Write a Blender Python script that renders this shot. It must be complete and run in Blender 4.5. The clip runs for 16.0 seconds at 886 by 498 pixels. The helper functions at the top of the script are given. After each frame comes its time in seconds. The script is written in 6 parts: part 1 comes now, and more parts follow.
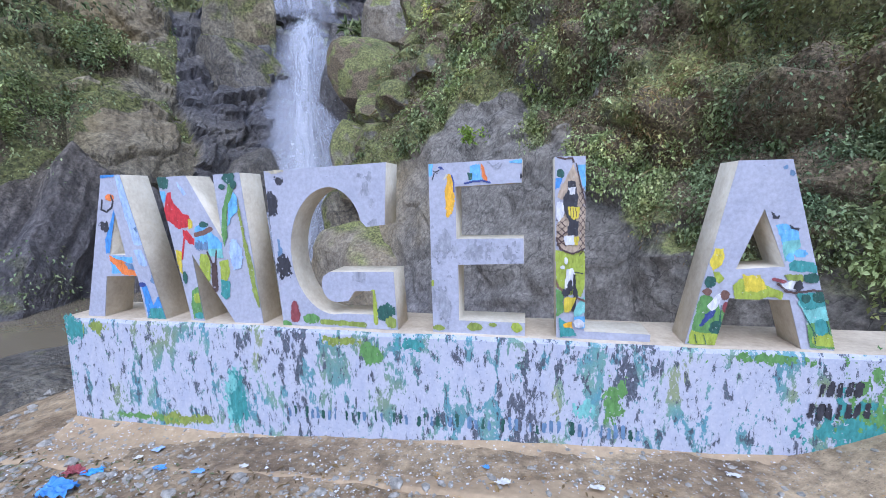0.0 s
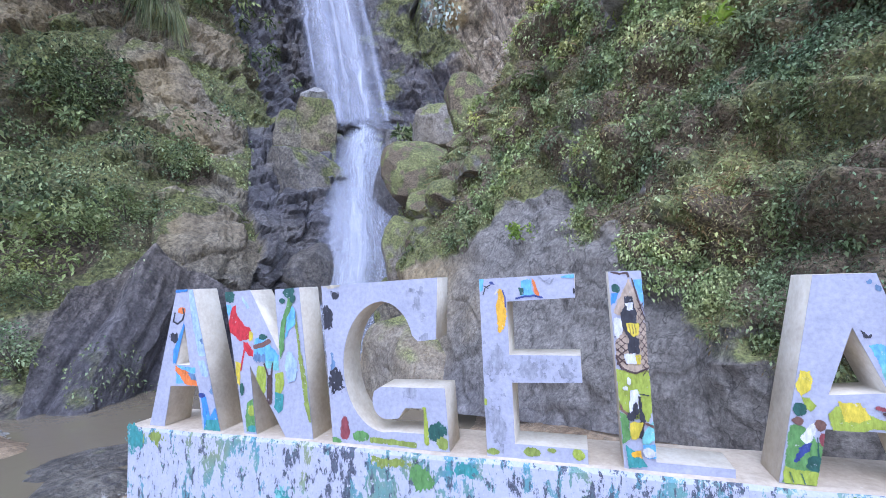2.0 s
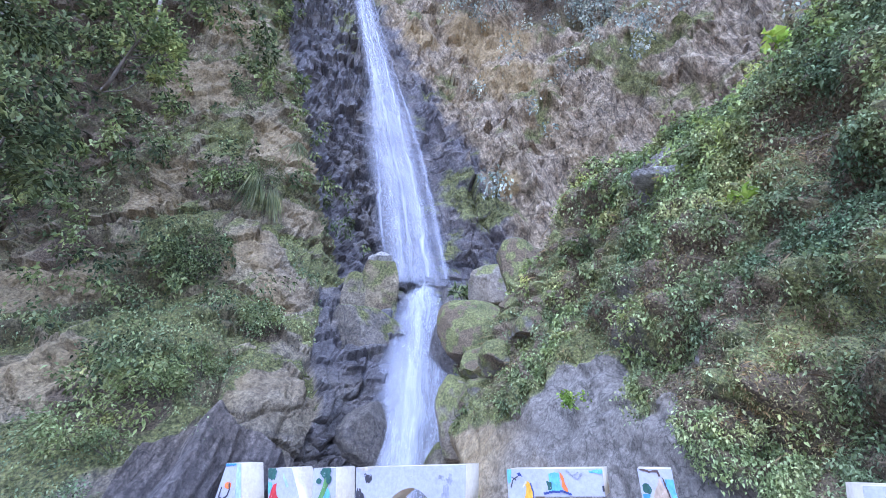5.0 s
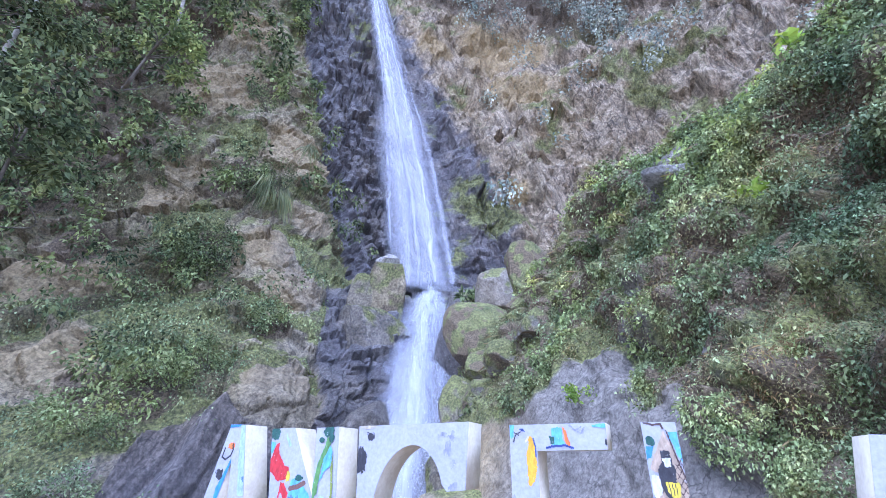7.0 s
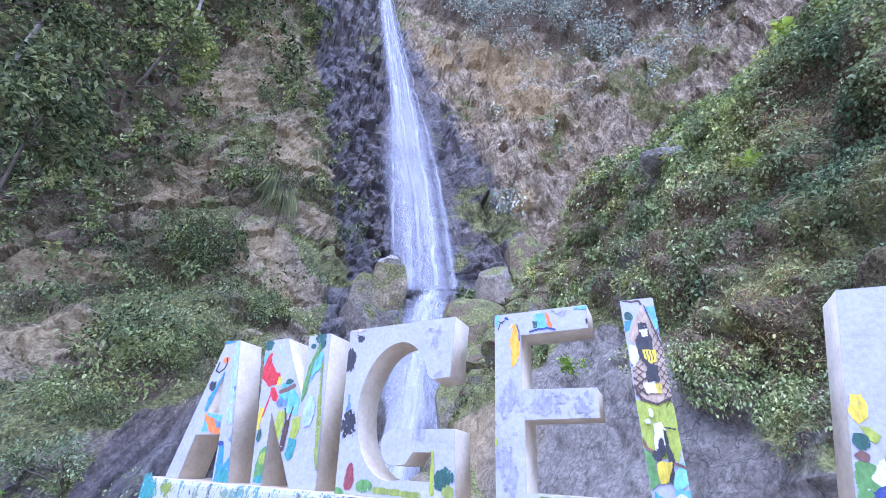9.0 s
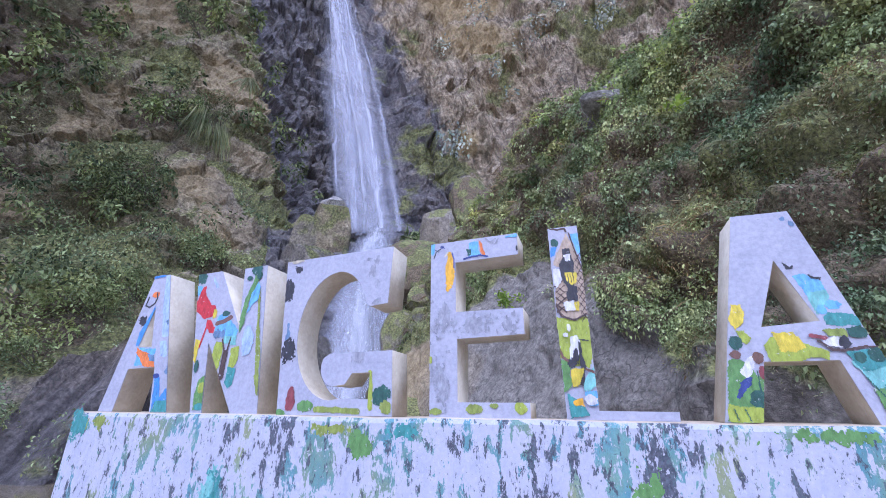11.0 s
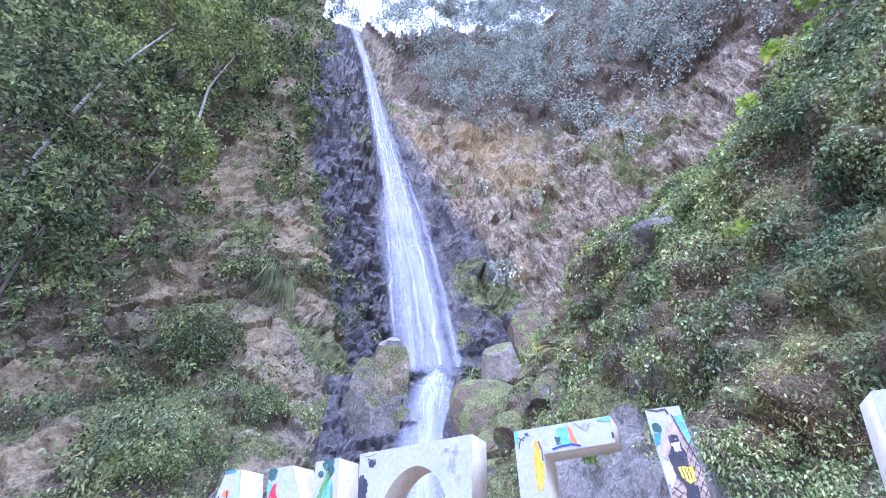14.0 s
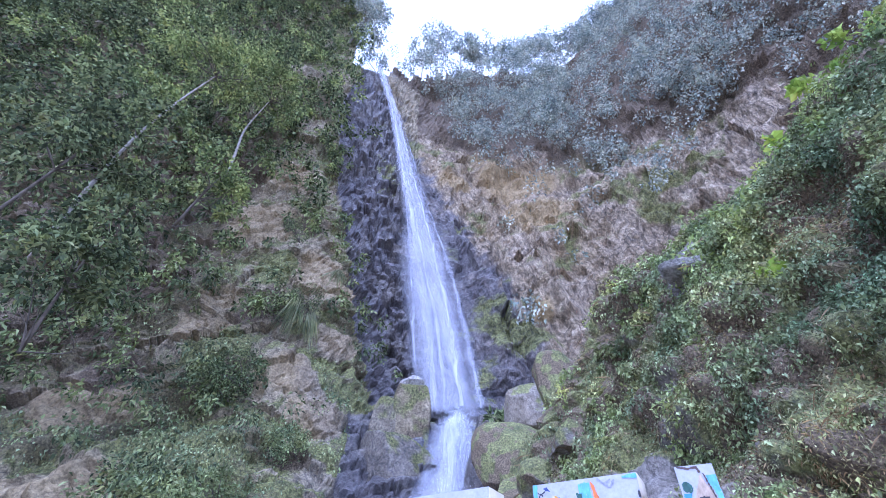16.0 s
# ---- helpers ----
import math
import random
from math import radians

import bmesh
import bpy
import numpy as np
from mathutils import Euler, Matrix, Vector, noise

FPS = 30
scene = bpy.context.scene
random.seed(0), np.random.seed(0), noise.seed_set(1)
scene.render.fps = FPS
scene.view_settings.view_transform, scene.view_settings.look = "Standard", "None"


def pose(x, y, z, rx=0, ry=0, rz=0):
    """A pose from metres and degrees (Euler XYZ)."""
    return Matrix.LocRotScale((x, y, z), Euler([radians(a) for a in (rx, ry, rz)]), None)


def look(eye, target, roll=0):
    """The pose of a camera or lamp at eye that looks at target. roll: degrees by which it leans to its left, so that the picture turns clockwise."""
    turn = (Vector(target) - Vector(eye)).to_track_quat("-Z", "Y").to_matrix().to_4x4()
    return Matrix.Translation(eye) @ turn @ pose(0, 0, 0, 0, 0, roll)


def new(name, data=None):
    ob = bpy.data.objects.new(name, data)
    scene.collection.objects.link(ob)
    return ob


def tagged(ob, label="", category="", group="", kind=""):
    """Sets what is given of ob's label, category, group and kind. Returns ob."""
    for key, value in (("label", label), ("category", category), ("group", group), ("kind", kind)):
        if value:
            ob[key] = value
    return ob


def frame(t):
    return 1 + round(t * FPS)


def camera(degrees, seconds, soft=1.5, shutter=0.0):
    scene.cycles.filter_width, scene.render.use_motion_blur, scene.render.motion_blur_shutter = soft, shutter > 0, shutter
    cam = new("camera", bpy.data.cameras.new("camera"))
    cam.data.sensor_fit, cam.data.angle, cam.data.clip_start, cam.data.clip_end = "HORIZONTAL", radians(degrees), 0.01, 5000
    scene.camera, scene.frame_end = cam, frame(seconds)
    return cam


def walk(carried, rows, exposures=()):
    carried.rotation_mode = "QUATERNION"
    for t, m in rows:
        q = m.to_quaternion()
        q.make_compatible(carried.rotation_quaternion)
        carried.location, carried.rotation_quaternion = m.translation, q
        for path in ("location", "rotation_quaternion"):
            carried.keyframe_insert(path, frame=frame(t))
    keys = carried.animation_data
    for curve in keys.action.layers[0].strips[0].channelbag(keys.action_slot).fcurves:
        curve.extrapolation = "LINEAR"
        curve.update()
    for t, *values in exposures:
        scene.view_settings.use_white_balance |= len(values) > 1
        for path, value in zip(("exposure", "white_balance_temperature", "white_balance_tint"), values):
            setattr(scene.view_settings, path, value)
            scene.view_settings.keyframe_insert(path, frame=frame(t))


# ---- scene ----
cam = camera(91.1, 16.0, 0.8)
PATH = [
    (0, (0.624, -2.739, 1.558), (0.237, -0.793, 1.305), -0.9),
    (0.5, (0.614, -2.741, 1.611), (0.193, -0.797, 1.4), -1.1),
    (1, (0.612, -2.746, 1.654), (0.141, -0.803, 1.573), -1.4),
    (1.5, (0.608, -2.741, 1.697), (0.088, -0.81, 1.712), -1.7),
    (2, (0.608, -2.743, 1.752), (0.017, -0.838, 1.891), -1.8),
    (2.5, (0.599, -2.769, 1.789), (-0.036, -0.889, 2.041), -1.8),
    (3, (0.595, -2.774, 1.822), (-0.101, -0.924, 2.128), -2.0),
    (3.5, (0.643, -2.798, 1.863), (-0.078, -0.981, 2.289), -2.3),
    (4, (0.817, -2.888, 1.885), (0.031, -1.126, 2.411), -2.2),
    (4.5, (0.945, -3.007, 1.916), (0.17, -1.325, 2.671), -0.6),
    (7, (0.9, -2.906, 1.563), (0.101, -1.283, 2.416), 2.1),
    (7.5, (0.854, -2.683, 1.324), (0.054, -1.065, 2.183), 2.1),
    (8, (0.867, -2.628, 1.052), (0.07, -1.032, 1.955), 1.6),
    (8.5, (0.891, -2.637, 0.876), (0.092, -1.057, 1.806), 1.6),
    (9, (0.906, -2.623, 0.788), (0.103, -1.04, 1.711), 3.8),
    (9.5, (0.93, -2.6, 0.709), (0.136, -0.939, 1.492), 4.5),
    (10, (0.972, -2.602, 0.658), (0.274, -0.852, 1.328), 3.8),
    (12.5, (0.925, -2.64, 0.83), (0.335, -0.916, 1.654), -1.1),
    (13, (0.908, -2.697, 0.907), (0.248, -1.072, 1.868), -2.0),
    (13.5, (0.903, -2.727, 0.973), (0.21, -1.201, 2.065), -1.6),
    (14, (0.894, -2.744, 1.025), (0.174, -1.319, 2.229), -0.4),
    (14.5, (0.899, -2.727, 1.053), (0.152, -1.352, 2.298), 0.8),
    (15, (0.939, -2.771, 1.056), (0.18, -1.44, 2.342), 1.4),
    (15.5, (0.908, -2.746, 1.053), (0.145, -1.438, 2.36), 2.0),
    (16, (0.936, -2.725, 1.064), (0.169, -1.444, 2.395), 2.6),
]
walk(
    cam,
    [(t, look(eye, target, roll)) for t, eye, target, roll in PATH],
    [(0, 0.6, 5100, 15), (1.5, 0.64, 5000, 17), (2.5, 1, 4850, 20), (3, 0.92, 4750, 20), (3.5, 1.15, 4700, 20), (4, 1.2, 4650, 22), (4.5, 1.13, 4600, 22), (7, 1.22, 4600, 23), (8, 1.1, 4600, 25), (9, 1.16, 4650, 28), (10, 0.62, 5000, 24), (12.5, 1.02, 4850, 29), (13, 1.26, 4750, 29), (14, 1.42, 4600, 31), (14.5, 1.28, 4550, 31), (15, 1.3, 4550, 30), (15.5, 1.1, 4550, 30), (16, 1.12, 4500, 29)],
)

# ---- light ----
world = bpy.data.worlds.new("sky")
scene.world = world
world.use_nodes = True
wn = world.node_tree
sky = wn.nodes.new("ShaderNodeTexSky")
sky.sky_type = "NISHITA"
sky.sun_disc = False
sky.sun_elevation, sky.sun_rotation = radians(49), radians(172)
sky.air_density, sky.dust_density, sky.ozone_density = 1.0, 4.0, 1.0
cloud = wn.nodes.new("ShaderNodeMix")
cloud.data_type = "RGBA"
cloud.inputs[0].default_value = 0.8
cloud.inputs[7].default_value = (6.6, 6.9, 7.6, 1)
wn.links.new(sky.outputs[0], cloud.inputs[6])
wn.links.new(cloud.outputs[2], wn.nodes["Background"].inputs[0])
wn.nodes["Background"].inputs[1].default_value = 0.15
sun = new("sun", bpy.data.lights.new("sun", "SUN"))
sun.data.energy, sun.data.angle, sun.data.color = 0.95, radians(38), (1.0, 0.95, 0.87)
sun.matrix_world = look((3.0, -22.0, 26.0), (0.0, 0.0, 0.0))


# ---- number helpers ----
def hash3(ix, iy, iz, seed):
    h = ix * np.uint32(374761393) + iy * np.uint32(668265263) + iz * np.uint32(2147483647) + np.uint32((seed * 974711) % 4294967291)
    h = (h ^ (h >> np.uint32(13))) * np.uint32(1274126177)
    h = (h ^ (h >> np.uint32(16))) * np.uint32(2246822519)
    return ((h ^ (h >> np.uint32(15))) & np.uint32(0xFFFFFF)).astype(np.float64) / 16777215.0


def vnoise(p, seed=0):
    """Smooth value noise in -1..1 for an (n, 3) array."""
    f = np.floor(p)
    w = p - f
    w = w * w * (3 - 2 * w)
    i = f.astype(np.int64).astype(np.uint32)
    out = np.zeros(len(p))
    for a in (0, 1):
        for b in (0, 1):
            for c in (0, 1):
                k = (w[:, 0] if a else 1 - w[:, 0]) * (w[:, 1] if b else 1 - w[:, 1]) * (w[:, 2] if c else 1 - w[:, 2])
                out += k * hash3(i[:, 0] + np.uint32(a), i[:, 1] + np.uint32(b), i[:, 2] + np.uint32(c), seed)
    return out * 2 - 1


def fbm(p, seed=0, octaves=4, gain=0.5):
    out, amp, total = np.zeros(len(p)), 1.0, 0.0
    for n in range(octaves):
        out += amp * vnoise(p * 2.03**n + 17.3 * n, seed + n)
        total += amp
        amp *= gain
    return out / total


def ridged(p, seed=0, octaves=3):
    out, amp, total = np.zeros(len(p)), 1.0, 0.0
    for n in range(octaves):
        out += amp * (1 - 2 * np.abs(vnoise(p * 2.1**n + 5.1 * n, seed + n)))
        total += amp
        amp *= 0.5
    return out / total


def cells(p, seed=0):
    """Broken blocks: the offset of the nearest cell in -1..1, a tilt within it, and the distance to the cell's edge."""
    f = np.floor(p)
    i = f.astype(np.int64)
    d1, d2 = np.full(len(p), 9.0), np.full(len(p), 9.0)
    val, tilt = np.zeros(len(p)), np.zeros(len(p))
    for a in (-1, 0, 1):
        for b in (-1, 0, 1):
            for c in (-1, 0, 1):
                j = (i + np.array((a, b, c))).astype(np.uint32)
                q = [hash3(j[:, 0], j[:, 1], j[:, 2], seed + m) for m in range(4)]
                off = np.stack([f[:, 0] + a + q[0], f[:, 1] + b + q[1], f[:, 2] + c + q[2]], 1) - p
                d = (off * off).sum(1)
                near = d < d1
                d2 = np.where(near, d1, np.minimum(d2, d))
                tilt = np.where(near, off[:, 0] * (q[1] * 2 - 1) + off[:, 2] * (q[0] * 2 - 1), tilt)
                val = np.where(near, q[3] * 2 - 1, val)
                d1 = np.where(near, d, d1)
    return val, tilt, np.sqrt(d2) - np.sqrt(d1)


def smooth(a, b, v):
    w = np.clip((v - a) / (b - a), 0, 1)
    return w * w * (3 - 2 * w)


# ---- building helpers ----
def mesh_from(name, verts, faces, material, smooth_faces=False):
    me = bpy.data.meshes.new(name)
    me.from_pydata(verts, [], faces)
    me.materials.append(material)
    if smooth_faces:
        me.polygons.foreach_set("use_smooth", [True] * len(me.polygons))
    me.update()
    return me


def quads_mesh(name, verts, faces, material, smooth_faces=True):
    """A mesh from numpy arrays: (n, 3) places and (m, k) corner numbers."""
    me = bpy.data.meshes.new(name)
    m, k = faces.shape
    me.vertices.add(len(verts))
    me.vertices.foreach_set("co", np.ascontiguousarray(verts, dtype=np.float32).ravel())
    me.loops.add(m * k)
    me.loops.foreach_set("vertex_index", faces.astype(np.int32).ravel())
    me.polygons.add(m)
    me.polygons.foreach_set("loop_start", np.arange(0, m * k, k, dtype=np.int32))
    me.polygons.foreach_set("loop_total", np.full(m, k, dtype=np.int32))
    me.polygons.foreach_set("use_smooth", np.full(m, smooth_faces))
    me.materials.append(material)
    me.update(calc_edges=True)
    return me


def part(name, bm, material, parent, label="", smooth_faces=False):
    me = bpy.data.meshes.new(name)
    bm.to_mesh(me)
    bm.free()
    return attach(name, me, material, parent, label, smooth_faces)


def attach(name, me, material, parent, label="", smooth_faces=False):
    if material and not me.materials:
        me.materials.append(material)
    if smooth_faces:
        me.polygons.foreach_set("use_smooth", [True] * len(me.polygons))
    ob = new(name, me)
    ob.parent = parent
    if label:
        tagged(ob, label)
    return ob


# ---- materials ----
def material(name, rough=0.8, metal=0.0):
    m = bpy.data.materials.new(name)
    m.use_nodes = True
    nt = m.node_tree
    b = nt.nodes["Principled BSDF"]
    b.inputs["Roughness"].default_value = rough
    b.inputs["Metallic"].default_value = metal
    return m, nt, b


def node(nt, kind, **values):
    n = nt.nodes.new(kind)
    for k, v in values.items():
        if k == "operation":
            n.operation = v
        elif k == "blend":
            n.blend_type = v
        elif k == "data":
            n.data_type = v
        elif k == "attribute":
            n.attribute_name = v
        else:
            n.inputs[k.replace("_", " ")].default_value = v
    return n


def coords(nt, scale=(1, 1, 1), what="Object", turn=(0, 0, 0)):
    c = nt.nodes.new("ShaderNodeTexCoord")
    m = node(nt, "ShaderNodeMapping", Scale=scale, Rotation=turn)
    nt.links.new(c.outputs[what], m.inputs["Vector"])
    return m.outputs[0]


def noise_tex(nt, vec, scale, detail=5.0, rough=0.55, warp=0.0):
    n = node(nt, "ShaderNodeTexNoise", Scale=scale, Detail=detail, Roughness=rough, Distortion=warp)
    nt.links.new(vec, n.inputs["Vector"])
    return n.outputs["Fac"]


def ramp(nt, fac, *stops, hard=False):
    r = nt.nodes.new("ShaderNodeValToRGB")
    if hard:
        r.color_ramp.interpolation = "CONSTANT"
    while len(r.color_ramp.elements) < len(stops):
        r.color_ramp.elements.new(0.5)
    for e, (at, col) in zip(r.color_ramp.elements, stops):
        e.position = at
        e.color = (*col, 1) if len(col) == 3 else col
    nt.links.new(fac, r.inputs["Fac"])
    return r.outputs["Color"]


def mixed(nt, fac, a, b, blend="MIX"):
    m = nt.nodes.new("ShaderNodeMix")
    m.data_type, m.blend_type = "RGBA", blend
    for idx, v in ((0, fac), (6, a), (7, b)):
        if isinstance(v, (int, float)):
            m.inputs[idx].default_value = v
        elif isinstance(v, tuple):
            m.inputs[idx].default_value = (*v, 1) if len(v) == 3 else v
        else:
            nt.links.new(v, m.inputs[idx])
    return m.outputs[2]


def bumped(nt, b, height, strength=0.4, distance=0.02):
    n = node(nt, "ShaderNodeBump", Strength=strength, Distance=distance)
    nt.links.new(height, n.inputs["Height"])
    nt.links.new(n.outputs[0], b.inputs["Normal"])


def calc(nt, op, a, b=0.0):
    n = nt.nodes.new("ShaderNodeMath")
    n.operation = op
    n.use_clamp = True
    for i, v in ((0, a), (1, b)):
        if isinstance(v, (int, float)):
            n.inputs[i].default_value = v
        else:
            nt.links.new(v, n.inputs[i])
    return n.outputs[0]


def rock_material(name, grain, base_a, base_b, base_c, contrast=0.75, flecks=0.3, relief_depth=1.0, grooved=None):
    """Cliff rock: three rock tones, plus moss, wet and ochre parts by the attributes of the mesh."""
    m, nt, b = material(name, 0.85)
    v = coords(nt)
    big = noise_tex(nt, v, 0.35 * grain, 6)
    mid = noise_tex(nt, v, 1.7 * grain, 8, 0.65, 0.6)
    fine = noise_tex(nt, v, 9.0 * grain, 8, 0.7)
    layered = noise_tex(nt, coords(nt, (0.8, 0.8, 1.8), turn=(0.25, 0.35, 0.2)), 1.1 * grain, 6, 0.6, 0.2)
    col = ramp(nt, mid, (0.3, base_a), (0.52, base_b), (0.72, base_c))
    col = mixed(nt, calc(nt, "MULTIPLY", layered, 0.45), col, ramp(nt, layered, (0.35, base_a), (0.6, base_c), (0.7, base_b)))
    col = mixed(nt, contrast, col, ramp(nt, fine, (0.35, (0.12, 0.12, 0.12)), (0.6, (0.74, 0.74, 0.74))), "OVERLAY")
    speck = noise_tex(nt, v, 24.0 * grain, 4, 0.7)
    crumb = noise_tex(nt, v, 15.0 * grain, 6, 0.72)
    col = mixed(nt, 0.35, col, ramp(nt, crumb, (0.36, (0.1, 0.1, 0.1)), (0.5, (0.5, 0.5, 0.5)), (0.64, (0.85, 0.85, 0.85))), "OVERLAY")
    col = mixed(nt, flecks, col, ramp(nt, speck, (0.38, (0.15, 0.15, 0.15)), (0.62, (0.8, 0.8, 0.8))), "OVERLAY")
    if grooved:
        turn = Vector(grooved).rotation_difference(Vector((0, 0, 1))).to_euler()
        m2 = node(nt, "ShaderNodeMapping", Scale=(5.0 * grain + 1, 5.0 * grain + 1, 0.6 * grain))
        nt.links.new(coords(nt, turn=tuple(turn)), m2.inputs["Vector"])
        grooves = noise_tex(nt, m2.outputs[0], 1.0, 7, 0.65, 0.1)
        col = mixed(nt, 0.65, col, ramp(nt, grooves, (0.36, (0.06, 0.05, 0.045)), (0.5, (0.45, 0.43, 0.4)), (0.64, (0.85, 0.84, 0.82))), "OVERLAY")
        mid = mixed(nt, 0.6, mid, grooves)
    crack = node(nt, "ShaderNodeTexVoronoi", Scale=0.45 * grain)
    crack.feature = "DISTANCE_TO_EDGE"
    wob = node(nt, "ShaderNodeVectorMath", operation="ADD")
    tw = node(nt, "ShaderNodeTexNoise", Scale=1.5 * grain, Detail=4.0)
    nt.links.new(v, tw.inputs["Vector"])
    nt.links.new(v, wob.inputs[0])
    nt.links.new(tw.outputs["Color"], wob.inputs[1])
    nt.links.new(wob.outputs[0], crack.inputs["Vector"])
    col = mixed(nt, ramp(nt, crack.outputs["Distance"], (0.0, (0.55, 0.55, 0.55)), (0.02, (0, 0, 0))), col, (0.035, 0.032, 0.03))
    chink = node(nt, "ShaderNodeTexVoronoi", Scale=1.9 * grain)
    chink.feature = "DISTANCE_TO_EDGE"
    nt.links.new(wob.outputs[0], chink.inputs["Vector"])
    lines = calc(nt, "MULTIPLY", ramp(nt, chink.outputs["Distance"], (0.0, (0.8, 0.8, 0.8)), (0.035, (0, 0, 0))), ramp(nt, big, (0.42, (0, 0, 0)), (0.58, (1, 1, 1))))
    col = mixed(nt, lines, col, (0.05, 0.045, 0.04))
    ochre = node(nt, "ShaderNodeAttribute", attribute="ochre").outputs["Fac"]
    wet = node(nt, "ShaderNodeAttribute", attribute="wet").outputs["Fac"]
    moss = node(nt, "ShaderNodeAttribute", attribute="moss").outputs["Fac"]
    soil = node(nt, "ShaderNodeAttribute", attribute="soil").outputs["Fac"]
    tanned = ramp(nt, mid, (0.25, (0.19, 0.135, 0.068)), (0.5, (0.4, 0.32, 0.18)), (0.75, (0.55, 0.465, 0.3)))
    col = mixed(nt, ochre, col, mixed(nt, 0.6, tanned, ramp(nt, fine, (0.32, (0.1, 0.09, 0.07)), (0.62, (0.72, 0.66, 0.52))), "OVERLAY"))
    dark = ramp(nt, mixed(nt, 0.5, fine, mid), (0.36, (0.03, 0.029, 0.036)), (0.5, (0.11, 0.108, 0.13)), (0.66, (0.27, 0.268, 0.31)))
    col = mixed(nt, calc(nt, "MULTIPLY", wet, 0.85), col, dark)
    green = ramp(nt, fine, (0.3, (0.03, 0.033, 0.014)), (0.42, (0.115, 0.128, 0.045)), (0.56, (0.225, 0.245, 0.085)), (0.72, (0.29, 0.27, 0.14)))
    green = mixed(nt, 0.7, green, ramp(nt, mid, (0.32, (0.2, 0.22, 0.22)), (0.5, (0.5, 0.46, 0.42)), (0.66, (0.7, 0.7, 0.62))), "OVERLAY")
    green = mixed(nt, 0.8, green, ramp(nt, crumb, (0.36, (0.12, 0.12, 0.12)), (0.5, (0.5, 0.5, 0.48)), (0.62, (0.82, 0.84, 0.72))), "OVERLAY")
    edge = calc(nt, "ADD", calc(nt, "MULTIPLY", moss, 1.6), calc(nt, "SUBTRACT", mid, 0.75))
    keep = ramp(nt, edge, (0.32, (0, 0, 0)), (0.55, (1, 1, 1)))
    col = mixed(nt, calc(nt, "MULTIPLY", keep, 0.9), col, green)
    earth = ramp(nt, crumb, (0.34, (0.04, 0.03, 0.02)), (0.48, (0.13, 0.098, 0.062)), (0.58, (0.23, 0.178, 0.115)), (0.7, (0.37, 0.3, 0.2)))
    lumpy = calc(nt, "ADD", calc(nt, "MULTIPLY", soil, 1.5), calc(nt, "SUBTRACT", fine, 0.75))
    col = mixed(nt, calc(nt, "MULTIPLY", ramp(nt, lumpy, (0.25, (0, 0, 0)), (0.5, (1, 1, 1))), 0.95), col, earth)
    nt.links.new(col, b.inputs["Base Color"])
    rough = calc(nt, "SUBTRACT", 0.88, calc(nt, "MULTIPLY", wet, calc(nt, "MULTIPLY", calc(nt, "SUBTRACT", 1.0, keep), 0.55)))
    nt.links.new(rough, b.inputs["Roughness"])
    grit = mixed(nt, 0.5, noise_tex(nt, v, 28.0 * grain, 5, 0.7), crumb)
    bumped(nt, b, mixed(nt, 0.35, mixed(nt, 0.5, mid, fine), grit), relief_depth, 0.32 / grain)
    return m


def leaf_material(name, dark, middle, light, rough=0.65):
    m, nt, b = material(name, rough)
    b.inputs["Specular IOR Level"].default_value = 0.12
    g = nt.nodes.new("ShaderNodeNewGeometry")
    col = ramp(nt, g.outputs["Random Per Island"], (0.0, dark), (0.45, middle), (0.85, light), (1.0, tuple(min(1, c * 1.12) for c in light)))
    # Broad dark and light patches put the clumps' missing shading into the leaf colour.
    patchy = noise_tex(nt, coords(nt), 0.5, 4)
    col = mixed(nt, 0.8, col, ramp(nt, patchy, (0.36, (0.2, 0.23, 0.26)), (0.5, (0.48, 0.48, 0.48)), (0.62, (0.72, 0.72, 0.62))), "OVERLAY")
    hue = noise_tex(nt, coords(nt, (1, 1, 1.4)), 1.1, 6, 0.6, 0.4)
    col = mixed(nt, ramp(nt, hue, (0.48, (0, 0, 0)), (0.66, (0.55, 0.55, 0.55))), col, mixed(nt, 1.0, col, (1.4, 1.06, 0.82), "MULTIPLY"))
    nt.links.new(col, b.inputs["Base Color"])
    t = nt.nodes.new("ShaderNodeBsdfTranslucent")
    nt.links.new(col, t.inputs["Color"])
    mx = nt.nodes.new("ShaderNodeMixShader")
    mx.inputs[0].default_value = 0.25
    nt.links.new(b.outputs[0], mx.inputs[1])
    nt.links.new(t.outputs[0], mx.inputs[2])
    nt.links.new(mx.outputs[0], nt.nodes["Material Output"].inputs["Surface"])
    return m


def plain_material(name, low, high, scale=6.0, rough=0.8, bump=0.3, depth=0.01, spots=None, stretch=(1, 1, 1)):
    m, nt, b = material(name, rough)
    v = coords(nt, stretch)
    a = noise_tex(nt, v, scale, 7, 0.6)
    c = noise_tex(nt, v, scale * 7, 6, 0.65)
    col = ramp(nt, a, (0.3, low), (0.7, high))
    col = mixed(nt, 0.3, col, ramp(nt, c, (0.3, (0.25, 0.25, 0.25)), (0.7, (0.75, 0.75, 0.75))), "OVERLAY")
    if spots:
        col = mixed(nt, ramp(nt, c, (spots[0], (0, 0, 0)), (spots[0] + 0.04, (1, 1, 1))), col, spots[1])
    nt.links.new(col, b.inputs["Base Color"])
    bumped(nt, b, c, bump, depth)
    return m


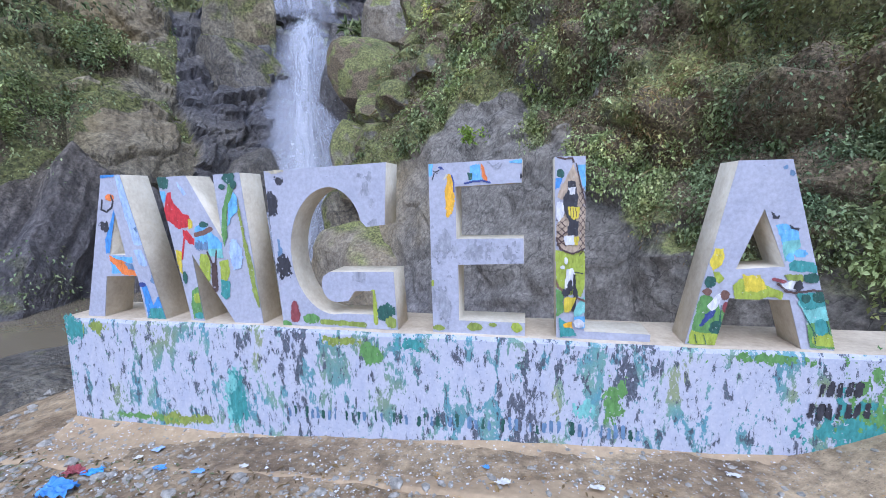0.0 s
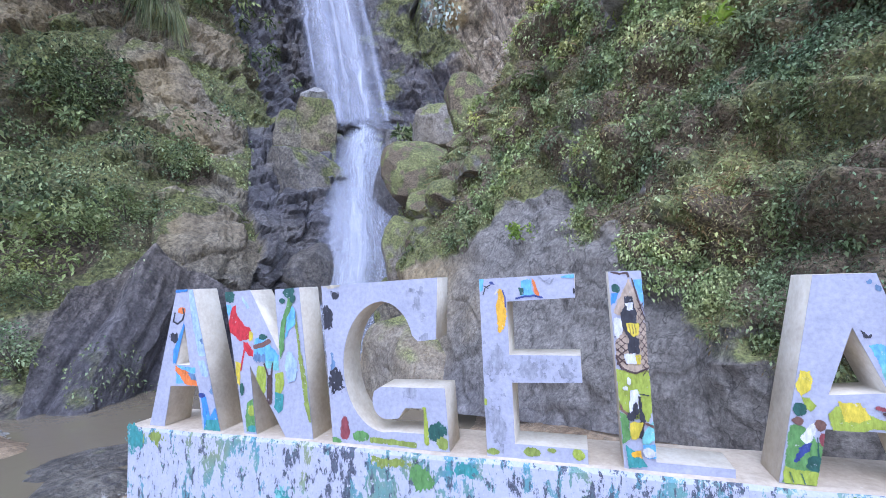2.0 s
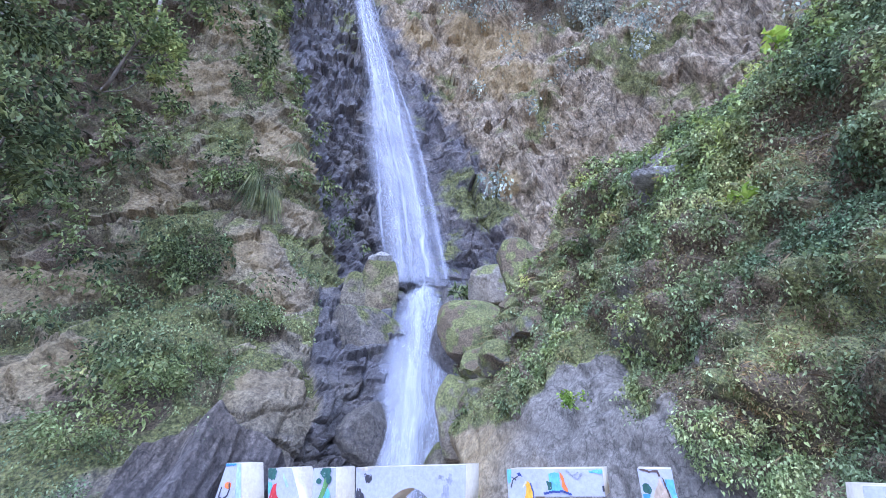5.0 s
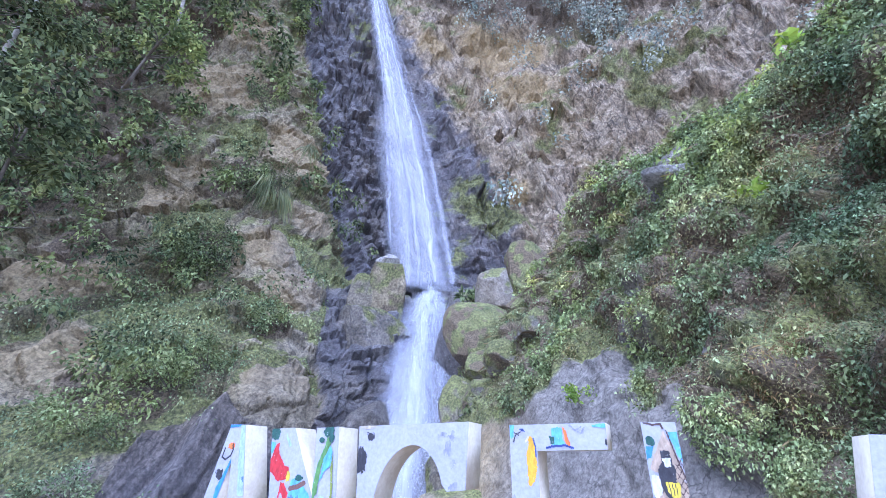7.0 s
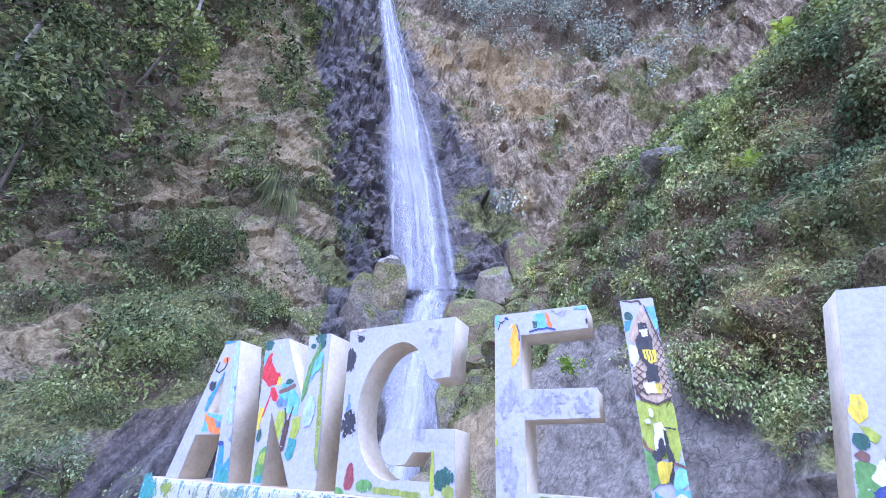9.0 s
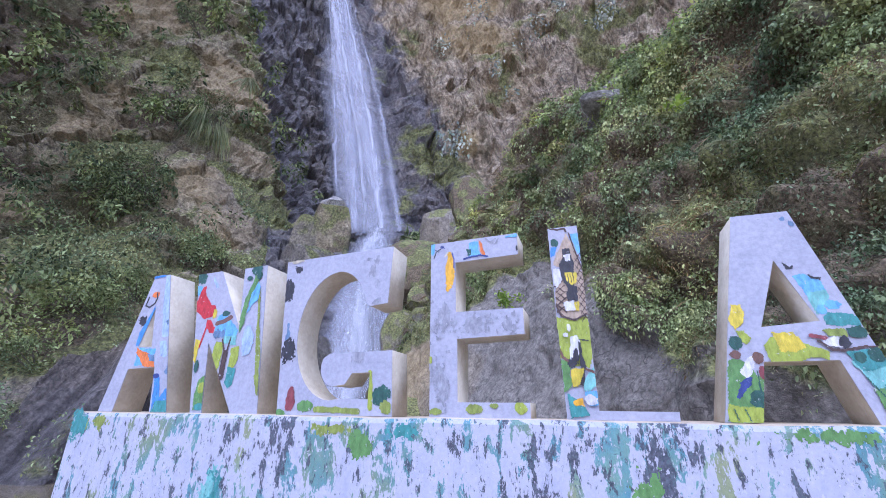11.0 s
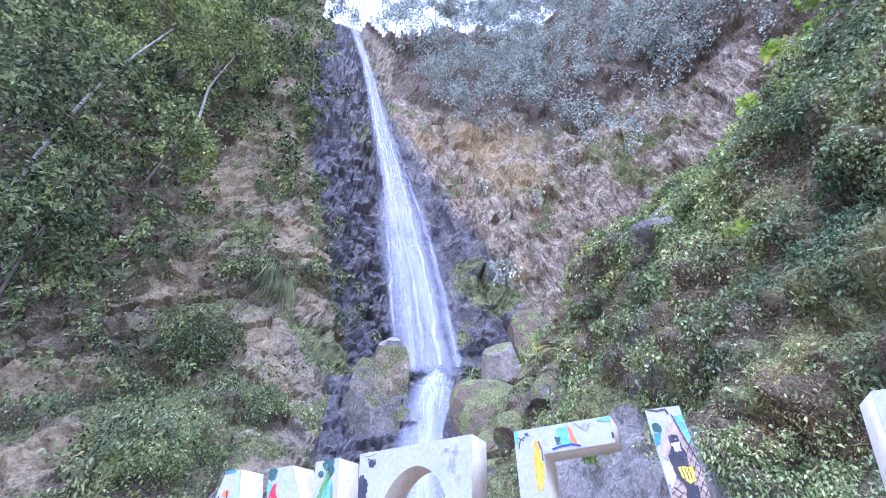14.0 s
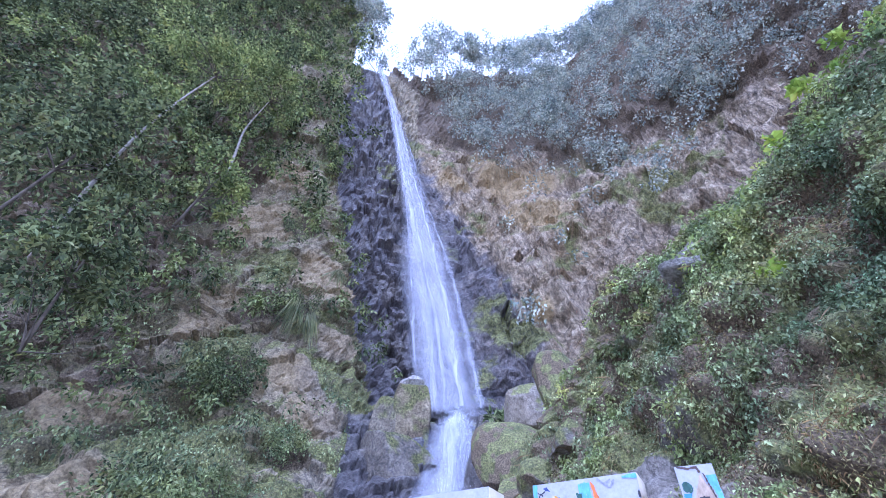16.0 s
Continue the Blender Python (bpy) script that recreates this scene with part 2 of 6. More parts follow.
rock_near = rock_material("slope_rock", 1.6, (0.152, 0.138, 0.12), (0.23, 0.21, 0.184), (0.305, 0.282, 0.248), 0.5, 0.15, 0.5)
rock_left = rock_material("cliff_rock", 0.9, (0.155, 0.128, 0.078), (0.325, 0.275, 0.17), (0.5, 0.43, 0.28))
rock_far = rock_material("far_rock", 0.45, (0.2, 0.167, 0.122), (0.4, 0.335, 0.24), (0.57, 0.49, 0.36), 0.6, 0.3, 1.0, (0.35, 0.1, -0.93))
slab_rock = rock_material("grooved_slab_rock", 1.0, (0.085, 0.072, 0.058), (0.2, 0.172, 0.142), (0.36, 0.32, 0.28), 0.6, 0.2, 1.0, (0.33, -0.64, -0.69))
leaf_creeper = leaf_material("creeper_leaf", (0.1, 0.12, 0.066), (0.262, 0.32, 0.155), (0.44, 0.525, 0.29))
leaf_clump = leaf_material("fresh_leaf", (0.104, 0.122, 0.05), (0.245, 0.298, 0.118), (0.41, 0.48, 0.225))
leaf_moss = leaf_material("moss_sprig", (0.085, 0.085, 0.045), (0.22, 0.225, 0.115), (0.38, 0.385, 0.22), 0.85)
leaf_rim = leaf_material("crest_leaf", (0.19, 0.24, 0.065), (0.36, 0.45, 0.14), (0.5, 0.59, 0.25))
leaf_broad = leaf_material("broad_leaf", (0.036, 0.047, 0.024), (0.108, 0.14, 0.064), (0.3, 0.36, 0.175))
leaf_bright = leaf_material("bright_leaf", (0.16, 0.24, 0.04), (0.3, 0.43, 0.07), (0.45, 0.58, 0.14))
# Grey, pale greens: the haze of distance is put into the leaf colour.
leaf_hazed = leaf_material("haze_paled_leaf", (0.19, 0.22, 0.2), (0.37, 0.42, 0.37), (0.55, 0.6, 0.53), 0.65)
leaf_dry = leaf_material("dry_leaf", (0.1, 0.07, 0.038), (0.21, 0.155, 0.085), (0.35, 0.28, 0.165), 0.8)
grass_blade = leaf_material("grass_blade", (0.12, 0.14, 0.06), (0.24, 0.27, 0.13), (0.4, 0.41, 0.24), 0.6)
bark = plain_material("pale_bark", (0.16, 0.14, 0.11), (0.5, 0.47, 0.4), 3.0, 0.85)
bark_dark = plain_material("dark_bark", (0.06, 0.05, 0.035), (0.2, 0.17, 0.13), 3.0, 0.9)
leaf_tree = leaf_material("tree_leaf", (0.09, 0.115, 0.045), (0.22, 0.28, 0.1), (0.42, 0.49, 0.2))


# ---- the ravine: its form ----
HUB = np.array((0.8, -2.7, 1.2))


def corner_x(z):
    """Where the wall on the stream's far bank ends beside the waterfall."""
    return np.interp(z, [-3, 3, 6, 11, 17, 33, 50, 72], [-9.0, -10.4, -12.5, -15.5, -18.0, -23.0, -27.4, -28.8])


def fall_x(z):
    """The line down which the upper fall runs."""
    return np.interp(z, [0, 11.3, 16.6, 22.7, 32, 42.5, 58.5, 69.5, 74], [-9.0, -11.9, -13.2, -14.8, -17.2, -20.0, -23.8, -26.2, -27.0])


SKYLINE_X, SKYLINE_Z = (-27, -24.5, -20, -12, -3, 1, 10, 20), (75, 79, 93, 97, 100, 96, 99, 105)
TREETOP_X, TREETOP_Z = (-25, -23, -19, -15, -11, -4, 1, 5, 10, 20), (85, 107, 114, 109, 115, 119, 108, 109, 111, 112)


def crest_line(s):
    """The height of the near slope's brow along its run."""
    return np.interp(s, [-16, -13, -11, -9.6, -8.8, -7.8, -7.5, -7.2, -7.0, -6.5, -5.6, -4.9, -3.4, -2.4, -1.4, -0.8, 0.1, 1.2, 2, 6], [3.6, 4.6, 5.2, 5.6, 6.6, 7.1, 8.0, 9.2, 10.0, 10.1, 9.4, 9.1, 8.2, 8.4, 7.9, 8.2, 8.7, 9.8, 10.8, 16])


def near_slope(p):
    """How far y stands behind the near slope's face (negative in front)."""
    x, y, z = p[:, 0], p[:, 1], p[:, 2]
    s = (x - y) * 0.7071
    slope = np.interp(z, [-3, -0.6, 1.5, 2.7, 3.9, 5, 7, 8.6, 10.5, 14, 20, 30, 60], [2.2, 3.0, 4.2, 5.0, 6.0, 6.7, 7.9, 9.2, 11, 15.6, 24, 45, 120])
    steep = np.interp(z, [-3, -0.6, 1.5, 2.7, 3.9, 5, 7, 8.6, 10.5, 14, 20, 60], [2.2, 3.0, 4.2, 5.0, 6.0, 6.7, 7.7, 8.6, 9.4, 12, 24, 120])
    k = smooth(-4.2, -6.5, s)
    slope = slope + (steep - slope) * k + 1.1 * smooth(-9.2, -10.2, s) * smooth(2.0, 4.0, z)
    crest = crest_line(s)
    bearing = np.degrees(np.arctan2(HUB[0] - x, y - HUB[1]))
    slope = slope + 14 * smooth(23.0, 27.0, bearing + 1.2 * np.sin(1.9 * z))
    return y - (slope + 5 * np.maximum(0, z - crest) - x)


def back_walls(p):
    """The same for the walls behind it, and which they are: 0 left wall, 1 waterfall wall, 3 far wall."""
    x, y, z = p[:, 0], p[:, 1], p[:, 2]
    left = np.interp(z, [-3, -0.7, 1, 3, 5, 7.5, 12, 15, 31, 45, 70, 102, 118, 300], [9, 11.8, 14.2, 17, 20.3, 24.3, 27, 28.5, 34, 38, 43, 46, 72, 500])
    fall = np.interp(z, [-3, -0.6, 2, 5, 7.5, 9, 9.8, 10.5, 40, 70, 78, 300], [18, 18.5, 19.6, 21.2, 23.8, 26, 31, 32.7, 38.6, 44.6, 52, 900])
    w = np.maximum(smooth(0.0, 1.3, x - corner_x(z)), smooth(66, 72, z) * smooth(1.56, 1.48, (0.8 - x) / np.maximum(y + 2.7, 0.1)))
    d = np.maximum(0, x - fall_x(z))
    a = 0.9 * x + left + (fall - left) * w + 1.7 * np.maximum(0, d - 1.0) * smooth(9.5, 12.0, z)
    curve = 1 - np.exp(-d / 9)
    top = np.interp(x, SKYLINE_X, SKYLINE_Z)
    c = 21 + (7 + 0.25 * (z - 10)) * curve + 2.5 * np.maximum(0, z - top) - 0.3 * np.maximum(0, d - 25) + 50 * (x < fall_x(z))
    low = np.minimum(a, c)
    return y - low, np.where(low == c, 3, np.where(w > 0.5, 1, 0))


def on_face(depth, origin, way, near=2.0, far=160.0, steps=130):
    """Where rays from one place first meet a face."""
    n = len(way)
    hit, done = np.full(n, np.nan), np.zeros(n, bool)
    last_t, last_g = near, depth(origin + way * near)
    for t in np.geomspace(near, far, steps)[1:]:
        g = depth(origin + way * t)
        now = ~done & (g > 0)
        hit[now] = (last_t + (t - last_t) * (-last_g) / np.maximum(g - last_g, 1e-9))[now]
        done |= now
        last_t, last_g = t, g
    return hit


AZ, EL = np.radians(np.arange(105, -78, -0.23)), np.radians(np.arange(-13, 74, 0.23))
az_grid, el_grid = (g.ravel() for g in np.meshgrid(AZ, EL))
ways = np.stack([-np.sin(az_grid) * np.cos(el_grid), np.cos(az_grid) * np.cos(el_grid), np.sin(el_grid)], 1)
n_rays = len(ways)
near_dist = on_face(near_slope, HUB, ways, 2.0, 60.0)
near_dist[az_grid > np.radians(38)] = np.nan
far_dist = on_face(lambda p: back_walls(p)[0], HUB, ways)
def grid_normals(p, rows, cols):
    g = p.reshape(rows, cols, 3)
    du, dv = np.gradient(g, axis=1), np.gradient(g, axis=0)
    n = np.cross(du, dv).reshape(-1, 3)
    n /= np.maximum(np.linalg.norm(n, axis=1), 1e-9)[:, None]
    n[(n * (p - HUB)).sum(1) > 0] *= -1
    return n


rows_n, cols_n = len(EL), len(AZ)


def layer(d):
    """Places, normals and sky of one layer of the ravine."""
    sky_ = np.isnan(d)
    at_ = HUB + ways * np.where(sky_, 200.0, d)[:, None]
    return at_, grid_normals(at_, rows_n, cols_n), sky_


near_at, near_n, near_open = layer(near_dist)
far_at, far_n, far_open = layer(far_dist)
grid_open = near_open.reshape(rows_n, cols_n)
raised = np.roll(grid_open, -30, axis=0)
raised[-30:] = True
hidden = ~grid_open & ~raised
far_open |= hidden.ravel()
base_at, base_n = np.concatenate([near_at, far_at]), np.concatenate([near_n, far_n])
open_sky = np.concatenate([near_open, far_open])
base_face = np.concatenate([np.full(n_rays, 2), back_walls(far_at)[1]])
dist = np.where(open_sky, 200.0, np.concatenate([near_dist, far_dist]))
ways, el_grid = np.concatenate([ways, ways]), np.concatenate([el_grid, el_grid])


# Marked places on the rock: x, y, z and radius.
LEFT_BARE = ((-15.5, 3.7, 3.4, 1.9), (-15.8, 4.8, 4.2, 1.0), (-21.1, 8.6, 13.3, 1.6), (-18.0, 13.7, 19.2, 2.4), (-16.3, 11.4, 10.6, 1.7), (-14.5, 11.7, 8.3, 1.5), (-23.3, 10.8, 24.6, 2.8), (-21.0, 5.2, 7.4, 2.2), (-15.8, 13.9, 14.1, 1.5), (-24.7, 12.0, 31.9, 2.5), (-21.7, 9.3, 15.9, 1.15), (-10.4, 8.1, 3.3, 1.7))
LEFT_BUSH = ((-30.5, 4.6, 25.1, 5.5), (-25.6, 4.3, 12.7, 3.1), (-27.7, 7.4, 26.1, 3.0), (-19.5, 11.1, 15.3, 2.0), (-18.3, 9.0, 9.6, 1.6), (-13.7, 10.3, 6.4, 1.2), (-13.2, 5.0, 3.0, 1.7), (-21.1, 12.8, 24.5, 1.6), (-25.0, 6.7, 17.1, 2.2), (-29.4, 3.8, 20.0, 4.2), (-27.4, 9.5, 31.6, 2.6), (-21.7, 6.1, 9.7, 1.3))
LEFT_MOSS = ((-15.2, 7.7, 5.6, 1.7), (-19.7, 9.1, 11.7, 1.7), (-17.7, 6.9, 6.6, 1.4), (-20.5, 11.6, 19.5, 1.6), (-13.1, 3.6, 1.8, 1.5))
FAR_OCHRE = ((-9.4, 31.6, 43.0, 5.5), (-7.2, 30.2, 34.7, 4.0), (-13.2, 31.3, 49.5, 3.5), (-15.6, 26.2, 40.7, 2.5), (-7.0, 26.2, 20.2, 1.6), (5.9, 37.4, 55.0, 4.0))
SLOPE_BARE = ((0.1, 4.9, 2.7, 0.6), (1.1, 3.6, 2.2, 0.28), (1.4, 3.8, 3.0, 0.22), (1.95, 6.0, 7.0, 0.75), (2.0, 2.9, 2.5, 0.2))
SLOPE_BUSH = ((3.4, 7.3, 10.2, 1.1), (2.2, 3.7, 3.8, 0.5), (1.5, 2.8, 1.7, 0.3), (1.9, 2.6, 2.0, 0.28), (2.9, 2.9, 3.6, 0.46), (0.7, 5.6, 4.4, 0.4), (1.6, 4.0, 3.4, 0.38), (2.7, 4.0, 5.1, 0.3))
SLOPE_MOSS = ((1.0, 5.8, 5.3, 0.75), (-0.1, 5.9, 3.7, 0.5), (2.0, 3.1, 2.9, 0.35), (2.2, 2.6, 2.3, 0.37), (0.6, 6.9, 7.2, 0.6))
SLOPE_DRY = ((1.9, 2.8, 2.2, 0.4), (1.3, 4.9, 4.1, 0.48), (2.5, 2.7, 3.0, 0.47), (2.1, 4.6, 4.9, 0.43), (3.3, 3.2, 4.7, 0.47), (3.4, 3.8, 5.8, 0.9))
SLOPE_HOLLOW = ((3.4, 3.8, 5.6, 0.95), (2.7, 4.3, 5.3, 0.5), (1.8, 2.8, 2.0, 0.35), (1.9, 6.1, 6.3, 0.45))


def places(rows, p, ragged=0.45):
    """1 inside the marked places, 0 outside, with a ragged edge."""
    out = np.zeros(len(p))
    for x, y, z, r in rows:
        d = np.linalg.norm(p - np.array((x, y, z)), axis=1)
        k = d < 1.7 * r
        out[k] = np.maximum(out[k], smooth(1.15, 0.7, d[k] / r + ragged * fbm(p[k] * 1.6 / r, 91, 3)))
    return out


def step(u):
    """A soft saw: a long rise and a short fall, -0.5 to 0.5."""
    t = u % 1.0
    return np.where(t < 0.62, t / 0.62, 1 - smooth(0.62, 1.0, t)) - 0.5


GROOVE, ACROSS = np.array((0.33, -0.64, -0.69)), np.array((-0.813, -0.555, 0.126))


def slab_zone(p):
    """1 on the slanting slabs at the foot of the left wall."""
    bearing = np.degrees(np.arctan2(HUB[0] - p[:, 0], p[:, 1] - HUB[1]))
    top = np.interp(bearing, [42, 44, 52, 58, 61, 63], [0.4, 1.5, 2.8, 1.7, 0.3, -1.5])
    return smooth(0.12, -0.12, p[:, 2] - top + 0.35 * fbm(p / 0.8, 55, 3))


def relief(p, face):
    """How far the rock stands out of the smooth ravine."""
    s = (p[:, 0] - p[:, 1]) * 0.7071
    bare = smooth(0.5, -0.5, p[:, 2] - bare_line(s))
    out = np.zeros(len(p))
    m = face == 2
    q = p[m]
    v, t, e = cells(q / np.array((1.9, 1.9, 1.3)) + 0.25 * fbm(q * 1.5, 3, 2)[:, None], 5)
    ledge = (q[:, 2] + 0.9 * fbm(q / 2.5, 14, 3)) / 1.5
    _, _, pad = cells(q / np.array((0.8, 0.8, 0.55)) + 0.3 * fbm(q * 2, 16, 2)[:, None], 17)
    soft = fbm(q / 2.4, 11, 5) * 0.6 + fbm(q / 0.5, 12, 4) * 0.16 + 0.42 * step(-ledge) * smooth(-0.15, 0.3, fbm(q / 2.6, 15, 3)) + 0.2 * smooth(0.0, 0.45, pad) - 0.3 * places(SLOPE_HOLLOW, q, 0.3)
    cut = q @ np.array(((0.5, 0.7, 0.2), (-0.6, 0.3, 0.5), (0.6, -0.6, 0.8)))
    block = (v * 0.06 + t * 0.14) * smooth(0.0, 0.3, e) + ridged(cut / np.array((2.2, 1.4, 4.0)), 13, 3) * 0.06 + fbm(q / 0.25, 18, 3) * 0.02
    far = 1 + 0.06 * np.maximum(0, np.linalg.norm(q - HUB, axis=1) - 5)
    out[m] = (soft * (1 - 0.8 * bare[m]) + block * (0.4 + 0.6 * bare[m])) * far
    m = face == 0
    q = p[m]
    v, t, e = cells(q / np.array((2.6, 2.6, 1.5)) + 0.2 * fbm(q * 0.6, 4, 2)[:, None], 7)
    v2, t2, e2 = cells(q / np.array((0.9, 0.9, 0.6)), 9)
    along = q[:, 0] * 0.74 + q[:, 1] * 0.67
    bed = (along * 0.83 - q[:, 2] * 0.56) + 0.8 * fbm(q / 3.0, 27, 3)
    saw = step(bed / 2.3) + 0.5 * step(bed / 0.9)
    strength = smooth(-0.1, 0.4, fbm(q / 5.0, 29, 3))
    inward = q[:, 0] - corner_x(q[:, 2])
    calm = 0.22 + 0.78 * smooth(-0.5, -6.5, inward) * (0.35 + 0.65 * smooth(4.0, 11.0, q[:, 2]))
    folds = ridged(np.column_stack([along / 0.9, along * 0, q[:, 2] / 7.0]) + 0.25 * fbm(q / 1.5, 26, 3)[:, None], 28, 3)
    out[m] = (fbm(q / 9, 21, 6, 0.56) * 3.6 + saw * strength * 1.1) * calm + v * 0.3 + t * 0.55 * (0.4 + 0.6 * calm) + v2 * 0.07 + t2 * 0.22 - 0.14 * smooth(0.1, 0.0, e) + fbm(q / 0.7, 25, 4) * 0.16 + 0.28 * folds * smooth(-5.0, -1.0, inward)
    out[m] *= 0.45 + 0.55 * smooth(2.0, 5.0, q[:, 2])
    slab = slab_zone(q)
    over, down = q @ ACROSS, q @ GROOVE
    bend = 0.25 * fbm(q / 1.6, 56, 3)
    plates = 0.6 * step((over + bend) / 1.5) + 0.12 * ridged(np.column_stack([(over + bend) / 0.33, down / 3.5, over * 0]), 57, 3) + 0.05 * fbm(q / 0.3, 58, 3)
    out[m] = out[m] * (1 - slab) + (plates + 0.15) * slab
    m = face == 1
    q = p[m]
    v, t, e = cells(q / np.array((0.95, 0.95, 1.9)) + 0.12 * fbm(q, 6, 2)[:, None], 31)
    big_v, big_t, big_e = cells(q / np.array((2.0, 2.0, 1.2)) + 0.2 * fbm(q, 39, 3)[:, None], 32)
    v2, t2, e2 = cells(q / np.array((0.7, 0.7, 0.45)) + 0.1 * fbm(q * 2, 38, 2)[:, None], 33)
    out[m] = fbm(q / 6, 35, 3) * 0.7 + v * 0.5 + t * 0.3 + v2 * 0.24 + t2 * 0.2 - 0.3 * smooth(0.12, 0.0, e) - 0.12 * smooth(0.1, 0.0, e2)
    out[m] = out[m] * (0.3 + 0.7 * smooth(8.5, 10.5, q[:, 2])) + fbm(q / 0.5, 37, 3) * 0.05 + smooth(9.5, 8.0, q[:, 2]) * (0.3 * big_v + 0.45 * big_t - 0.2 * smooth(0.08, 0.0, big_e))
    m = face == 3
    q = p[m]
    v, t, e = cells(q / np.array((2.4, 2.4, 4.2)) + 0.2 * fbm(q * 0.4, 8, 2)[:, None], 41)
    out[m] = (fbm(q / 11, 43, 5) * 3.0 + ridged(q / np.array((2.6, 2.6, 6.5)) + 0.3 * fbm(q / 3, 49, 2)[:, None], 45, 4) * 1.0 + v * 0.35 + t * 0.95 + fbm(q / 1.6, 47, 4) * 0.9 - 0.12 * smooth(0.08, 0.0, e)) * smooth(0.0, 5.0, q[:, 0] - fall_x(q[:, 2]))
    slant = np.column_stack([(q[:, 2] * 0.62 + q[:, 0] * 0.78) / 3.2, (q[:, 2] * 0.78 - q[:, 0] * 0.62) / 14.0, q[:, 1] / 9.0]) + 0.2 * fbm(q / 4.0, 44, 3)[:, None]
    out[m] += 1.3 * ridged(slant, 42, 3) * smooth(2.0, 7.0, q[:, 0] - fall_x(q[:, 2]))
    v, t, e = cells(q / np.array((1.5, 1.5, 0.9)) + 0.15 * fbm(q, 48, 2)[:, None], 46)
    out[m] += (v * 0.16 + t * 0.35) * smooth(9.0, 3.0, q[:, 0] - fall_x(q[:, 2]))
    return out


def bare_line(s):
    """The height up to which the near slope is naked rock."""
    return np.interp(s, [-14, -11, -7, -6.3, -5.4, -4.7, -4.2, -3.6, -2.3, -1.9, -1.3, -0.9, -0.5, -0.1, 0.3, 0.8, 6], [2.6, 2.2, 2.3, 2.0, 2.4, 3.1, 3.2, 3.0, 2.2, 2.3, 1.8, 1.45, 1.1, 0.85, 0.75, 0.7, 0.5])


facing = np.abs((base_n * ways).sum(1))
cliff_at = base_at + base_n * np.where(open_sky, 0, relief(base_at, base_face) * np.clip(facing * 2.2, 0.3, 1))[:, None]
cliff_n = np.concatenate([grid_normals(cliff_at[:n_rays], rows_n, cols_n), grid_normals(cliff_at[n_rays:], rows_n, cols_n)])
run = (cliff_at[:, 0] - cliff_at[:, 1]) * 0.7071
zz = cliff_at[:, 2]
from_corner = cliff_at[:, 0] - corner_x(zz)
from_fall = cliff_at[:, 0] - fall_x(zz)
patch_a, patch_b = fbm(cliff_at / 4.0, 61, 4), fbm(cliff_at / 1.3, 63, 4)
up = np.clip(cliff_n[:, 2], -1, 1)
f0, f1, f2, f3 = (base_face == k for k in range(4))
above = zz - bare_line(run)

moss = np.zeros(len(zz))
moss[f2] = (smooth(-0.3, 0.6, above) * (0.55 + 0.6 * patch_b + 0.3 * up) + smooth(-4.5, -9, run) * smooth(1.5, 3.0, zz + patch_b) * 0.55)[f2]
moss[f0] = (0.34 + 0.7 * patch_a + 0.5 * patch_b + 0.35 * up - 0.2 * smooth(3.0, 0.5, zz))[f0]
moss[f1] = (0.1 + 0.4 * patch_a + 0.3 * up - 0.25 * smooth(5.0, 0.0, from_corner))[f1]
moss[f3] = (0.02 + 0.6 * patch_a + 0.3 * patch_b + 0.2 * up + 0.25 * smooth(13, 22, from_fall) + 0.12 * smooth(7, 4, np.abs(from_fall - 6.5)) * smooth(40, 20, zz))[f3]
bare_spot = np.where(f0, places(LEFT_BARE, cliff_at), 0) + np.where(f2, places(SLOPE_BARE, cliff_at), 0)
bush_spot = np.where(f0, places(LEFT_BUSH, cliff_at), 0) + np.where(f2, places(SLOPE_BUSH, cliff_at), 0)
moss_spot = np.where(f0, places(LEFT_MOSS, cliff_at), 0) + np.where(f2, places(SLOPE_MOSS, cliff_at), 0)
dry_spot = np.where(f2, places(SLOPE_DRY, cliff_at), 0)
moss = moss + 0.7 * moss_spot - 0.9 * bare_spot
left_green = np.where(f0, smooth(-0.05, 0.35, patch_a + 0.35 * patch_b + 0.55 * smooth(-3.0, -9.0, from_corner) + 0.25 * smooth(14, 30, zz) - 0.7 * smooth(3.2, 1.5, zz)), 0)
left_green = np.maximum(left_green * (1 - 0.9 * bare_spot) * (1 - 0.75 * moss_spot), np.where(f0, 1.5 * bush_spot, 0))
wet = np.zeros(len(zz))
wet[f1 | f3] = (smooth(0.6, -0.6, from_fall - np.interp(zz, [10, 25, 45, 60], [8.0, 5.2, 1.6, 0.3]) - 1.5 * patch_b) * np.clip(0.95 + 0.4 * patch_b, 0, 1))[f1 | f3]
wet[f0] = (smooth(2.6, 0.2, zz + patch_a) * 0.5 + smooth(-0.8, -0.1, from_corner) * 0.3 * smooth(20, 8, zz))[f0]
wet[f2] = (smooth(0.6, -0.4, zz) * 0.5 + smooth(-11.5, -13.0, run) * 0.5)[f2]
ochre = np.zeros(len(zz))
ochre[f3] = (np.maximum(np.clip(0.2 + 0.8 * patch_a, 0, 0.6) * smooth(62, 45, zz), places(FAR_OCHRE, cliff_at)) * (1 - wet))[f3]
ochre[f0] = np.clip(0.05 + 0.8 * patch_a, 0, 0.5)[f0] * (0.4 + 0.6 * smooth(2, 6, zz[f0]))
ochre[f2] = (smooth(-4.5, -7.0, run) * smooth(3.0, 1.8, zz) * 0.75 + 0.5 * dry_spot + 0.25 * smooth(0.1, 0.5, patch_b + patch_a))[f2]
ochre[f0] = np.maximum(ochre, 0.55 * bare_spot * smooth(2.0, 4.0, zz))[f0]

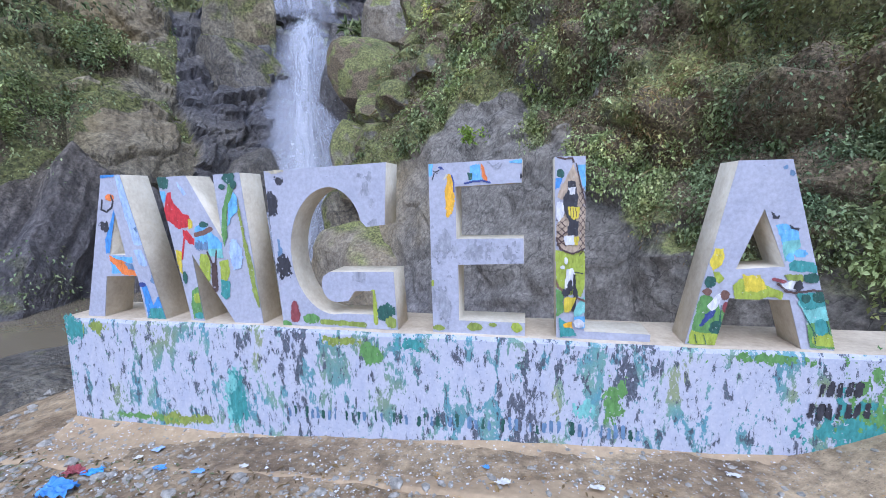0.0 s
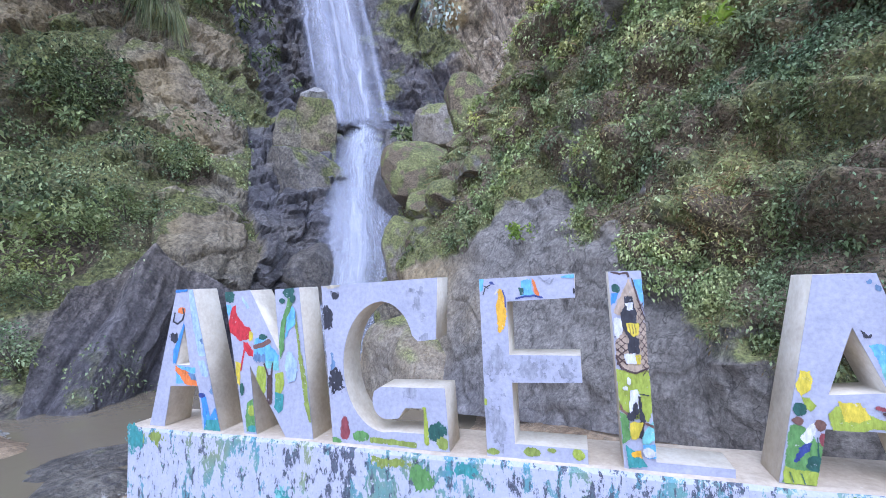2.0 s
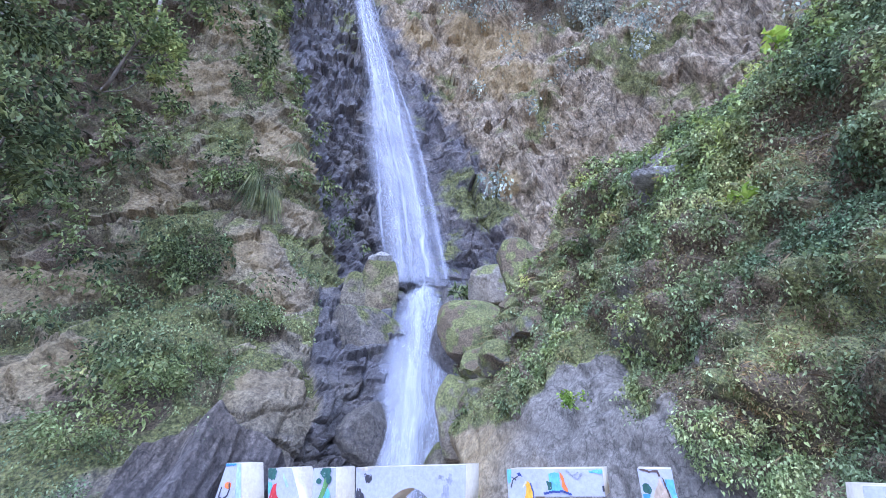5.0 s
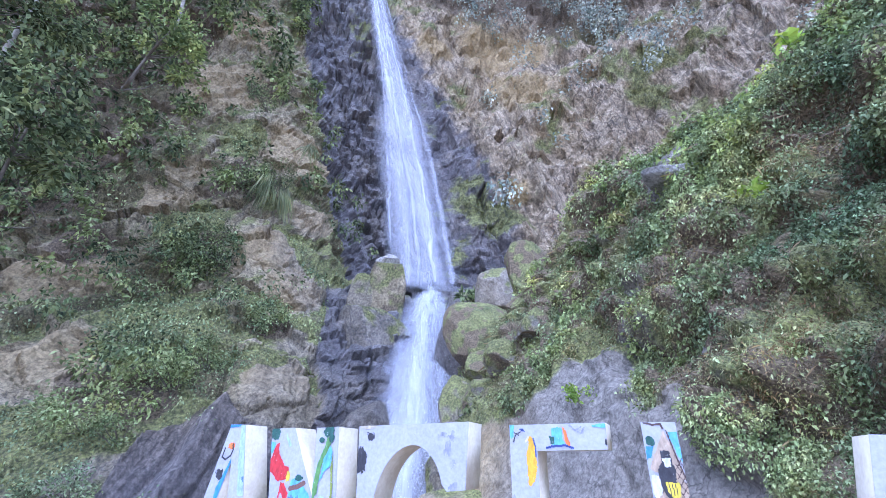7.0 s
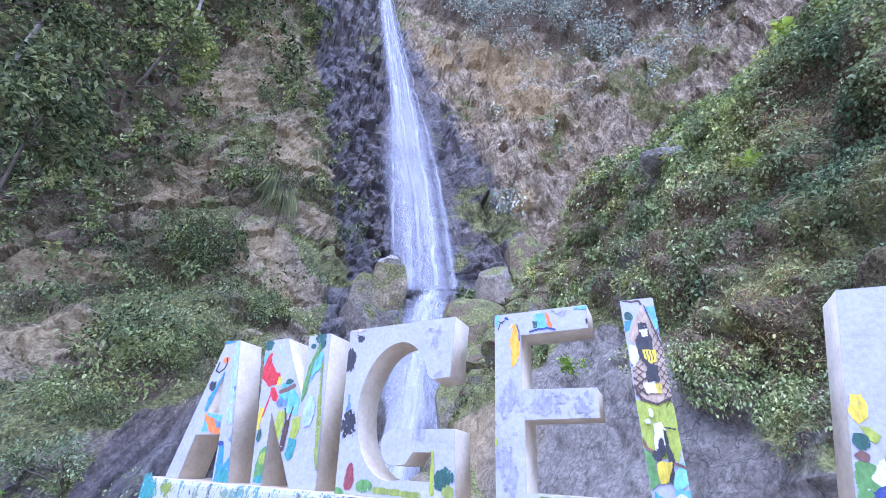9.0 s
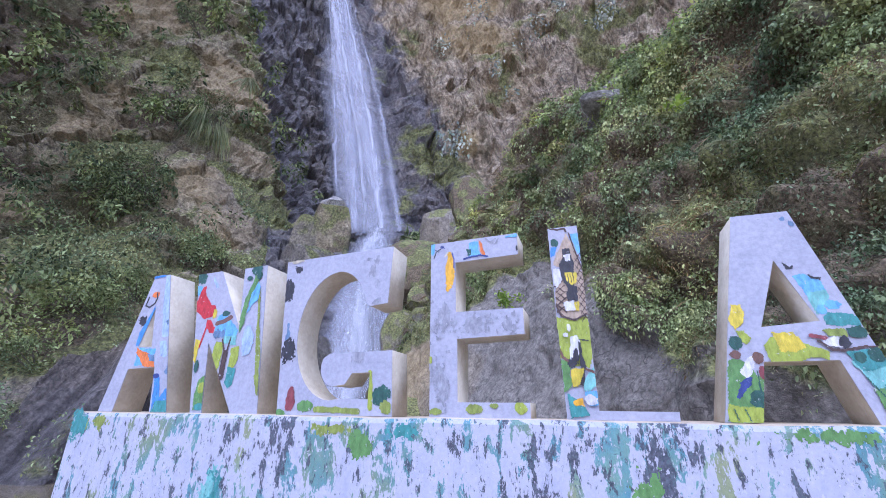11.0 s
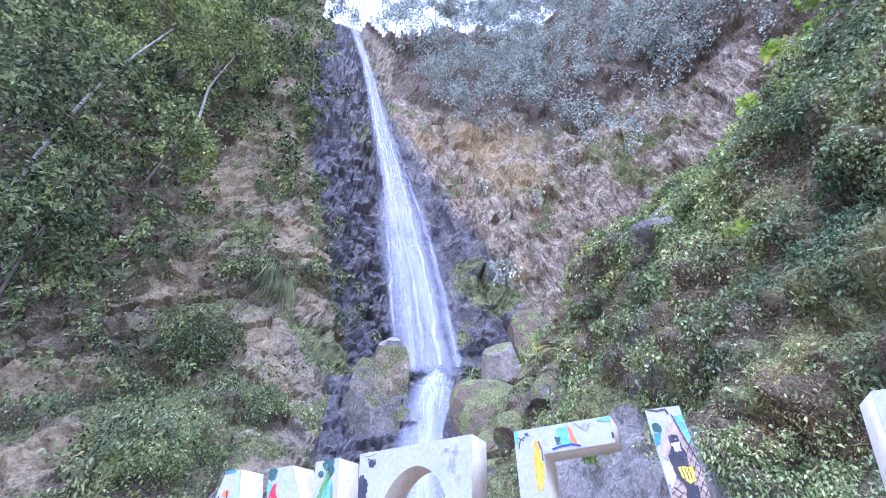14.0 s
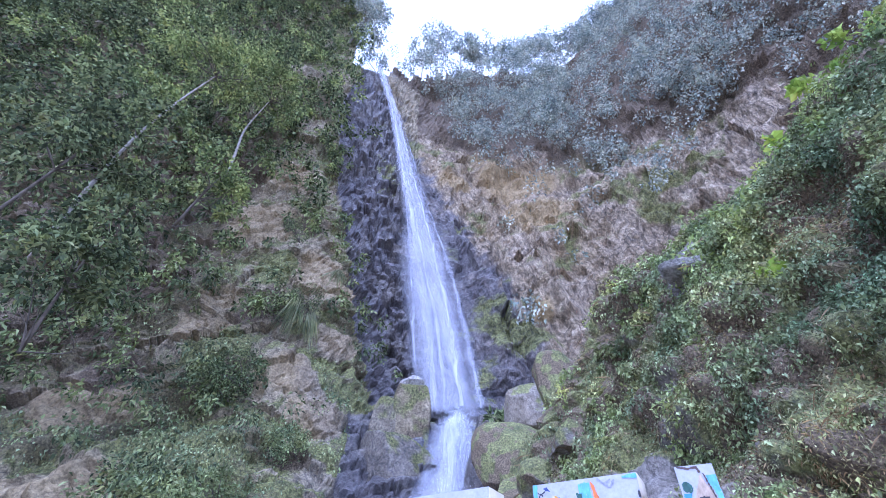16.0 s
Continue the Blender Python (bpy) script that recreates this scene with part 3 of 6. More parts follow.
soil = np.zeros(len(zz))
soil[f2] = (smooth(0.0, 0.8, above + 0.4 * patch_b) * np.clip(0.36 - 1.2 * fbm(cliff_at / 0.9, 65, 3), 0, 1) * (1 - 0.7 * moss_spot) * (1 - 0.9 * bare_spot) * (1 - 0.5 * smooth(-6.5, -8.5, run)))[f2]
soil[f0] = np.clip(0.28 * left_green, 0, 1)[f0]
foot = np.where(f0, slab_zone(base_at), 0)
soil, moss, left_green = soil * (1 - foot), moss - 0.45 * foot, left_green * (1 - foot)
ochre = np.where(foot > 0.5, 0.25 * np.clip(patch_a + 0.3, 0, 1), ochre)
soil[f3] = (smooth(44, 54, zz + 7 * patch_a + 0.3 * (cliff_at[:, 0] + 10)) * 0.35)[f3]

quad = (np.arange(rows_n - 1)[:, None] * cols_n + np.arange(cols_n - 1)[None]).ravel()
quads = np.stack([quad, quad + 1, quad + cols_n + 1, quad + cols_n], 1)
quads = np.concatenate([quads, quads + n_rays])
quads = quads[~open_sky[quads].any(1)]
side_of = np.where((base_face[quads[:, 0]] == 0) & (slab_zone(base_at[quads[:, 0]]) > 0.5), 4, base_face[quads[:, 0]])
for name, which, mat, label in (
    ("cliff_left", (0,), rock_left, "brown-grey mossy rock wall with ledges and hanging plants"),
    ("cliff_foot", (4,), slab_rock, "dark grooved slanting rock slabs above the pool"),
    ("cliff_waterfall", (1,), rock_left, "dark wet blocky rock wall behind the waterfall"),
    ("slope_near", (2,), rock_near, "grey rock slope overgrown with moss and creepers"),
    ("cliff_far", (3,), rock_far, "ochre crumbling rock wall at the ravine's head"),
):
    chosen = quads[np.isin(side_of, which)]
    used, inverse = np.unique(chosen, return_inverse=True)
    me = quads_mesh(name, cliff_at[used], inverse.reshape(chosen.shape), mat, False)
    for key, values in (("moss", moss), ("wet", wet), ("ochre", ochre), ("soil", soil)):
        att = me.attributes.new(key, "FLOAT", "POINT")
        att.data.foreach_set("value", np.clip(values[used], 0, 1).astype(np.float32))
    tagged(new(name, me), label, "cliff", kind="structure")


# ---- foliage ----
rng = np.random.default_rng(7)


def unit(v):
    return v / np.maximum(np.linalg.norm(v, axis=1), 1e-9)[:, None]


def leaves(at, out, size, narrow=0.5, droop=0.3, spread=0.9):
    """One folded leaf at each place: its blade grows along out, scattered, and hangs by droop."""
    n = len(at)
    along = unit(out + spread * rng.normal(size=(n, 3)) + np.array((0, 0, -droop)))
    flat = unit(np.cross(along, unit(rng.normal(size=(n, 3)) * 0.6 + np.array((0, 0, 1.0)))))
    lift = np.cross(flat, along)
    L = (size * rng.uniform(0.6, 1.4, n))[:, None]
    W = L * narrow * 0.5
    tip = at + along * L - np.array((0, 0, 1)) * L * 0.15
    mid = at + along * L * 0.45
    return np.stack([at, mid + flat * W + lift * W * 0.35, tip, mid - flat * W + lift * W * 0.35], 1).reshape(-1, 3)


def leaf_stuff(name, at, out, size, mat, label, category, **shape):
    v = leaves(at, out, size, **shape)
    k = np.arange(len(at))[:, None] * 4
    f = np.concatenate([k + np.array((0, 1, 2)), k + np.array((0, 2, 3))])
    return tagged(new(name, quads_mesh(name, v, f, mat, False)), label, category, kind="stuff")


def hang(n):
    """The way a leaf hangs that shows its face along n."""
    return n * 0.45 + np.array((0, 0, -0.8))


cell_area = (dist**2 * np.radians(0.23) ** 2 * np.cos(el_grid)) / np.maximum(0.25, np.abs((base_n * ways).sum(1)))


def sow(density, seed):
    """Random places on the rock, so many a square metre."""
    r = np.random.default_rng(seed)
    want = np.where(open_sky, 0, np.clip(density, 0, None)) * np.minimum(cell_area, 3.0)
    count = r.poisson(want)
    idx = np.repeat(np.arange(len(want)), count)
    jitter = r.normal(size=(len(idx), 3)) * (dist[idx] * 0.004)[:, None]
    return idx, cliff_at[idx] + jitter


def clumps(density, per, radius, seed, lobes=0.0, wide=3.0):
    """Places in clumps: per leaves round each sown centre, pushed off the rock, farthest on the crowns' lobes."""
    r = np.random.default_rng(seed)
    idx, at = sow(density, seed)
    big = r.uniform(0.5, 1.5, len(idx))
    k = np.repeat(np.arange(len(idx)), np.maximum(2, (per * big)).astype(int))
    off = unit(r.normal(size=(len(k), 3))) * (r.uniform(0, 1, len(k)) ** 0.5 * radius * big[k])[:, None]
    n = cliff_n[idx[k]]
    if lobes:
        hill = smooth(-0.25, 0.35, fbm(at / wide, seed + 5, 2))
        stay = r.uniform(0, 1, len(idx)) < 0.25 + 0.75 * hill
        k = k[stay[k]]
        at = at + cliff_n[idx] * (lobes * hill)[:, None] + np.array((0, 0, 0.4 * lobes)) * hill[:, None]
        off = unit(r.normal(size=(len(k), 3))) * (r.uniform(0, 1, len(k)) ** 0.5 * radius * big[k])[:, None]
        n = cliff_n[idx[k]]
    out = unit(0.5 * off / radius + 0.5 * n + np.array((0, 0, -0.45)))
    return at[k] + off + n * (radius * 0.5 * big[k])[:, None], out


cover = smooth(-0.15, 0.25, patch_b + 0.5 * patch_a)
gaps = fbm(cliff_at / 0.55, 71, 3)
zone = fbm(cliff_at / 1.5, 81, 4)
growing = np.where(f2, smooth(-0.1, 0.5, above + 0.5 * patch_b), 0) * (1 - 0.75 * smooth(-5.5, -7.5, run))
growing = growing * (1 - bare_spot)
slope_green = growing * (1 - 0.8 * dry_spot) * (1 - 0.6 * moss_spot) * (0.06 + 0.94 * smooth(-0.04, 0.14, zone + 0.6 * gaps))
near_w = np.clip(dist / 6, 0.6, 3)
idx, at = sow(slope_green * (0.55 + 0.75 * smooth(-5.0, -2.0, run)) * 4300 / near_w**2, 101)
leaf_stuff("creeper_leaves", at + cliff_n[idx] * rng.uniform(0.01, 0.09, len(idx))[:, None], hang(cliff_n[idx]), 0.045 * near_w[idx] ** 0.8, leaf_creeper, "small green creeper leaves covering the rock slope", "creeper", narrow=0.6, droop=0.0, spread=0.9)
at, out = clumps(growing * (1 - dry_spot) * np.maximum(1.3 * bush_spot, smooth(-0.08, 0.15, fbm(cliff_at / 0.7, 75, 3) + 0.3 * zone)) * 42.0 / near_w**1.8, 30, 0.13, 103)
leaf_stuff("creeper_clumps", at, out, np.clip(0.055 * np.linalg.norm(at - HUB, axis=1) / 6, 0.045, 0.13), leaf_clump, "bushy clumps of serrated green leaves on the slope", "creeper", narrow=0.6)
idx, at = sow(np.where(f2, smooth(-0.1, 0.6, above + 0.5 * patch_b) * (1 - bare_spot), 0) * (0.35 + 0.65 * smooth(0.1, -0.15, zone + 0.55 * gaps)) * 2300 / near_w**2, 102)
leaf_stuff("moss_carpet", at + cliff_n[idx] * 0.02, cliff_n[idx] + np.array((0, 0, 0.2)), 0.03 * near_w[idx], leaf_moss, "fine olive and brown moss sprigs covering the slope", "moss", narrow=0.4, droop=0.3, spread=1.1)
idx, at = sow(growing * np.maximum(dry_spot, 0.6 * smooth(0.0, -0.3, zone + 0.4 * gaps)) * 900 / near_w**2, 105)
leaf_stuff("dry_leaves", at + cliff_n[idx] * 0.03, cliff_n[idx], 0.055 * near_w[idx], leaf_dry, "dry brown leaves and stalks hanging on the slope", "dry leaves", narrow=0.28, droop=1.0, spread=1.2)
idx, at = sow(growing * np.maximum(1.6 * moss_spot, smooth(0.1, 0.3, fbm(cliff_at / 1.2, 83, 3))) * 600 / near_w**2, 106)
leaf_stuff("moss_tufts", at + cliff_n[idx] * 0.02, cliff_n[idx] + np.array((0, 0, 0.6)), 0.06 * near_w[idx], grass_blade, "yellow-green mossy grass tufts on the slope's ledges", "moss", narrow=0.16, droop=0.6)

rim = zz - crest_line(run)
at, out = clumps(np.where(f2, smooth(-2.3, -0.9, rim) * smooth(-8.6, -7.4, run) * (0.5 + 0.5 * smooth(-4.5, -2.5, run)), 0) * 5.6, 40, 0.22, 108)
leaf_stuff("crest_leaves", at, out, np.full(len(at), 0.1), leaf_rim, "bright green leafy plants along the slope's crest", "plants", narrow=0.5)
at, out = clumps(left_green * np.where(dist < 25, 2.0, 1.2), 30, 0.42, 111, 1.6, 1.6)
leaf_stuff("cliff_shrubs", at, out, np.clip(0.0095 * np.linalg.norm(at - HUB, axis=1), 0.12, 0.33), leaf_broad, "dark green broad-leaved shrubs growing from the rock wall", "shrub", narrow=0.5)
at, out = clumps(left_green * smooth(0.0, 0.3, fbm(cliff_at / 2.2, 77, 3) + 0.45 * bush_spot * (zz < 18)) * np.where(dist < 25, 2.4, 1.4), 32, 0.42, 112, 0.8, 1.5)
leaf_stuff("cliff_bushes", at, out, np.clip(0.0105 * np.linalg.norm(at - HUB, axis=1), 0.13, 0.34), leaf_clump, "fresh green leafy bushes on the rock wall's ledges", "shrub", narrow=0.5)
idx, at = sow(np.where(f0, smooth(0.0, 0.4, patch_b + moss - 0.28), 0) * (1 - bare_spot) * np.where(dist < 24, 150, 26), 113)
leaf_stuff("cliff_creepers", at + cliff_n[idx] * 0.04, hang(cliff_n[idx]), np.clip(0.0052 * dist[idx], 0.07, 0.16), leaf_creeper, "low green plants in the cracks of the rock wall", "creeper", narrow=0.6)
forest = np.where(f3, (smooth(46, 55, zz + 7 * patch_a + 0.3 * (cliff_at[:, 0] + 10)) + (0.5 + 0.5 * smooth(12, 20, from_fall)) * smooth(0.02, 0.3, patch_a)) * np.maximum(smooth(4, 8, from_fall), smooth(60, 67, zz)), 0) + np.where(f0, smooth(20, 36, zz + 8 * patch_a) * (0.75 + 0.25 * smooth(-2, -8, from_corner)) * (1 - 0.8 * bare_spot), 0)
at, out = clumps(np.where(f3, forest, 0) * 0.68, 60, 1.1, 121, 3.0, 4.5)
leaf_stuff("far_foliage", at, out, np.full(len(at), 0.35), leaf_hazed, "green trees and bushes over the far rock wall, leaf colour paled as haze", "foliage", narrow=0.55)
at, out = clumps(np.where(f0, forest, 0) * 0.8, 36, 0.8, 123, 3.4, 2.6)
leaf_stuff("upper_foliage", at, out, np.full(len(at), 0.46), leaf_broad, "dark green trees and bushes on the upper rock wall", "foliage", narrow=0.5)
at, out = clumps(np.where(f0, forest, 0) * 0.32, 40, 0.75, 125, 4.4, 3.2)
leaf_stuff("upper_crowns", at, out, np.full(len(at), 0.42), leaf_tree, "lighter green tree crowns on the upper rock wall", "foliage", narrow=0.5)
idx, at = sow(np.where(f2, smooth(0.2, 0.8, above) * smooth(0.0, 0.35, fbm(cliff_at / 1.1, 73, 3)), 0) * 40 / near_w**2, 107)
leaf_stuff("dry_stalks", at + cliff_n[idx] * 0.05, cliff_n[idx] * 0.5, 0.2 * near_w[idx], leaf_dry, "thin dry brown stalks and vines on the slope", "stalks", narrow=0.035, droop=0.8, spread=1.2)


# ---- ground ----
def gravelly_soil():
    """Trodden sand with darker damp soil and fine gravel in it."""
    m, nt, b = material("sandy_soil", 0.95)
    v = coords(nt)
    wide, fine, grit = noise_tex(nt, v, 1.3, 6, 0.65, 0.4), noise_tex(nt, v, 11.0, 7, 0.7), noise_tex(nt, v, 55.0, 5, 0.7)
    col = ramp(nt, wide, (0.36, (0.16, 0.112, 0.07)), (0.5, (0.31, 0.225, 0.135)), (0.64, (0.45, 0.34, 0.21)))
    col = mixed(nt, 0.7, col, ramp(nt, fine, (0.35, (0.18, 0.18, 0.18)), (0.65, (0.75, 0.75, 0.75))), "OVERLAY")
    col = mixed(nt, ramp(nt, grit, (0.6, (0, 0, 0)), (0.66, (0.8, 0.8, 0.8))), col, (0.5, 0.46, 0.4))
    col = mixed(nt, ramp(nt, grit, (0.33, (0.7, 0.7, 0.7)), (0.4, (0, 0, 0))), col, (0.08, 0.065, 0.05))
    nt.links.new(col, b.inputs["Base Color"])
    bumped(nt, b, mixed(nt, 0.5, fine, grit), 0.8, 0.03)
    return m


sand = gravelly_soil()
mortar = plain_material("sandy_mortar", (0.33, 0.235, 0.14), (0.5, 0.375, 0.235), 3.0, 0.9, 0.6, 0.015, (0.66, (0.6, 0.56, 0.48)))


def ground_height(x, y):
    z = -0.27 + 0.24 * smooth(-3.0, 1.5, x)
    z = z - 0.75 * smooth(-2.8, -6.5, x + 0.25 * y) * smooth(-3.0, 0.5, y) - 0.6 * smooth(1.0, 4.0, y) * smooth(1.0, -2.0, x)
    z = z + 0.78 * np.exp(-(((x + 9.8) / 2.6) ** 2) - ((y - 1.9) / 1.0) ** 2)
    return z + 0.4 * smooth(1.9, 3.2, x) * smooth(-1.6, -0.2, y)


def skirt_line(x):
    return np.interp(x, [-3.1, -1.7, -0.7, 0.35, 1.2, 1.7, 2.24, 2.6, 3.3], [-0.17, -0.18, -0.16, -0.055, -0.01, 0.0, 0.04, 0.17, 0.35])


def ground_sheet():
    r = np.r_[0, np.geomspace(0.25, 14, 150), np.geomspace(15, 1500, 26)]
    a = np.radians(np.arange(0, 360, 1.5))
    R, A = np.meshgrid(r, a, indexing="ij")
    p = np.stack([0.3 + (R * np.cos(A)).ravel(), -1.2 + (R * np.sin(A)).ravel(), np.zeros(R.size)], 1)
    p[:, 2] = ground_height(p[:, 0], p[:, 1]) + (fbm(p * 1.3, 201, 4) * 0.05 + fbm(p * 9, 203, 3) * 0.012) * smooth(40, 10, R.ravel())
    rock = smooth(-2.9, -3.9, p[:, 0] + 0.2 * p[:, 1]) * smooth(-2.5, -0.8, p[:, 1])
    v, t, e = cells(p / np.array((0.9, 0.7, 0.6)), 205)
    p[:, 2] += rock * (v * 0.1 + t * 0.16)
    n, m = len(r), len(a)
    i = (np.arange(n - 1)[:, None] * m + np.arange(m)[None])
    j = (np.arange(n - 1)[:, None] * m + (np.arange(m)[None] + 1) % m)
    return p, np.stack([i, i + m, j + m, j], 2).reshape(-1, 4)


def footing(x, y):
    """The top of the ground or of the mortar apron, for what lies on it."""
    flat = np.column_stack([x, y, np.zeros(len(x))])
    z = ground_height(x, y) + fbm(flat * 1.3, 201, 4) * 0.05 + fbm(flat * 9, 203, 3) * 0.012
    u = np.clip(-(y + 0.02) / 0.6, 0, 1)
    apron = skirt_line(x) * (1 - u) + (ground_height(x, y) + 0.03) * u - 0.09 * np.sin(np.pi * u) * (1 - u) - 0.09 * smooth(0.9, 1.0, u)
    return np.where((y > -0.62) & (y < 0.02) & (x > -3.0), np.maximum(z, apron), z)


gp, gf = ground_sheet()
tagged(new("ground", quads_mesh("ground", gp, gf, sand)), "sandy gravelly ground with small pebbles and wet rock", "ground", kind="structure")

water_m, water_nt, water_b = material("muddy_water", 0.08)
water_b.inputs["Base Color"].default_value = (0.2, 0.165, 0.11, 1)
bumped(water_nt, water_b, noise_tex(water_nt, coords(water_nt), 3.0, 3), 0.15, 0.03)
bm = bmesh.new()
bmesh.ops.create_grid(bm, x_segments=2, y_segments=2, size=1)
me = bpy.data.meshes.new("pool_water")
bmesh.ops.transform(bm, matrix=pose(-7.5, 8.0, -0.68) @ Matrix.Diagonal((9, 8, 1, 1)), verts=bm.verts)
bm.to_mesh(me)
bm.free()
me.materials.append(water_m)
tagged(new("pool_water", me), "still brown muddy stream pool below the cliff", "water", kind="structure")

# ---- the sign ----
sign_white = plain_material("weathered_white_paint", (0.345, 0.355, 0.435), (0.44, 0.447, 0.522), 5.0, 0.6, 0.3, 0.005, (0.69, (0.27, 0.28, 0.31)))
concrete = plain_material("cream_concrete", (0.56, 0.5, 0.39), (0.76, 0.7, 0.57), 5.0, 0.85, 0.35, 0.006, (0.72, (0.2, 0.19, 0.17)))


def flaked_paint():
    """White wall paint flaking down to teal, green and dark coats in upright streaks."""
    m, nt, b = material("flaking_wall_paint", 0.65)
    streaky = coords(nt, (1.0, 1.0, 0.42))
    wash = noise_tex(nt, streaky, 8.0, 7, 0.68, 0.4)
    hue = noise_tex(nt, coords(nt, (1.0, 1.0, 0.6)), 2.1, 4, 0.55)
    flake = noise_tex(nt, coords(nt, (1.0, 1.0, 0.36)), 19.0, 9, 0.72, 0.2)
    wide = noise_tex(nt, streaky, 2.6, 4, 0.6)
    chips = noise_tex(nt, coords(nt, (1.0, 1.0, 0.7)), 42.0, 6, 0.7)
    grain = noise_tex(nt, coords(nt), 70.0, 5)
    white = mixed(nt, 0.45, ramp(nt, grain, (0.3, (0.39, 0.4, 0.48)), (0.7, (0.51, 0.515, 0.58))), ramp(nt, wash, (0.35, (0.36, 0.4, 0.54)), (0.6, (0.55, 0.55, 0.6))))
    coat = ramp(nt, hue, (0.36, (0.17, 0.24, 0.09)), (0.45, (0.09, 0.24, 0.2)), (0.53, (0.05, 0.24, 0.3)), (0.6, (0.12, 0.3, 0.24)), (0.68, (0.22, 0.27, 0.1)))
    coat = mixed(nt, 0.5, coat, ramp(nt, chips, (0.35, (0.2, 0.2, 0.2)), (0.65, (0.75, 0.75, 0.75))), "OVERLAY")
    bare = calc(nt, "ADD", calc(nt, "MULTIPLY", wash, 0.62), calc(nt, "MULTIPLY", flake, 0.38))
    bare = calc(nt, "ADD", bare, calc(nt, "MULTIPLY", calc(nt, "SUBTRACT", chips, 0.5), 0.2))
    col = mixed(nt, ramp(nt, bare, (0.525, (0, 0, 0)), (0.54, (0.85, 0.85, 0.85))), white, coat)
    worn = calc(nt, "ADD", flake, calc(nt, "MULTIPLY", calc(nt, "SUBTRACT", wide, 0.5), 0.55))
    dark = ramp(nt, grain, (0.35, (0.04, 0.045, 0.065)), (0.65, (0.11, 0.125, 0.16)))
    col = mixed(nt, ramp(nt, worn, (0.575, (0, 0, 0)), (0.587, (0.95, 0.95, 0.95))), col, dark)
    many = calc(nt, "ADD", chips, calc(nt, "MULTIPLY", calc(nt, "SUBTRACT", flake, 0.5), 0.6))
    col = mixed(nt, ramp(nt, many, (0.63, (0, 0, 0)), (0.645, (0.85, 0.85, 0.85))), col, (0.1, 0.14, 0.16))
    col = mixed(nt, ramp(nt, chips, (0.37, (0.9, 0.9, 0.9)), (0.41, (0, 0, 0))), col, (0.54, 0.545, 0.6))
    nt.links.new(col, b.inputs["Base Color"])
    bumped(nt, b, ramp(nt, worn, (0.57, (1, 1, 1)), (0.6, (0, 0, 0))), 0.5, 0.004)
    return m


wall_paint = flaked_paint()
plinth_top = plain_material("sandy_plinth_top", (0.46, 0.38, 0.28), (0.66, 0.57, 0.44), 4.0, 0.9, 0.4, 0.008, (0.66, (0.62, 0.6, 0.58)))


def plinth():
    """The low wall: a long block with slightly wavy edges and a cap."""
    base = new("sign_plinth", None)
    xs = np.linspace(-2.96, 3.3, 120)
    bm = bmesh.new()
    rings = []
    for x in xs:
        w = 0.006 * math.sin(3.1 * x) + 0.004 * math.sin(9.7 * x + 1)
        ring = [(x, -0.05, -0.4), (x, -0.05, 0.2), (x, -0.05, 0.612 + w * 0.5), (x, -0.035 + w * 0.5, 0.638 + w * 0.5), (x, 0.0, 0.645 + w * 0.3), (x, 0.43 - w, 0.645), (x, 0.46, 0.62), (x, 0.46, -0.6)]
        rings.append([bm.verts.new(c) for c in ring])
    for a, b in zip(rings, rings[1:]):
        for k in range(len(a) - 1):
            bm.faces.new((a[k], a[k + 1], b[k + 1], b[k]))
    bm.faces.new(rings[0])
    bm.faces.new(rings[-1][::-1])
    bmesh.ops.recalc_face_normals(bm, faces=bm.faces)
    body = part("wall", bm, wall_paint, base)
    body.data.materials.append(plinth_top)
    for f in body.data.polygons:
        if f.normal.z > 0.8 or f.normal.y > 0.5:
            f.material_index = 1
    return tagged(base, "low concrete plinth with flaking white, teal and green paint", "plinth")


plinth()


def outline_mesh(name, outlines, depth, bevel=0.0, y=0.0):
    """A flat shape with holes in the x-z plane, thickened backwards from y."""
    cu = bpy.data.curves.new(name, "CURVE")
    cu.dimensions, cu.fill_mode = "2D", "BOTH"
    cu.extrude, cu.bevel_depth, cu.bevel_resolution = depth / 2 - bevel, bevel, 1
    cu.offset = -bevel
    for pts in outlines:
        sp = cu.splines.new("POLY")
        sp.points.add(len(pts) - 1)
        for q, (a, b) in zip(sp.points, pts):
            q.co = (a, b, 0, 1)
        sp.use_cyclic_u = True
    ob = bpy.data.objects.new(name, cu)
    scene.collection.objects.link(ob)
    me = bpy.data.meshes.new_from_object(ob.evaluated_get(bpy.context.evaluated_depsgraph_get()))
    bpy.data.objects.remove(ob)
    bpy.data.curves.remove(cu)
    me.name = name
    me.transform(Matrix(((1, 0, 0, 0), (0, 0, -1, y + depth / 2), (0, 1, 0, 0), (0, 0, 0, 1))))
    me.flip_normals()
    return me


def arc(cx, cz, rx, rz, a0, a1, n=14):
    return [(cx + rx * math.cos(radians(a0 + (a1 - a0) * k / n)), cz + rz * math.sin(radians(a0 + (a1 - a0) * k / n))) for k in range(n + 1)]


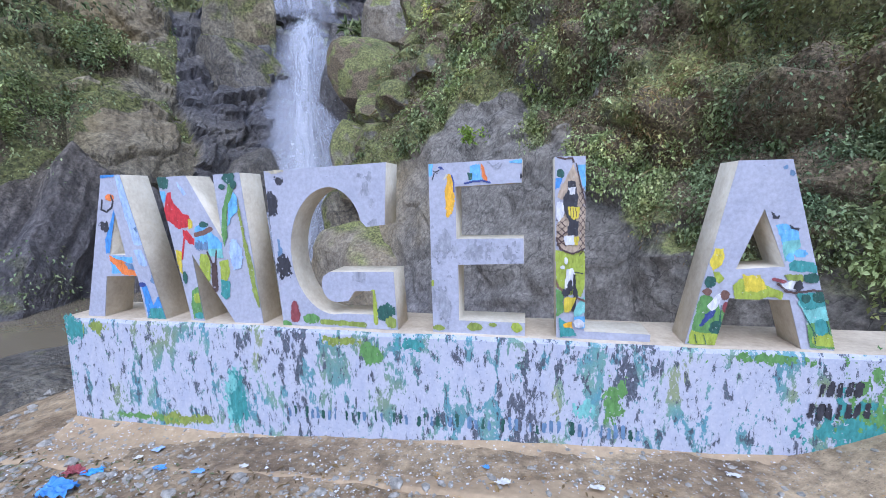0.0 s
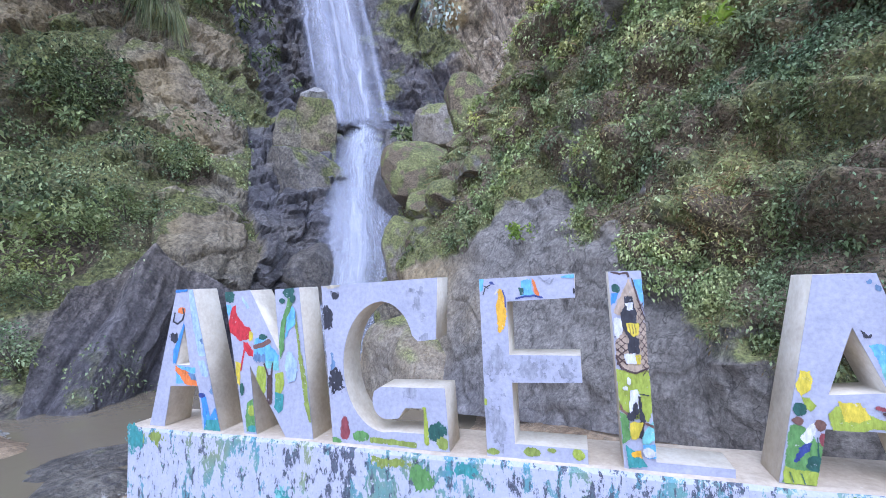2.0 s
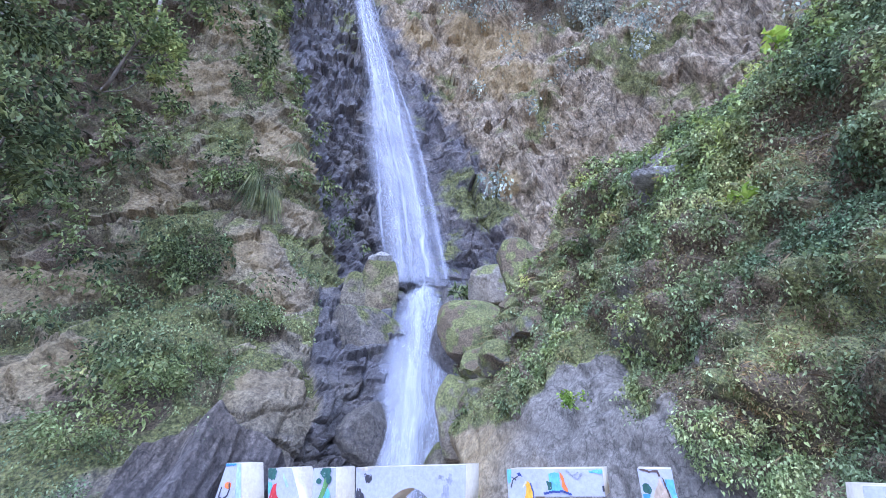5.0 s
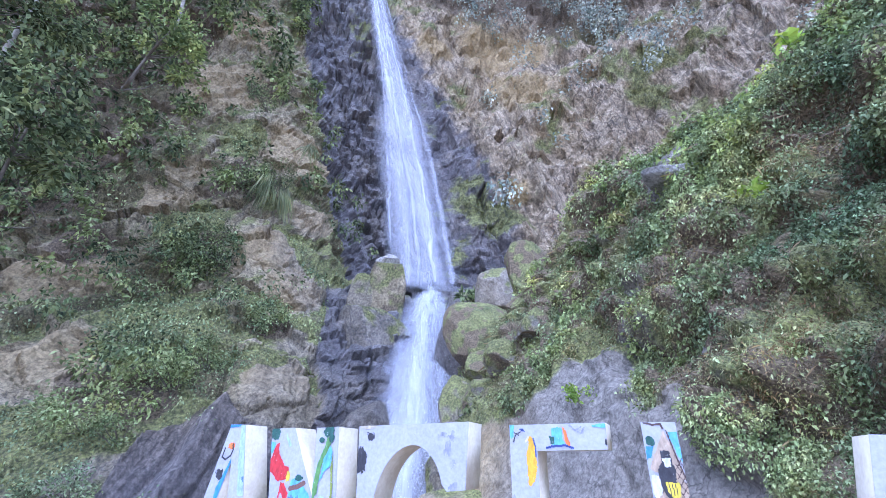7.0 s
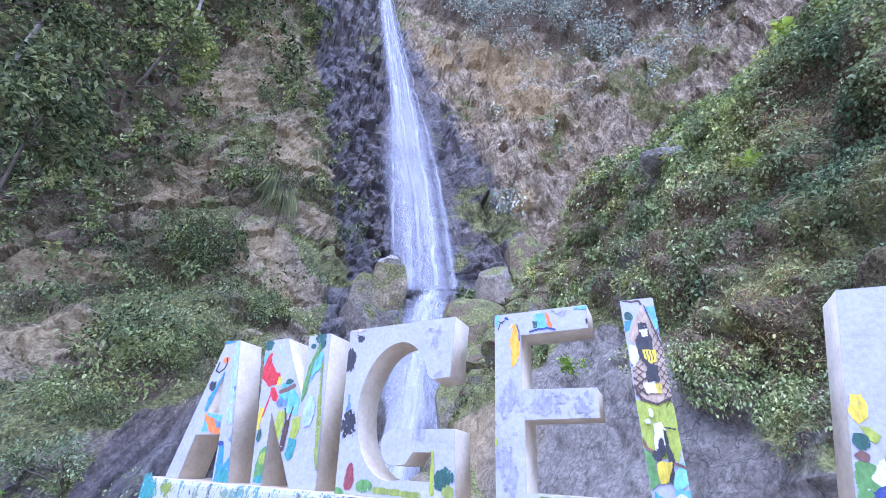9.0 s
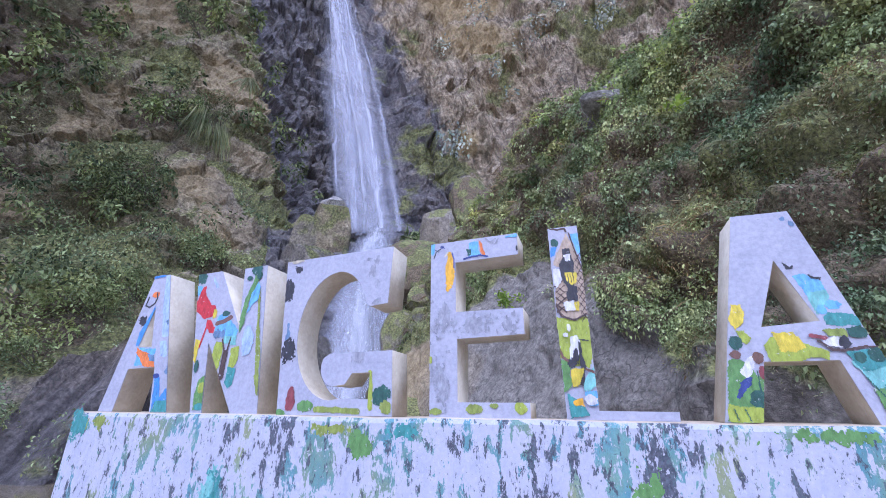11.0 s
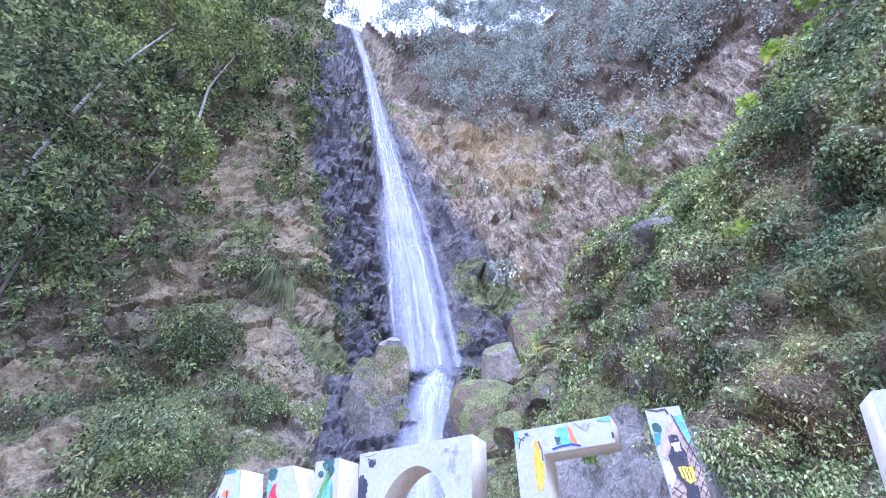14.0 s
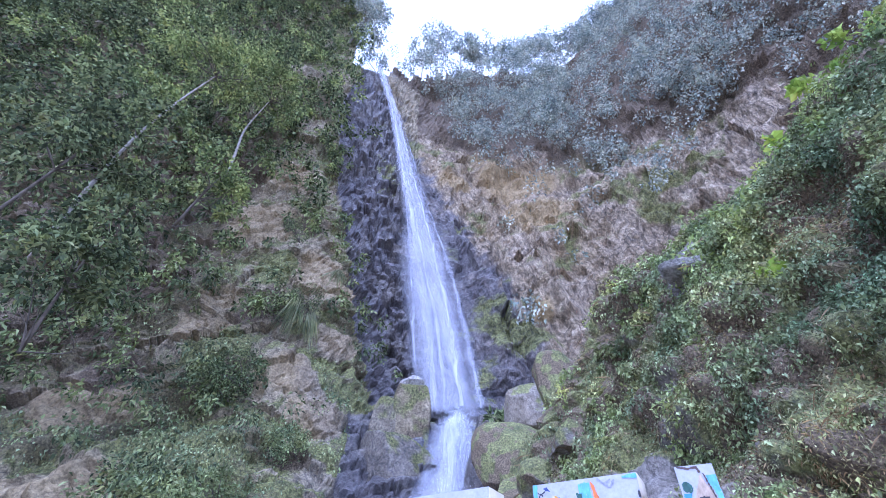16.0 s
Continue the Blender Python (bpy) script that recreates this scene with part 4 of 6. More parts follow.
BASE_Z, DEPTH = 0.645, 0.25
A_SHAPE = [
    [(-0.365, 0), (-0.205, 0), (-0.145, 0.285), (0.165, 0.285), (0.245, 0), (0.41, 0), (0.125, 1.07), (-0.14, 1.07)],
    [(-0.12, 0.455), (0.005, 0.8), (0.13, 0.475)],
]
A_FIRST = [
    [(-0.36, 0), (-0.205, 0), (-0.145, 0.32), (0.135, 0.33), (0.185, 0), (0.355, 0), (0.07, 1.09), (-0.095, 1.09)],
    [(-0.095, 0.49), (-0.005, 0.8), (0.05, 0.49)],
]
N_SHAPE = [[(-0.395, 0), (-0.285, 0), (-0.345, 0.50), (-0.03, 0), (0.20, 0), (0.09, 1.08), (-0.12, 1.07), (-0.08, 0.60), (-0.345, 1.07), (-0.585, 1.06)]]
G_SHAPE = [
    [(-0.4, 0), (0.45, 0), (0.43, 0.40)]
    + [(-0.03, 0.39)]
    + arc(0.01, 0.30, 0.10, 0.12, 150, 270, 6)
    + [(0.10, 0.19), (0.15, 0.26), (0.28, 0.265), (0.28, 0.1), (0.06, 0.1)]
    + arc(0.0, 0.53, 0.31, 0.44, 268, 92, 22)
    + arc(-0.02, 0.66, 0.24, 0.31, 82, 15, 8)
    + [(0.25, 0.70), (0.38, 0.715), (0.4, 1.12), (-0.48, 1.085)]
]
E_SHAPE = [[(0.005, 0), (0.605, 0), (0.605, 0.085), (0.18, 0.085), (0.178, 0.455), (0.595, 0.47), (0.592, 0.628), (0.168, 0.624), (0.166, 0.955), (0.578, 0.973), (0.58, 1.118), (-0.007, 1.1)]]
L_SHAPE = [[(0.8, 0), (1.35, 0), (1.352, 0.045), (0.968, 0.047), (0.95, 1.122), (0.772, 1.122)]]


PAINTS = {
    "pale_blue": (0.38, 0.5, 0.78), "blue": (0.07, 0.25, 0.62), "sky": (0.16, 0.42, 0.75), "steel": (0.13, 0.22, 0.36), "navy": (0.03, 0.05, 0.22),
    "teal": (0.06, 0.27, 0.26), "teal_pale": (0.2, 0.48, 0.45), "green": (0.12, 0.27, 0.07), "dark_green": (0.02, 0.09, 0.07), "lime": (0.33, 0.4, 0.04),
    "olive": (0.24, 0.3, 0.05), "yellow": (0.62, 0.5, 0.03), "amber": (0.75, 0.4, 0.01), "orange": (0.72, 0.19, 0.03), "red": (0.52, 0.02, 0.03),
    "maroon": (0.24, 0.05, 0.06), "brown": (0.16, 0.08, 0.06), "dark_brown": (0.07, 0.04, 0.035), "tan": (0.45, 0.35, 0.25), "black": (0.025, 0.025, 0.035),
    "grey": (0.3, 0.31, 0.36), "cream": (0.55, 0.5, 0.36), "white": (0.62, 0.62, 0.65),
}


def paint_material(name, colour):
    m, nt, b = material(name + "_paint", 0.55)
    a = noise_tex(nt, coords(nt, (1.6, 1.0, 0.7)), 22.0, 7, 0.7)
    chips = noise_tex(nt, coords(nt), 38.0, 6, 0.7)
    col = ramp(nt, a, (0.3, tuple(c * 0.6 for c in colour)), (0.7, tuple(min(1, c * 1.35 + 0.02) for c in colour)))
    col = mixed(nt, ramp(nt, chips, (0.64, (0, 0, 0)), (0.67, (0.8, 0.8, 0.8))), col, (0.56, 0.56, 0.6))
    nt.links.new(col, b.inputs["Base Color"])
    return m


PAINT = {name: paint_material(name, colour) for name, colour in PAINTS.items()}


def blob(colour, x, z, rx, rz, angle=0):
    return colour, "blob", (x, z, rx, rz, radians(angle))


def stroke(colour, width, *points):
    return colour, "stroke", (width, points)


def shape(colour, *points):
    return colour, "shape", points


def inside(shapes, x, z):
    """Whether places lie in a shape with holes."""
    odd = np.zeros(len(x), bool)
    for pts in shapes:
        for (ax, az), (bx, bz) in zip(pts, pts[1:] + pts[:1]):
            crosses = (az > z) != (bz > z)
            with np.errstate(divide="ignore", invalid="ignore"):
                odd ^= crosses & (x < (bx - ax) * (z - az) / (bz - az) + ax)
    return odd


def largest(grid):
    """The largest connected part of a grid of yes and no."""
    left, best = grid.copy(), np.zeros_like(grid)
    while left.any():
        seed = np.zeros_like(grid)
        seed[tuple(np.argwhere(left)[0])] = True
        while True:
            wide = seed.copy()
            wide[1:] |= seed[:-1]
            wide[:-1] |= seed[1:]
            wide[:, 1:] |= seed[:, :-1]
            wide[:, :-1] |= seed[:, 1:]
            wide &= left
            if (wide == seed).all():
                break
            seed = wide
        if seed.sum() > best.sum():
            best = seed
        left &= ~seed
        if best.sum() >= left.sum():
            break
    return best


def paint_film(parent, shapes, film, level, step=0.005, rag=0.55, whole=True):
    """A ragged film of paint in the front plane, kept within the letter."""
    colour, kind, how = film
    if kind == "blob":
        x, z, rx, rz, ang = how
        reach = max(rx, rz) * 1.5
        xs, zs = np.arange(x - reach, x + reach, step), np.arange(z - reach, z + reach, step)
        X, Z = (g.ravel() for g in np.meshgrid(xs, zs))
        u, v = (X - x) * math.cos(ang) + (Z - z) * math.sin(ang), -(X - x) * math.sin(ang) + (Z - z) * math.cos(ang)
        far = np.sqrt((u / rx) ** 2 + (v / rz) ** 2)
    elif kind == "shape":
        px, pz = [q[0] for q in how], [q[1] for q in how]
        xs, zs = np.arange(min(px) - 0.02, max(px) + 0.02, step), np.arange(min(pz) - 0.02, max(pz) + 0.02, step)
        X, Z = (g.ravel() for g in np.meshgrid(xs, zs))
        far = None
    else:
        width, pts = how
        px, pz = [q[0] for q in pts], [q[1] for q in pts]
        xs, zs = np.arange(min(px) - width, max(px) + width, step), np.arange(min(pz) - width, max(pz) + width, step)
        X, Z = (g.ravel() for g in np.meshgrid(xs, zs))
        far = np.full(len(X), 9.0)
        for (ax, az), (bx, bz) in zip(pts, pts[1:]):
            t = np.clip(((X - ax) * (bx - ax) + (Z - az) * (bz - az)) / max(1e-9, (bx - ax) ** 2 + (bz - az) ** 2), 0, 1)
            far = np.minimum(far, np.hypot(X - ax - t * (bx - ax), Z - az - t * (bz - az)) / (width / 2))
    q = np.column_stack([X, np.full(len(X), 3.1 + level), Z])
    if far is None:
        shift = [0.011 * fbm(q / np.array((0.03, 1, 0.04)), 307 + k, 4, 0.65) for k in (0, 9)]
        far = np.where(inside([list(how)], X + shift[0], Z + shift[1]), 0.0, 2.0)
    else:
        far = far + rag * (fbm(q / np.array((0.05, 1, 0.09)), 301, 5, 0.62) + 0.35 * fbm(q / np.array((0.012, 1, 0.018)), 305, 2))
    keep = (far < 1) & (inside(shapes, X, Z) if shapes else True)
    if keep.sum() < 4:
        return
    if whole:
        keep = largest(keep.reshape(len(zs), len(xs))).ravel()
    X, Z, h = X[keep], Z[keep], step / 2 * 1.02
    y = -0.0042 - 0.00022 * level
    n = len(X)
    v = np.stack([np.column_stack([X + a * h, np.full(n, y), Z + b * h]) for a, b in ((-1, -1), (1, -1), (1, 1), (-1, 1))], 1).reshape(-1, 3)
    me = quads_mesh("paint_patch", v, np.arange(4 * n).reshape(-1, 4), PAINT[colour], False)
    ob = attach("paint_patch", me, None, parent, colour.replace("_", " ") + " paint patch")
    if not whole:
        tagged(ob, kind="stuff")


FIRST_A_PAINT = [
    shape("pale_blue", (0.032, 1.086), (0.102, 1.084), (0.185, 0.703), (0.209, 0.565), (0.138, 0.565), (0.082, 0.771), (0.053, 0.942)),
    shape("blue", (-0.014, 0.824), (0, 0.772), (-0.078, 0.501), (-0.126, 0.501), (-0.115, 0.615), (-0.063, 0.72)),
    blob("orange", -0.041, 0.923, 0.037, 0.027),
    stroke("black", 0.015, (-0.107, 0.902), (-0.122, 0.833), (-0.077, 0.815), (-0.025, 0.849), (-0.011, 0.892), (-0.025, 0.935)),
    blob("black", -0.107, 0.703, 0.042, 0.031),
    shape("sky", (-0.101, 0.483), (0.106, 0.474), (0.111, 0.433), (-0.017, 0.405), (0.142, 0.355), (-0.089, 0.341), (-0.084, 0.404)),
    shape("orange", (-0.101, 0.483), (-0.011, 0.449), (0.049, 0.432), (0.114, 0.372), (0.135, 0.328), (0.057, 0.332), (0.006, 0.343), (-0.039, 0.395), (-0.097, 0.439)),
    shape("steel", (0.028, 0.432), (0.1, 0.424), (0.128, 0.372), (0.063, 0.38)),
]
FIRST_A_PAINT += [
    shape("blue", (0.153, 0.275), (0.205, 0.277), (0.256, 0.109), (0.316, 0.182), (0.348, 0.112), (0.358, 0.015), (0.203, 0.009), (0.185, 0.16)),
    shape("teal", (0.222, 0.081), (0.367, 0.095), (0.361, 0.006), (0.199, 0.003)),
    blob("steel", 0.281, 0.322, 0.024, 0.044),
    blob("steel", 0.183, 0.682, 0.024, 0.026),
    blob("navy", 0.176, 0.263, 0.029, 0.016),
    shape("blue", (-0.101, 1.089), (0.032, 1.091), (0.02, 1.074), (-0.105, 1.064)),
    shape("pale_blue", (0.133, 0.53), (0.205, 0.53), (0.241, 0.409), (0.17, 0.408)),
]
N_PAINT = [
    blob("dark_green", -0.543, 1.022, 0.048, 0.052),
    shape("sky", (-0.582, 0.97), (-0.521, 0.961), (-0.516, 0.92), (-0.541, 0.87), (-0.574, 0.92)),
    shape("pale_blue", (-0.417, 1.033), (-0.341, 0.934), (-0.371, 0.926), (-0.412, 0.992)),
    shape("red", (-0.513, 0.944), (-0.479, 0.96), (-0.477, 0.919), (-0.463, 0.878), (-0.428, 0.844), (-0.394, 0.794), (-0.347, 0.786), (-0.322, 0.752), (-0.337, 0.702), (-0.395, 0.694), (-0.435, 0.686), (-0.48, 0.719), (-0.526, 0.745), (-0.549, 0.803), (-0.531, 0.87)),
    shape("red", (-0.406, 0.686), (-0.368, 0.677), (-0.317, 0.619), (-0.312, 0.569), (-0.35, 0.577), (-0.402, 0.627)),
    stroke("red", 0.016, (-0.396, 0.619), (-0.429, 0.466)),
    shape("yellow", (-0.354, 0.761), (-0.319, 0.744), (-0.322, 0.694), (-0.354, 0.686)),
]
N_PAINT += [
    shape("sky", (-0.299, 0.702), (-0.24, 0.719), (-0.152, 0.653), (-0.083, 0.587), (-0.096, 0.545), (-0.201, 0.536), (-0.293, 0.569), (-0.305, 0.636)),
    stroke("brown", 0.039, (-0.295, 0.644), (-0.227, 0.661), (-0.168, 0.686)),
    blob("dark_green", -0.221, 0.716, 0.038, 0.023),
    blob("steel", -0.265, 0.566, 0.042, 0.037),
    shape("yellow", (-0.481, 0.533), (-0.433, 0.517), (-0.435, 0.414), (-0.432, 0.345), (-0.46, 0.362), (-0.47, 0.448)),
    shape("teal_pale", (-0.2, 0.544), (-0.087, 0.545), (-0.085, 0.47), (-0.196, 0.486)),
    shape("lime", (-0.271, 0.502), (-0.195, 0.502), (-0.201, 0.333), (-0.236, 0.264), (-0.27, 0.315), (-0.289, 0.417)),
    shape("lime", (-0.114, 0.453), (-0.047, 0.471), (-0.037, 0.371), (-0.071, 0.302), (-0.117, 0.318)),
    shape("teal", (-0.117, 0.318), (-0.043, 0.303), (-0.052, 0.201), (-0.093, 0.165), (-0.126, 0.216)),
    stroke("dark_brown", 0.047, (-0.165, 0.419), (-0.167, 0.249)),
]
N_PAINT += [
    stroke("dark_brown", 0.014, (-0.166, 0.402), (-0.212, 0.519)),
    stroke("dark_brown", 0.014, (-0.155, 0.419), (-0.136, 0.528)),
    shape("green", (-0.365, 0.235), (-0.304, 0.262), (-0.261, 0.212), (-0.25, 0.126), (-0.268, 0.038), (-0.368, 0.016), (-0.381, 0.121)),
    blob("teal", -0.316, 0.045, 0.043, 0.025),
    blob("lime", -0.322, 0.175, 0.035, 0.044),
    blob("dark_green", -0.414, 0.329, 0.019, 0.044),
    shape("green", (0, 1.008), (0.044, 0.992), (0.018, 0.896), (-0.015, 0.832), (-0.034, 0.719), (-0.033, 0.637), (-0.064, 0.554), (-0.077, 0.653), (-0.066, 0.816), (-0.028, 0.897)),
    shape("sky", (0.04, 0.944), (0.064, 0.912), (0.056, 0.815), (0.007, 0.767), (-0.027, 0.702), (-0.007, 0.864)),
]
N_PAINT += [
    shape("olive", (0.07, 0.912), (0.08, 0.815), (0.104, 0.621), (0.145, 0.457), (0.167, 0.275), (0.203, 0.141), (0.173, 0.115), (0.137, 0.24), (0.114, 0.407), (0.085, 0.621), (0.063, 0.783)),
    blob("pale_blue", 0.021, 0.505, 0.051, 0.101),
    blob("dark_green", 0.004, 1.048, 0.050, 0.039),
    blob("dark_green", -0.051, 0.985, 0.026, 0.019),
    blob("dark_green", 0.036, 1, 0.025, 0.029),
]
G_PAINT = [
    blob("black", -0.362, 1.018, 0.029, 0.029, 30),
    blob("black", -0.444, 0.852, 0.037, 0.067, 0),
    blob("black", -0.372, 0.421, 0.046, 0.090, -10),
    blob("steel", -0.392, 0.541, 0.020, 0.051, 0),
    blob("grey", 0.261, 1.026, 0.029, 0.028, 0),
    blob("grey", 0.258, 0.956, 0.021, 0.033, 0),
    blob("grey", 0.279, 0.730, 0.032, 0.023, 0),
    blob("grey", 0.183, 0.368, 0.036, 0.032, 0),
    blob("grey", 0.212, 1.040, 0.024, 0.011, 0),
]
G_PAINT += [
    blob("grey", 0.291, 0.859, 0.013, 0.019, 0),
    blob("maroon", -0.304, 0.097, 0.036, 0.080, 0),
    blob("green", -0.184, 0.056, 0.061, 0.034, 0),
    stroke("olive", 0.035, (-0.097, 0.037), (0.061, 0.033), (0.215, 0.026)),
]
G_PAINT += [
    stroke("lime", 0.030, (0.285, 0.261), (0.293, 0.159), (0.300, 0.049)),
    blob("dark_green", 0.362, 0.118, 0.063, 0.064, 0),
    blob("olive", 0.405, 0.050, 0.039, 0.041, 0),
    blob("green", -0.375, 0.012, 0.050, 0.019, 0),
    blob("cream", -0.407, 1.084, 0.072, 0.020, 0),
    blob("dark_green", 0.427, 0.135, 0.012, 0.029, 0),
]
E_PAINT = [
    shape("sky", (-0.011, 1.097), (0.026, 1.099), (0.018, 1.031), (-0.001, 1.014), (-0.01, 1.056)),
    shape("navy", (0.056, 1.08), (0.086, 1.083), (0.098, 1.062), (0.068, 1.063)),
    stroke("black", 0.007, (0.018, 1.002), (0.031, 1.043), (0.062, 1.06)),
    stroke("black", 0.006, (0.025, 1.055), (0.049, 1.042)),
    shape("amber", (0.11, 1.029), (0.128, 1.035), (0.146, 1.011), (0.157, 0.958), (0.158, 0.839), (0.136, 0.78), (0.118, 0.758), (0.103, 0.768), (0.101, 0.852), (0.096, 0.923), (0.109, 0.97)),
    stroke("navy", 0.009, (0.143, 1.023), (0.155, 0.981), (0.157, 0.922)),
    stroke("cream", 0.011, (0.112, 1.029), (0.095, 1.004)),
    shape("sky", (0.26, 1.089), (0.325, 1.088), (0.33, 0.989), (0.277, 0.985), (0.253, 1.003)),
    shape("dark_green", (0.244, 1.038), (0.271, 1.037), (0.275, 0.996), (0.247, 0.991)),
]
E_PAINT += [
    shape("orange", (0.33, 1.093), (0.348, 1.07), (0.354, 1.035), (0.373, 1), (0.371, 0.983), (0.348, 0.989), (0.334, 1.024), (0.33, 1.059)),
    stroke("navy", 0.012, (0.227, 0.974), (0.277, 0.985), (0.336, 0.989), (0.383, 0.977)),
    shape("sky", (0.498, 1.105), (0.577, 1.111), (0.583, 1.095), (0.544, 1.087), (0.504, 1.091)),
    blob("black", 0.572, 1.007, 0.007, 0.023),
    stroke("grey", 0.007, (0.371, 1.103), (0.406, 1.074), (0.441, 1.096)),
    stroke("grey", 0.007, (0.389, 1.08), (0.435, 1.058), (0.458, 1.09)),
    blob("grey", 0.346, 0.54, 0.180, 0.055),
    blob("grey", 0.078, 0.586, 0.069, 0.086),
    blob("grey", 0.06, 0.237, 0.056, 0.140),
    blob("grey", 0.476, 0.529, 0.047, 0.030),
    blob("olive", 0.283, 0.049, 0.049, 0.028),
    blob("lime", 0.555, 0.055, 0.034, 0.028),
    blob("olive", 0.405, 0.067, 0.030, 0.015),
    blob("olive", 0.044, 0.032, 0.038, 0.018),
]
E_PAINT += [
    blob("lime", 0.009, 0.33, 0.010, 0.028),
]
L_PAINT = [
    shape("sky", (0.908, 1.071), (0.957, 1.075), (0.961, 0.909), (0.938, 0.954), (0.915, 1.021)),
    shape("blue", (0.781, 0.997), (0.823, 1.001), (0.802, 0.94), (0.783, 0.929)),
    blob("dark_green", 0.806, 1.024, 0.024, 0.028),
    stroke("dark_brown", 0.011, (0.788, 1.119), (0.832, 1.107), (0.875, 1.111), (0.881, 1.089)),
    shape("lime", (0.784, 0.562), (0.887, 0.534), (0.968, 0.564), (0.973, 0.36), (0.944, 0.265), (0.825, 0.297), (0.788, 0.332)),
    shape("tan", (0.881, 1.078), (0.91, 1.01), (0.933, 0.921), (0.959, 0.865), (0.966, 0.752), (0.971, 0.638), (0.958, 0.569), (0.887, 0.536), (0.815, 0.562), (0.788, 0.626), (0.79, 0.707), (0.822, 0.787), (0.837, 0.855), (0.787, 0.878), (0.803, 0.923), (0.84, 0.99)),
    stroke("dark_brown", 0.004, (0.916, 0.955), (0.962, 0.887)),
    stroke("dark_brown", 0.004, (0.961, 0.954), (0.918, 0.888)),
]
L_PAINT += [
    stroke("dark_brown", 0.004, (0.917, 0.91), (0.963, 0.842)),
    stroke("dark_brown", 0.004, (0.962, 0.909), (0.919, 0.843)),
    stroke("dark_brown", 0.004, (0.919, 0.865), (0.965, 0.797)),
    stroke("dark_brown", 0.004, (0.963, 0.865), (0.92, 0.798)),
    stroke("dark_brown", 0.004, (0.92, 0.82), (0.966, 0.752)),
    stroke("dark_brown", 0.004, (0.964, 0.82), (0.921, 0.752)),
    stroke("dark_brown", 0.004, (0.921, 0.775), (0.967, 0.707)),
    stroke("dark_brown", 0.004, (0.965, 0.775), (0.922, 0.707)),
    stroke("dark_brown", 0.004, (0.922, 0.729), (0.968, 0.661)),
    stroke("dark_brown", 0.004, (0.966, 0.729), (0.923, 0.661)),
    stroke("dark_brown", 0.004, (0.923, 0.684), (0.969, 0.615)),
    stroke("dark_brown", 0.004, (0.967, 0.684), (0.924, 0.615)),
    stroke("dark_brown", 0.004, (0.924, 0.638), (0.97, 0.569)),
    stroke("dark_brown", 0.004, (0.969, 0.638), (0.925, 0.569)),
    stroke("dark_brown", 0.004, (0.925, 0.592), (0.971, 0.523)),
    stroke("dark_brown", 0.004, (0.97, 0.592), (0.926, 0.523)),
    stroke("dark_brown", 0.008, (0.79, 0.741), (0.847, 0.787)),
]
L_PAINT += [
    stroke("dark_brown", 0.004, (0.79, 0.753), (0.845, 0.701)),
    stroke("dark_brown", 0.004, (0.791, 0.702), (0.848, 0.748)),
    stroke("dark_brown", 0.004, (0.791, 0.714), (0.846, 0.662)),
    stroke("dark_brown", 0.004, (0.792, 0.663), (0.848, 0.709)),
    stroke("dark_brown", 0.008, (0.791, 0.675), (0.847, 0.623)),
    stroke("dark_brown", 0.008, (0.792, 0.624), (0.849, 0.67)),
    stroke("dark_brown", 0.008, (0.792, 0.635), (0.848, 0.583)),
    stroke("dark_brown", 0.008, (0.793, 0.584), (0.85, 0.631)),
    stroke("dark_brown", 0.008, (0.793, 0.596), (0.848, 0.544)),
    stroke("dark_brown", 0.007, (0.897, 1.077), (0.933, 0.921), (0.964, 0.808)),
    stroke("dark_brown", 0.010, (0.79, 0.626), (0.815, 0.562), (0.887, 0.536), (0.958, 0.569)),
    shape("white", (0.787, 0.856), (0.832, 0.844), (0.838, 0.787), (0.8, 0.73), (0.789, 0.753)),
]
L_PAINT += [
    shape("black", (0.856, 0.973), (0.894, 0.977), (0.907, 0.91), (0.912, 0.82), (0.905, 0.741), (0.916, 0.729), (0.916, 0.649), (0.857, 0.649), (0.859, 0.73), (0.832, 0.81), (0.828, 0.878), (0.852, 0.911)),
    shape("white", (0.852, 0.936), (0.901, 0.938), (0.893, 0.899), (0.869, 0.886)),
    shape("yellow", (0.852, 0.821), (0.92, 0.822), (0.916, 0.758), (0.889, 0.741), (0.86, 0.775)),
    stroke("black", 0.004, (0.868, 0.814), (0.874, 0.762)),
    stroke("black", 0.004, (0.884, 0.814), (0.889, 0.761)),
    stroke("black", 0.004, (0.899, 0.814), (0.905, 0.761)),
    shape("white", (0.835, 0.643), (0.891, 0.649), (0.892, 0.586), (0.842, 0.591)),
    shape("yellow", (0.891, 0.638), (0.92, 0.644), (0.919, 0.592), (0.895, 0.589)),
    shape("teal_pale", (0.9, 0.192), (0.965, 0.277), (0.974, 0.17), (0.907, 0.144)),
]
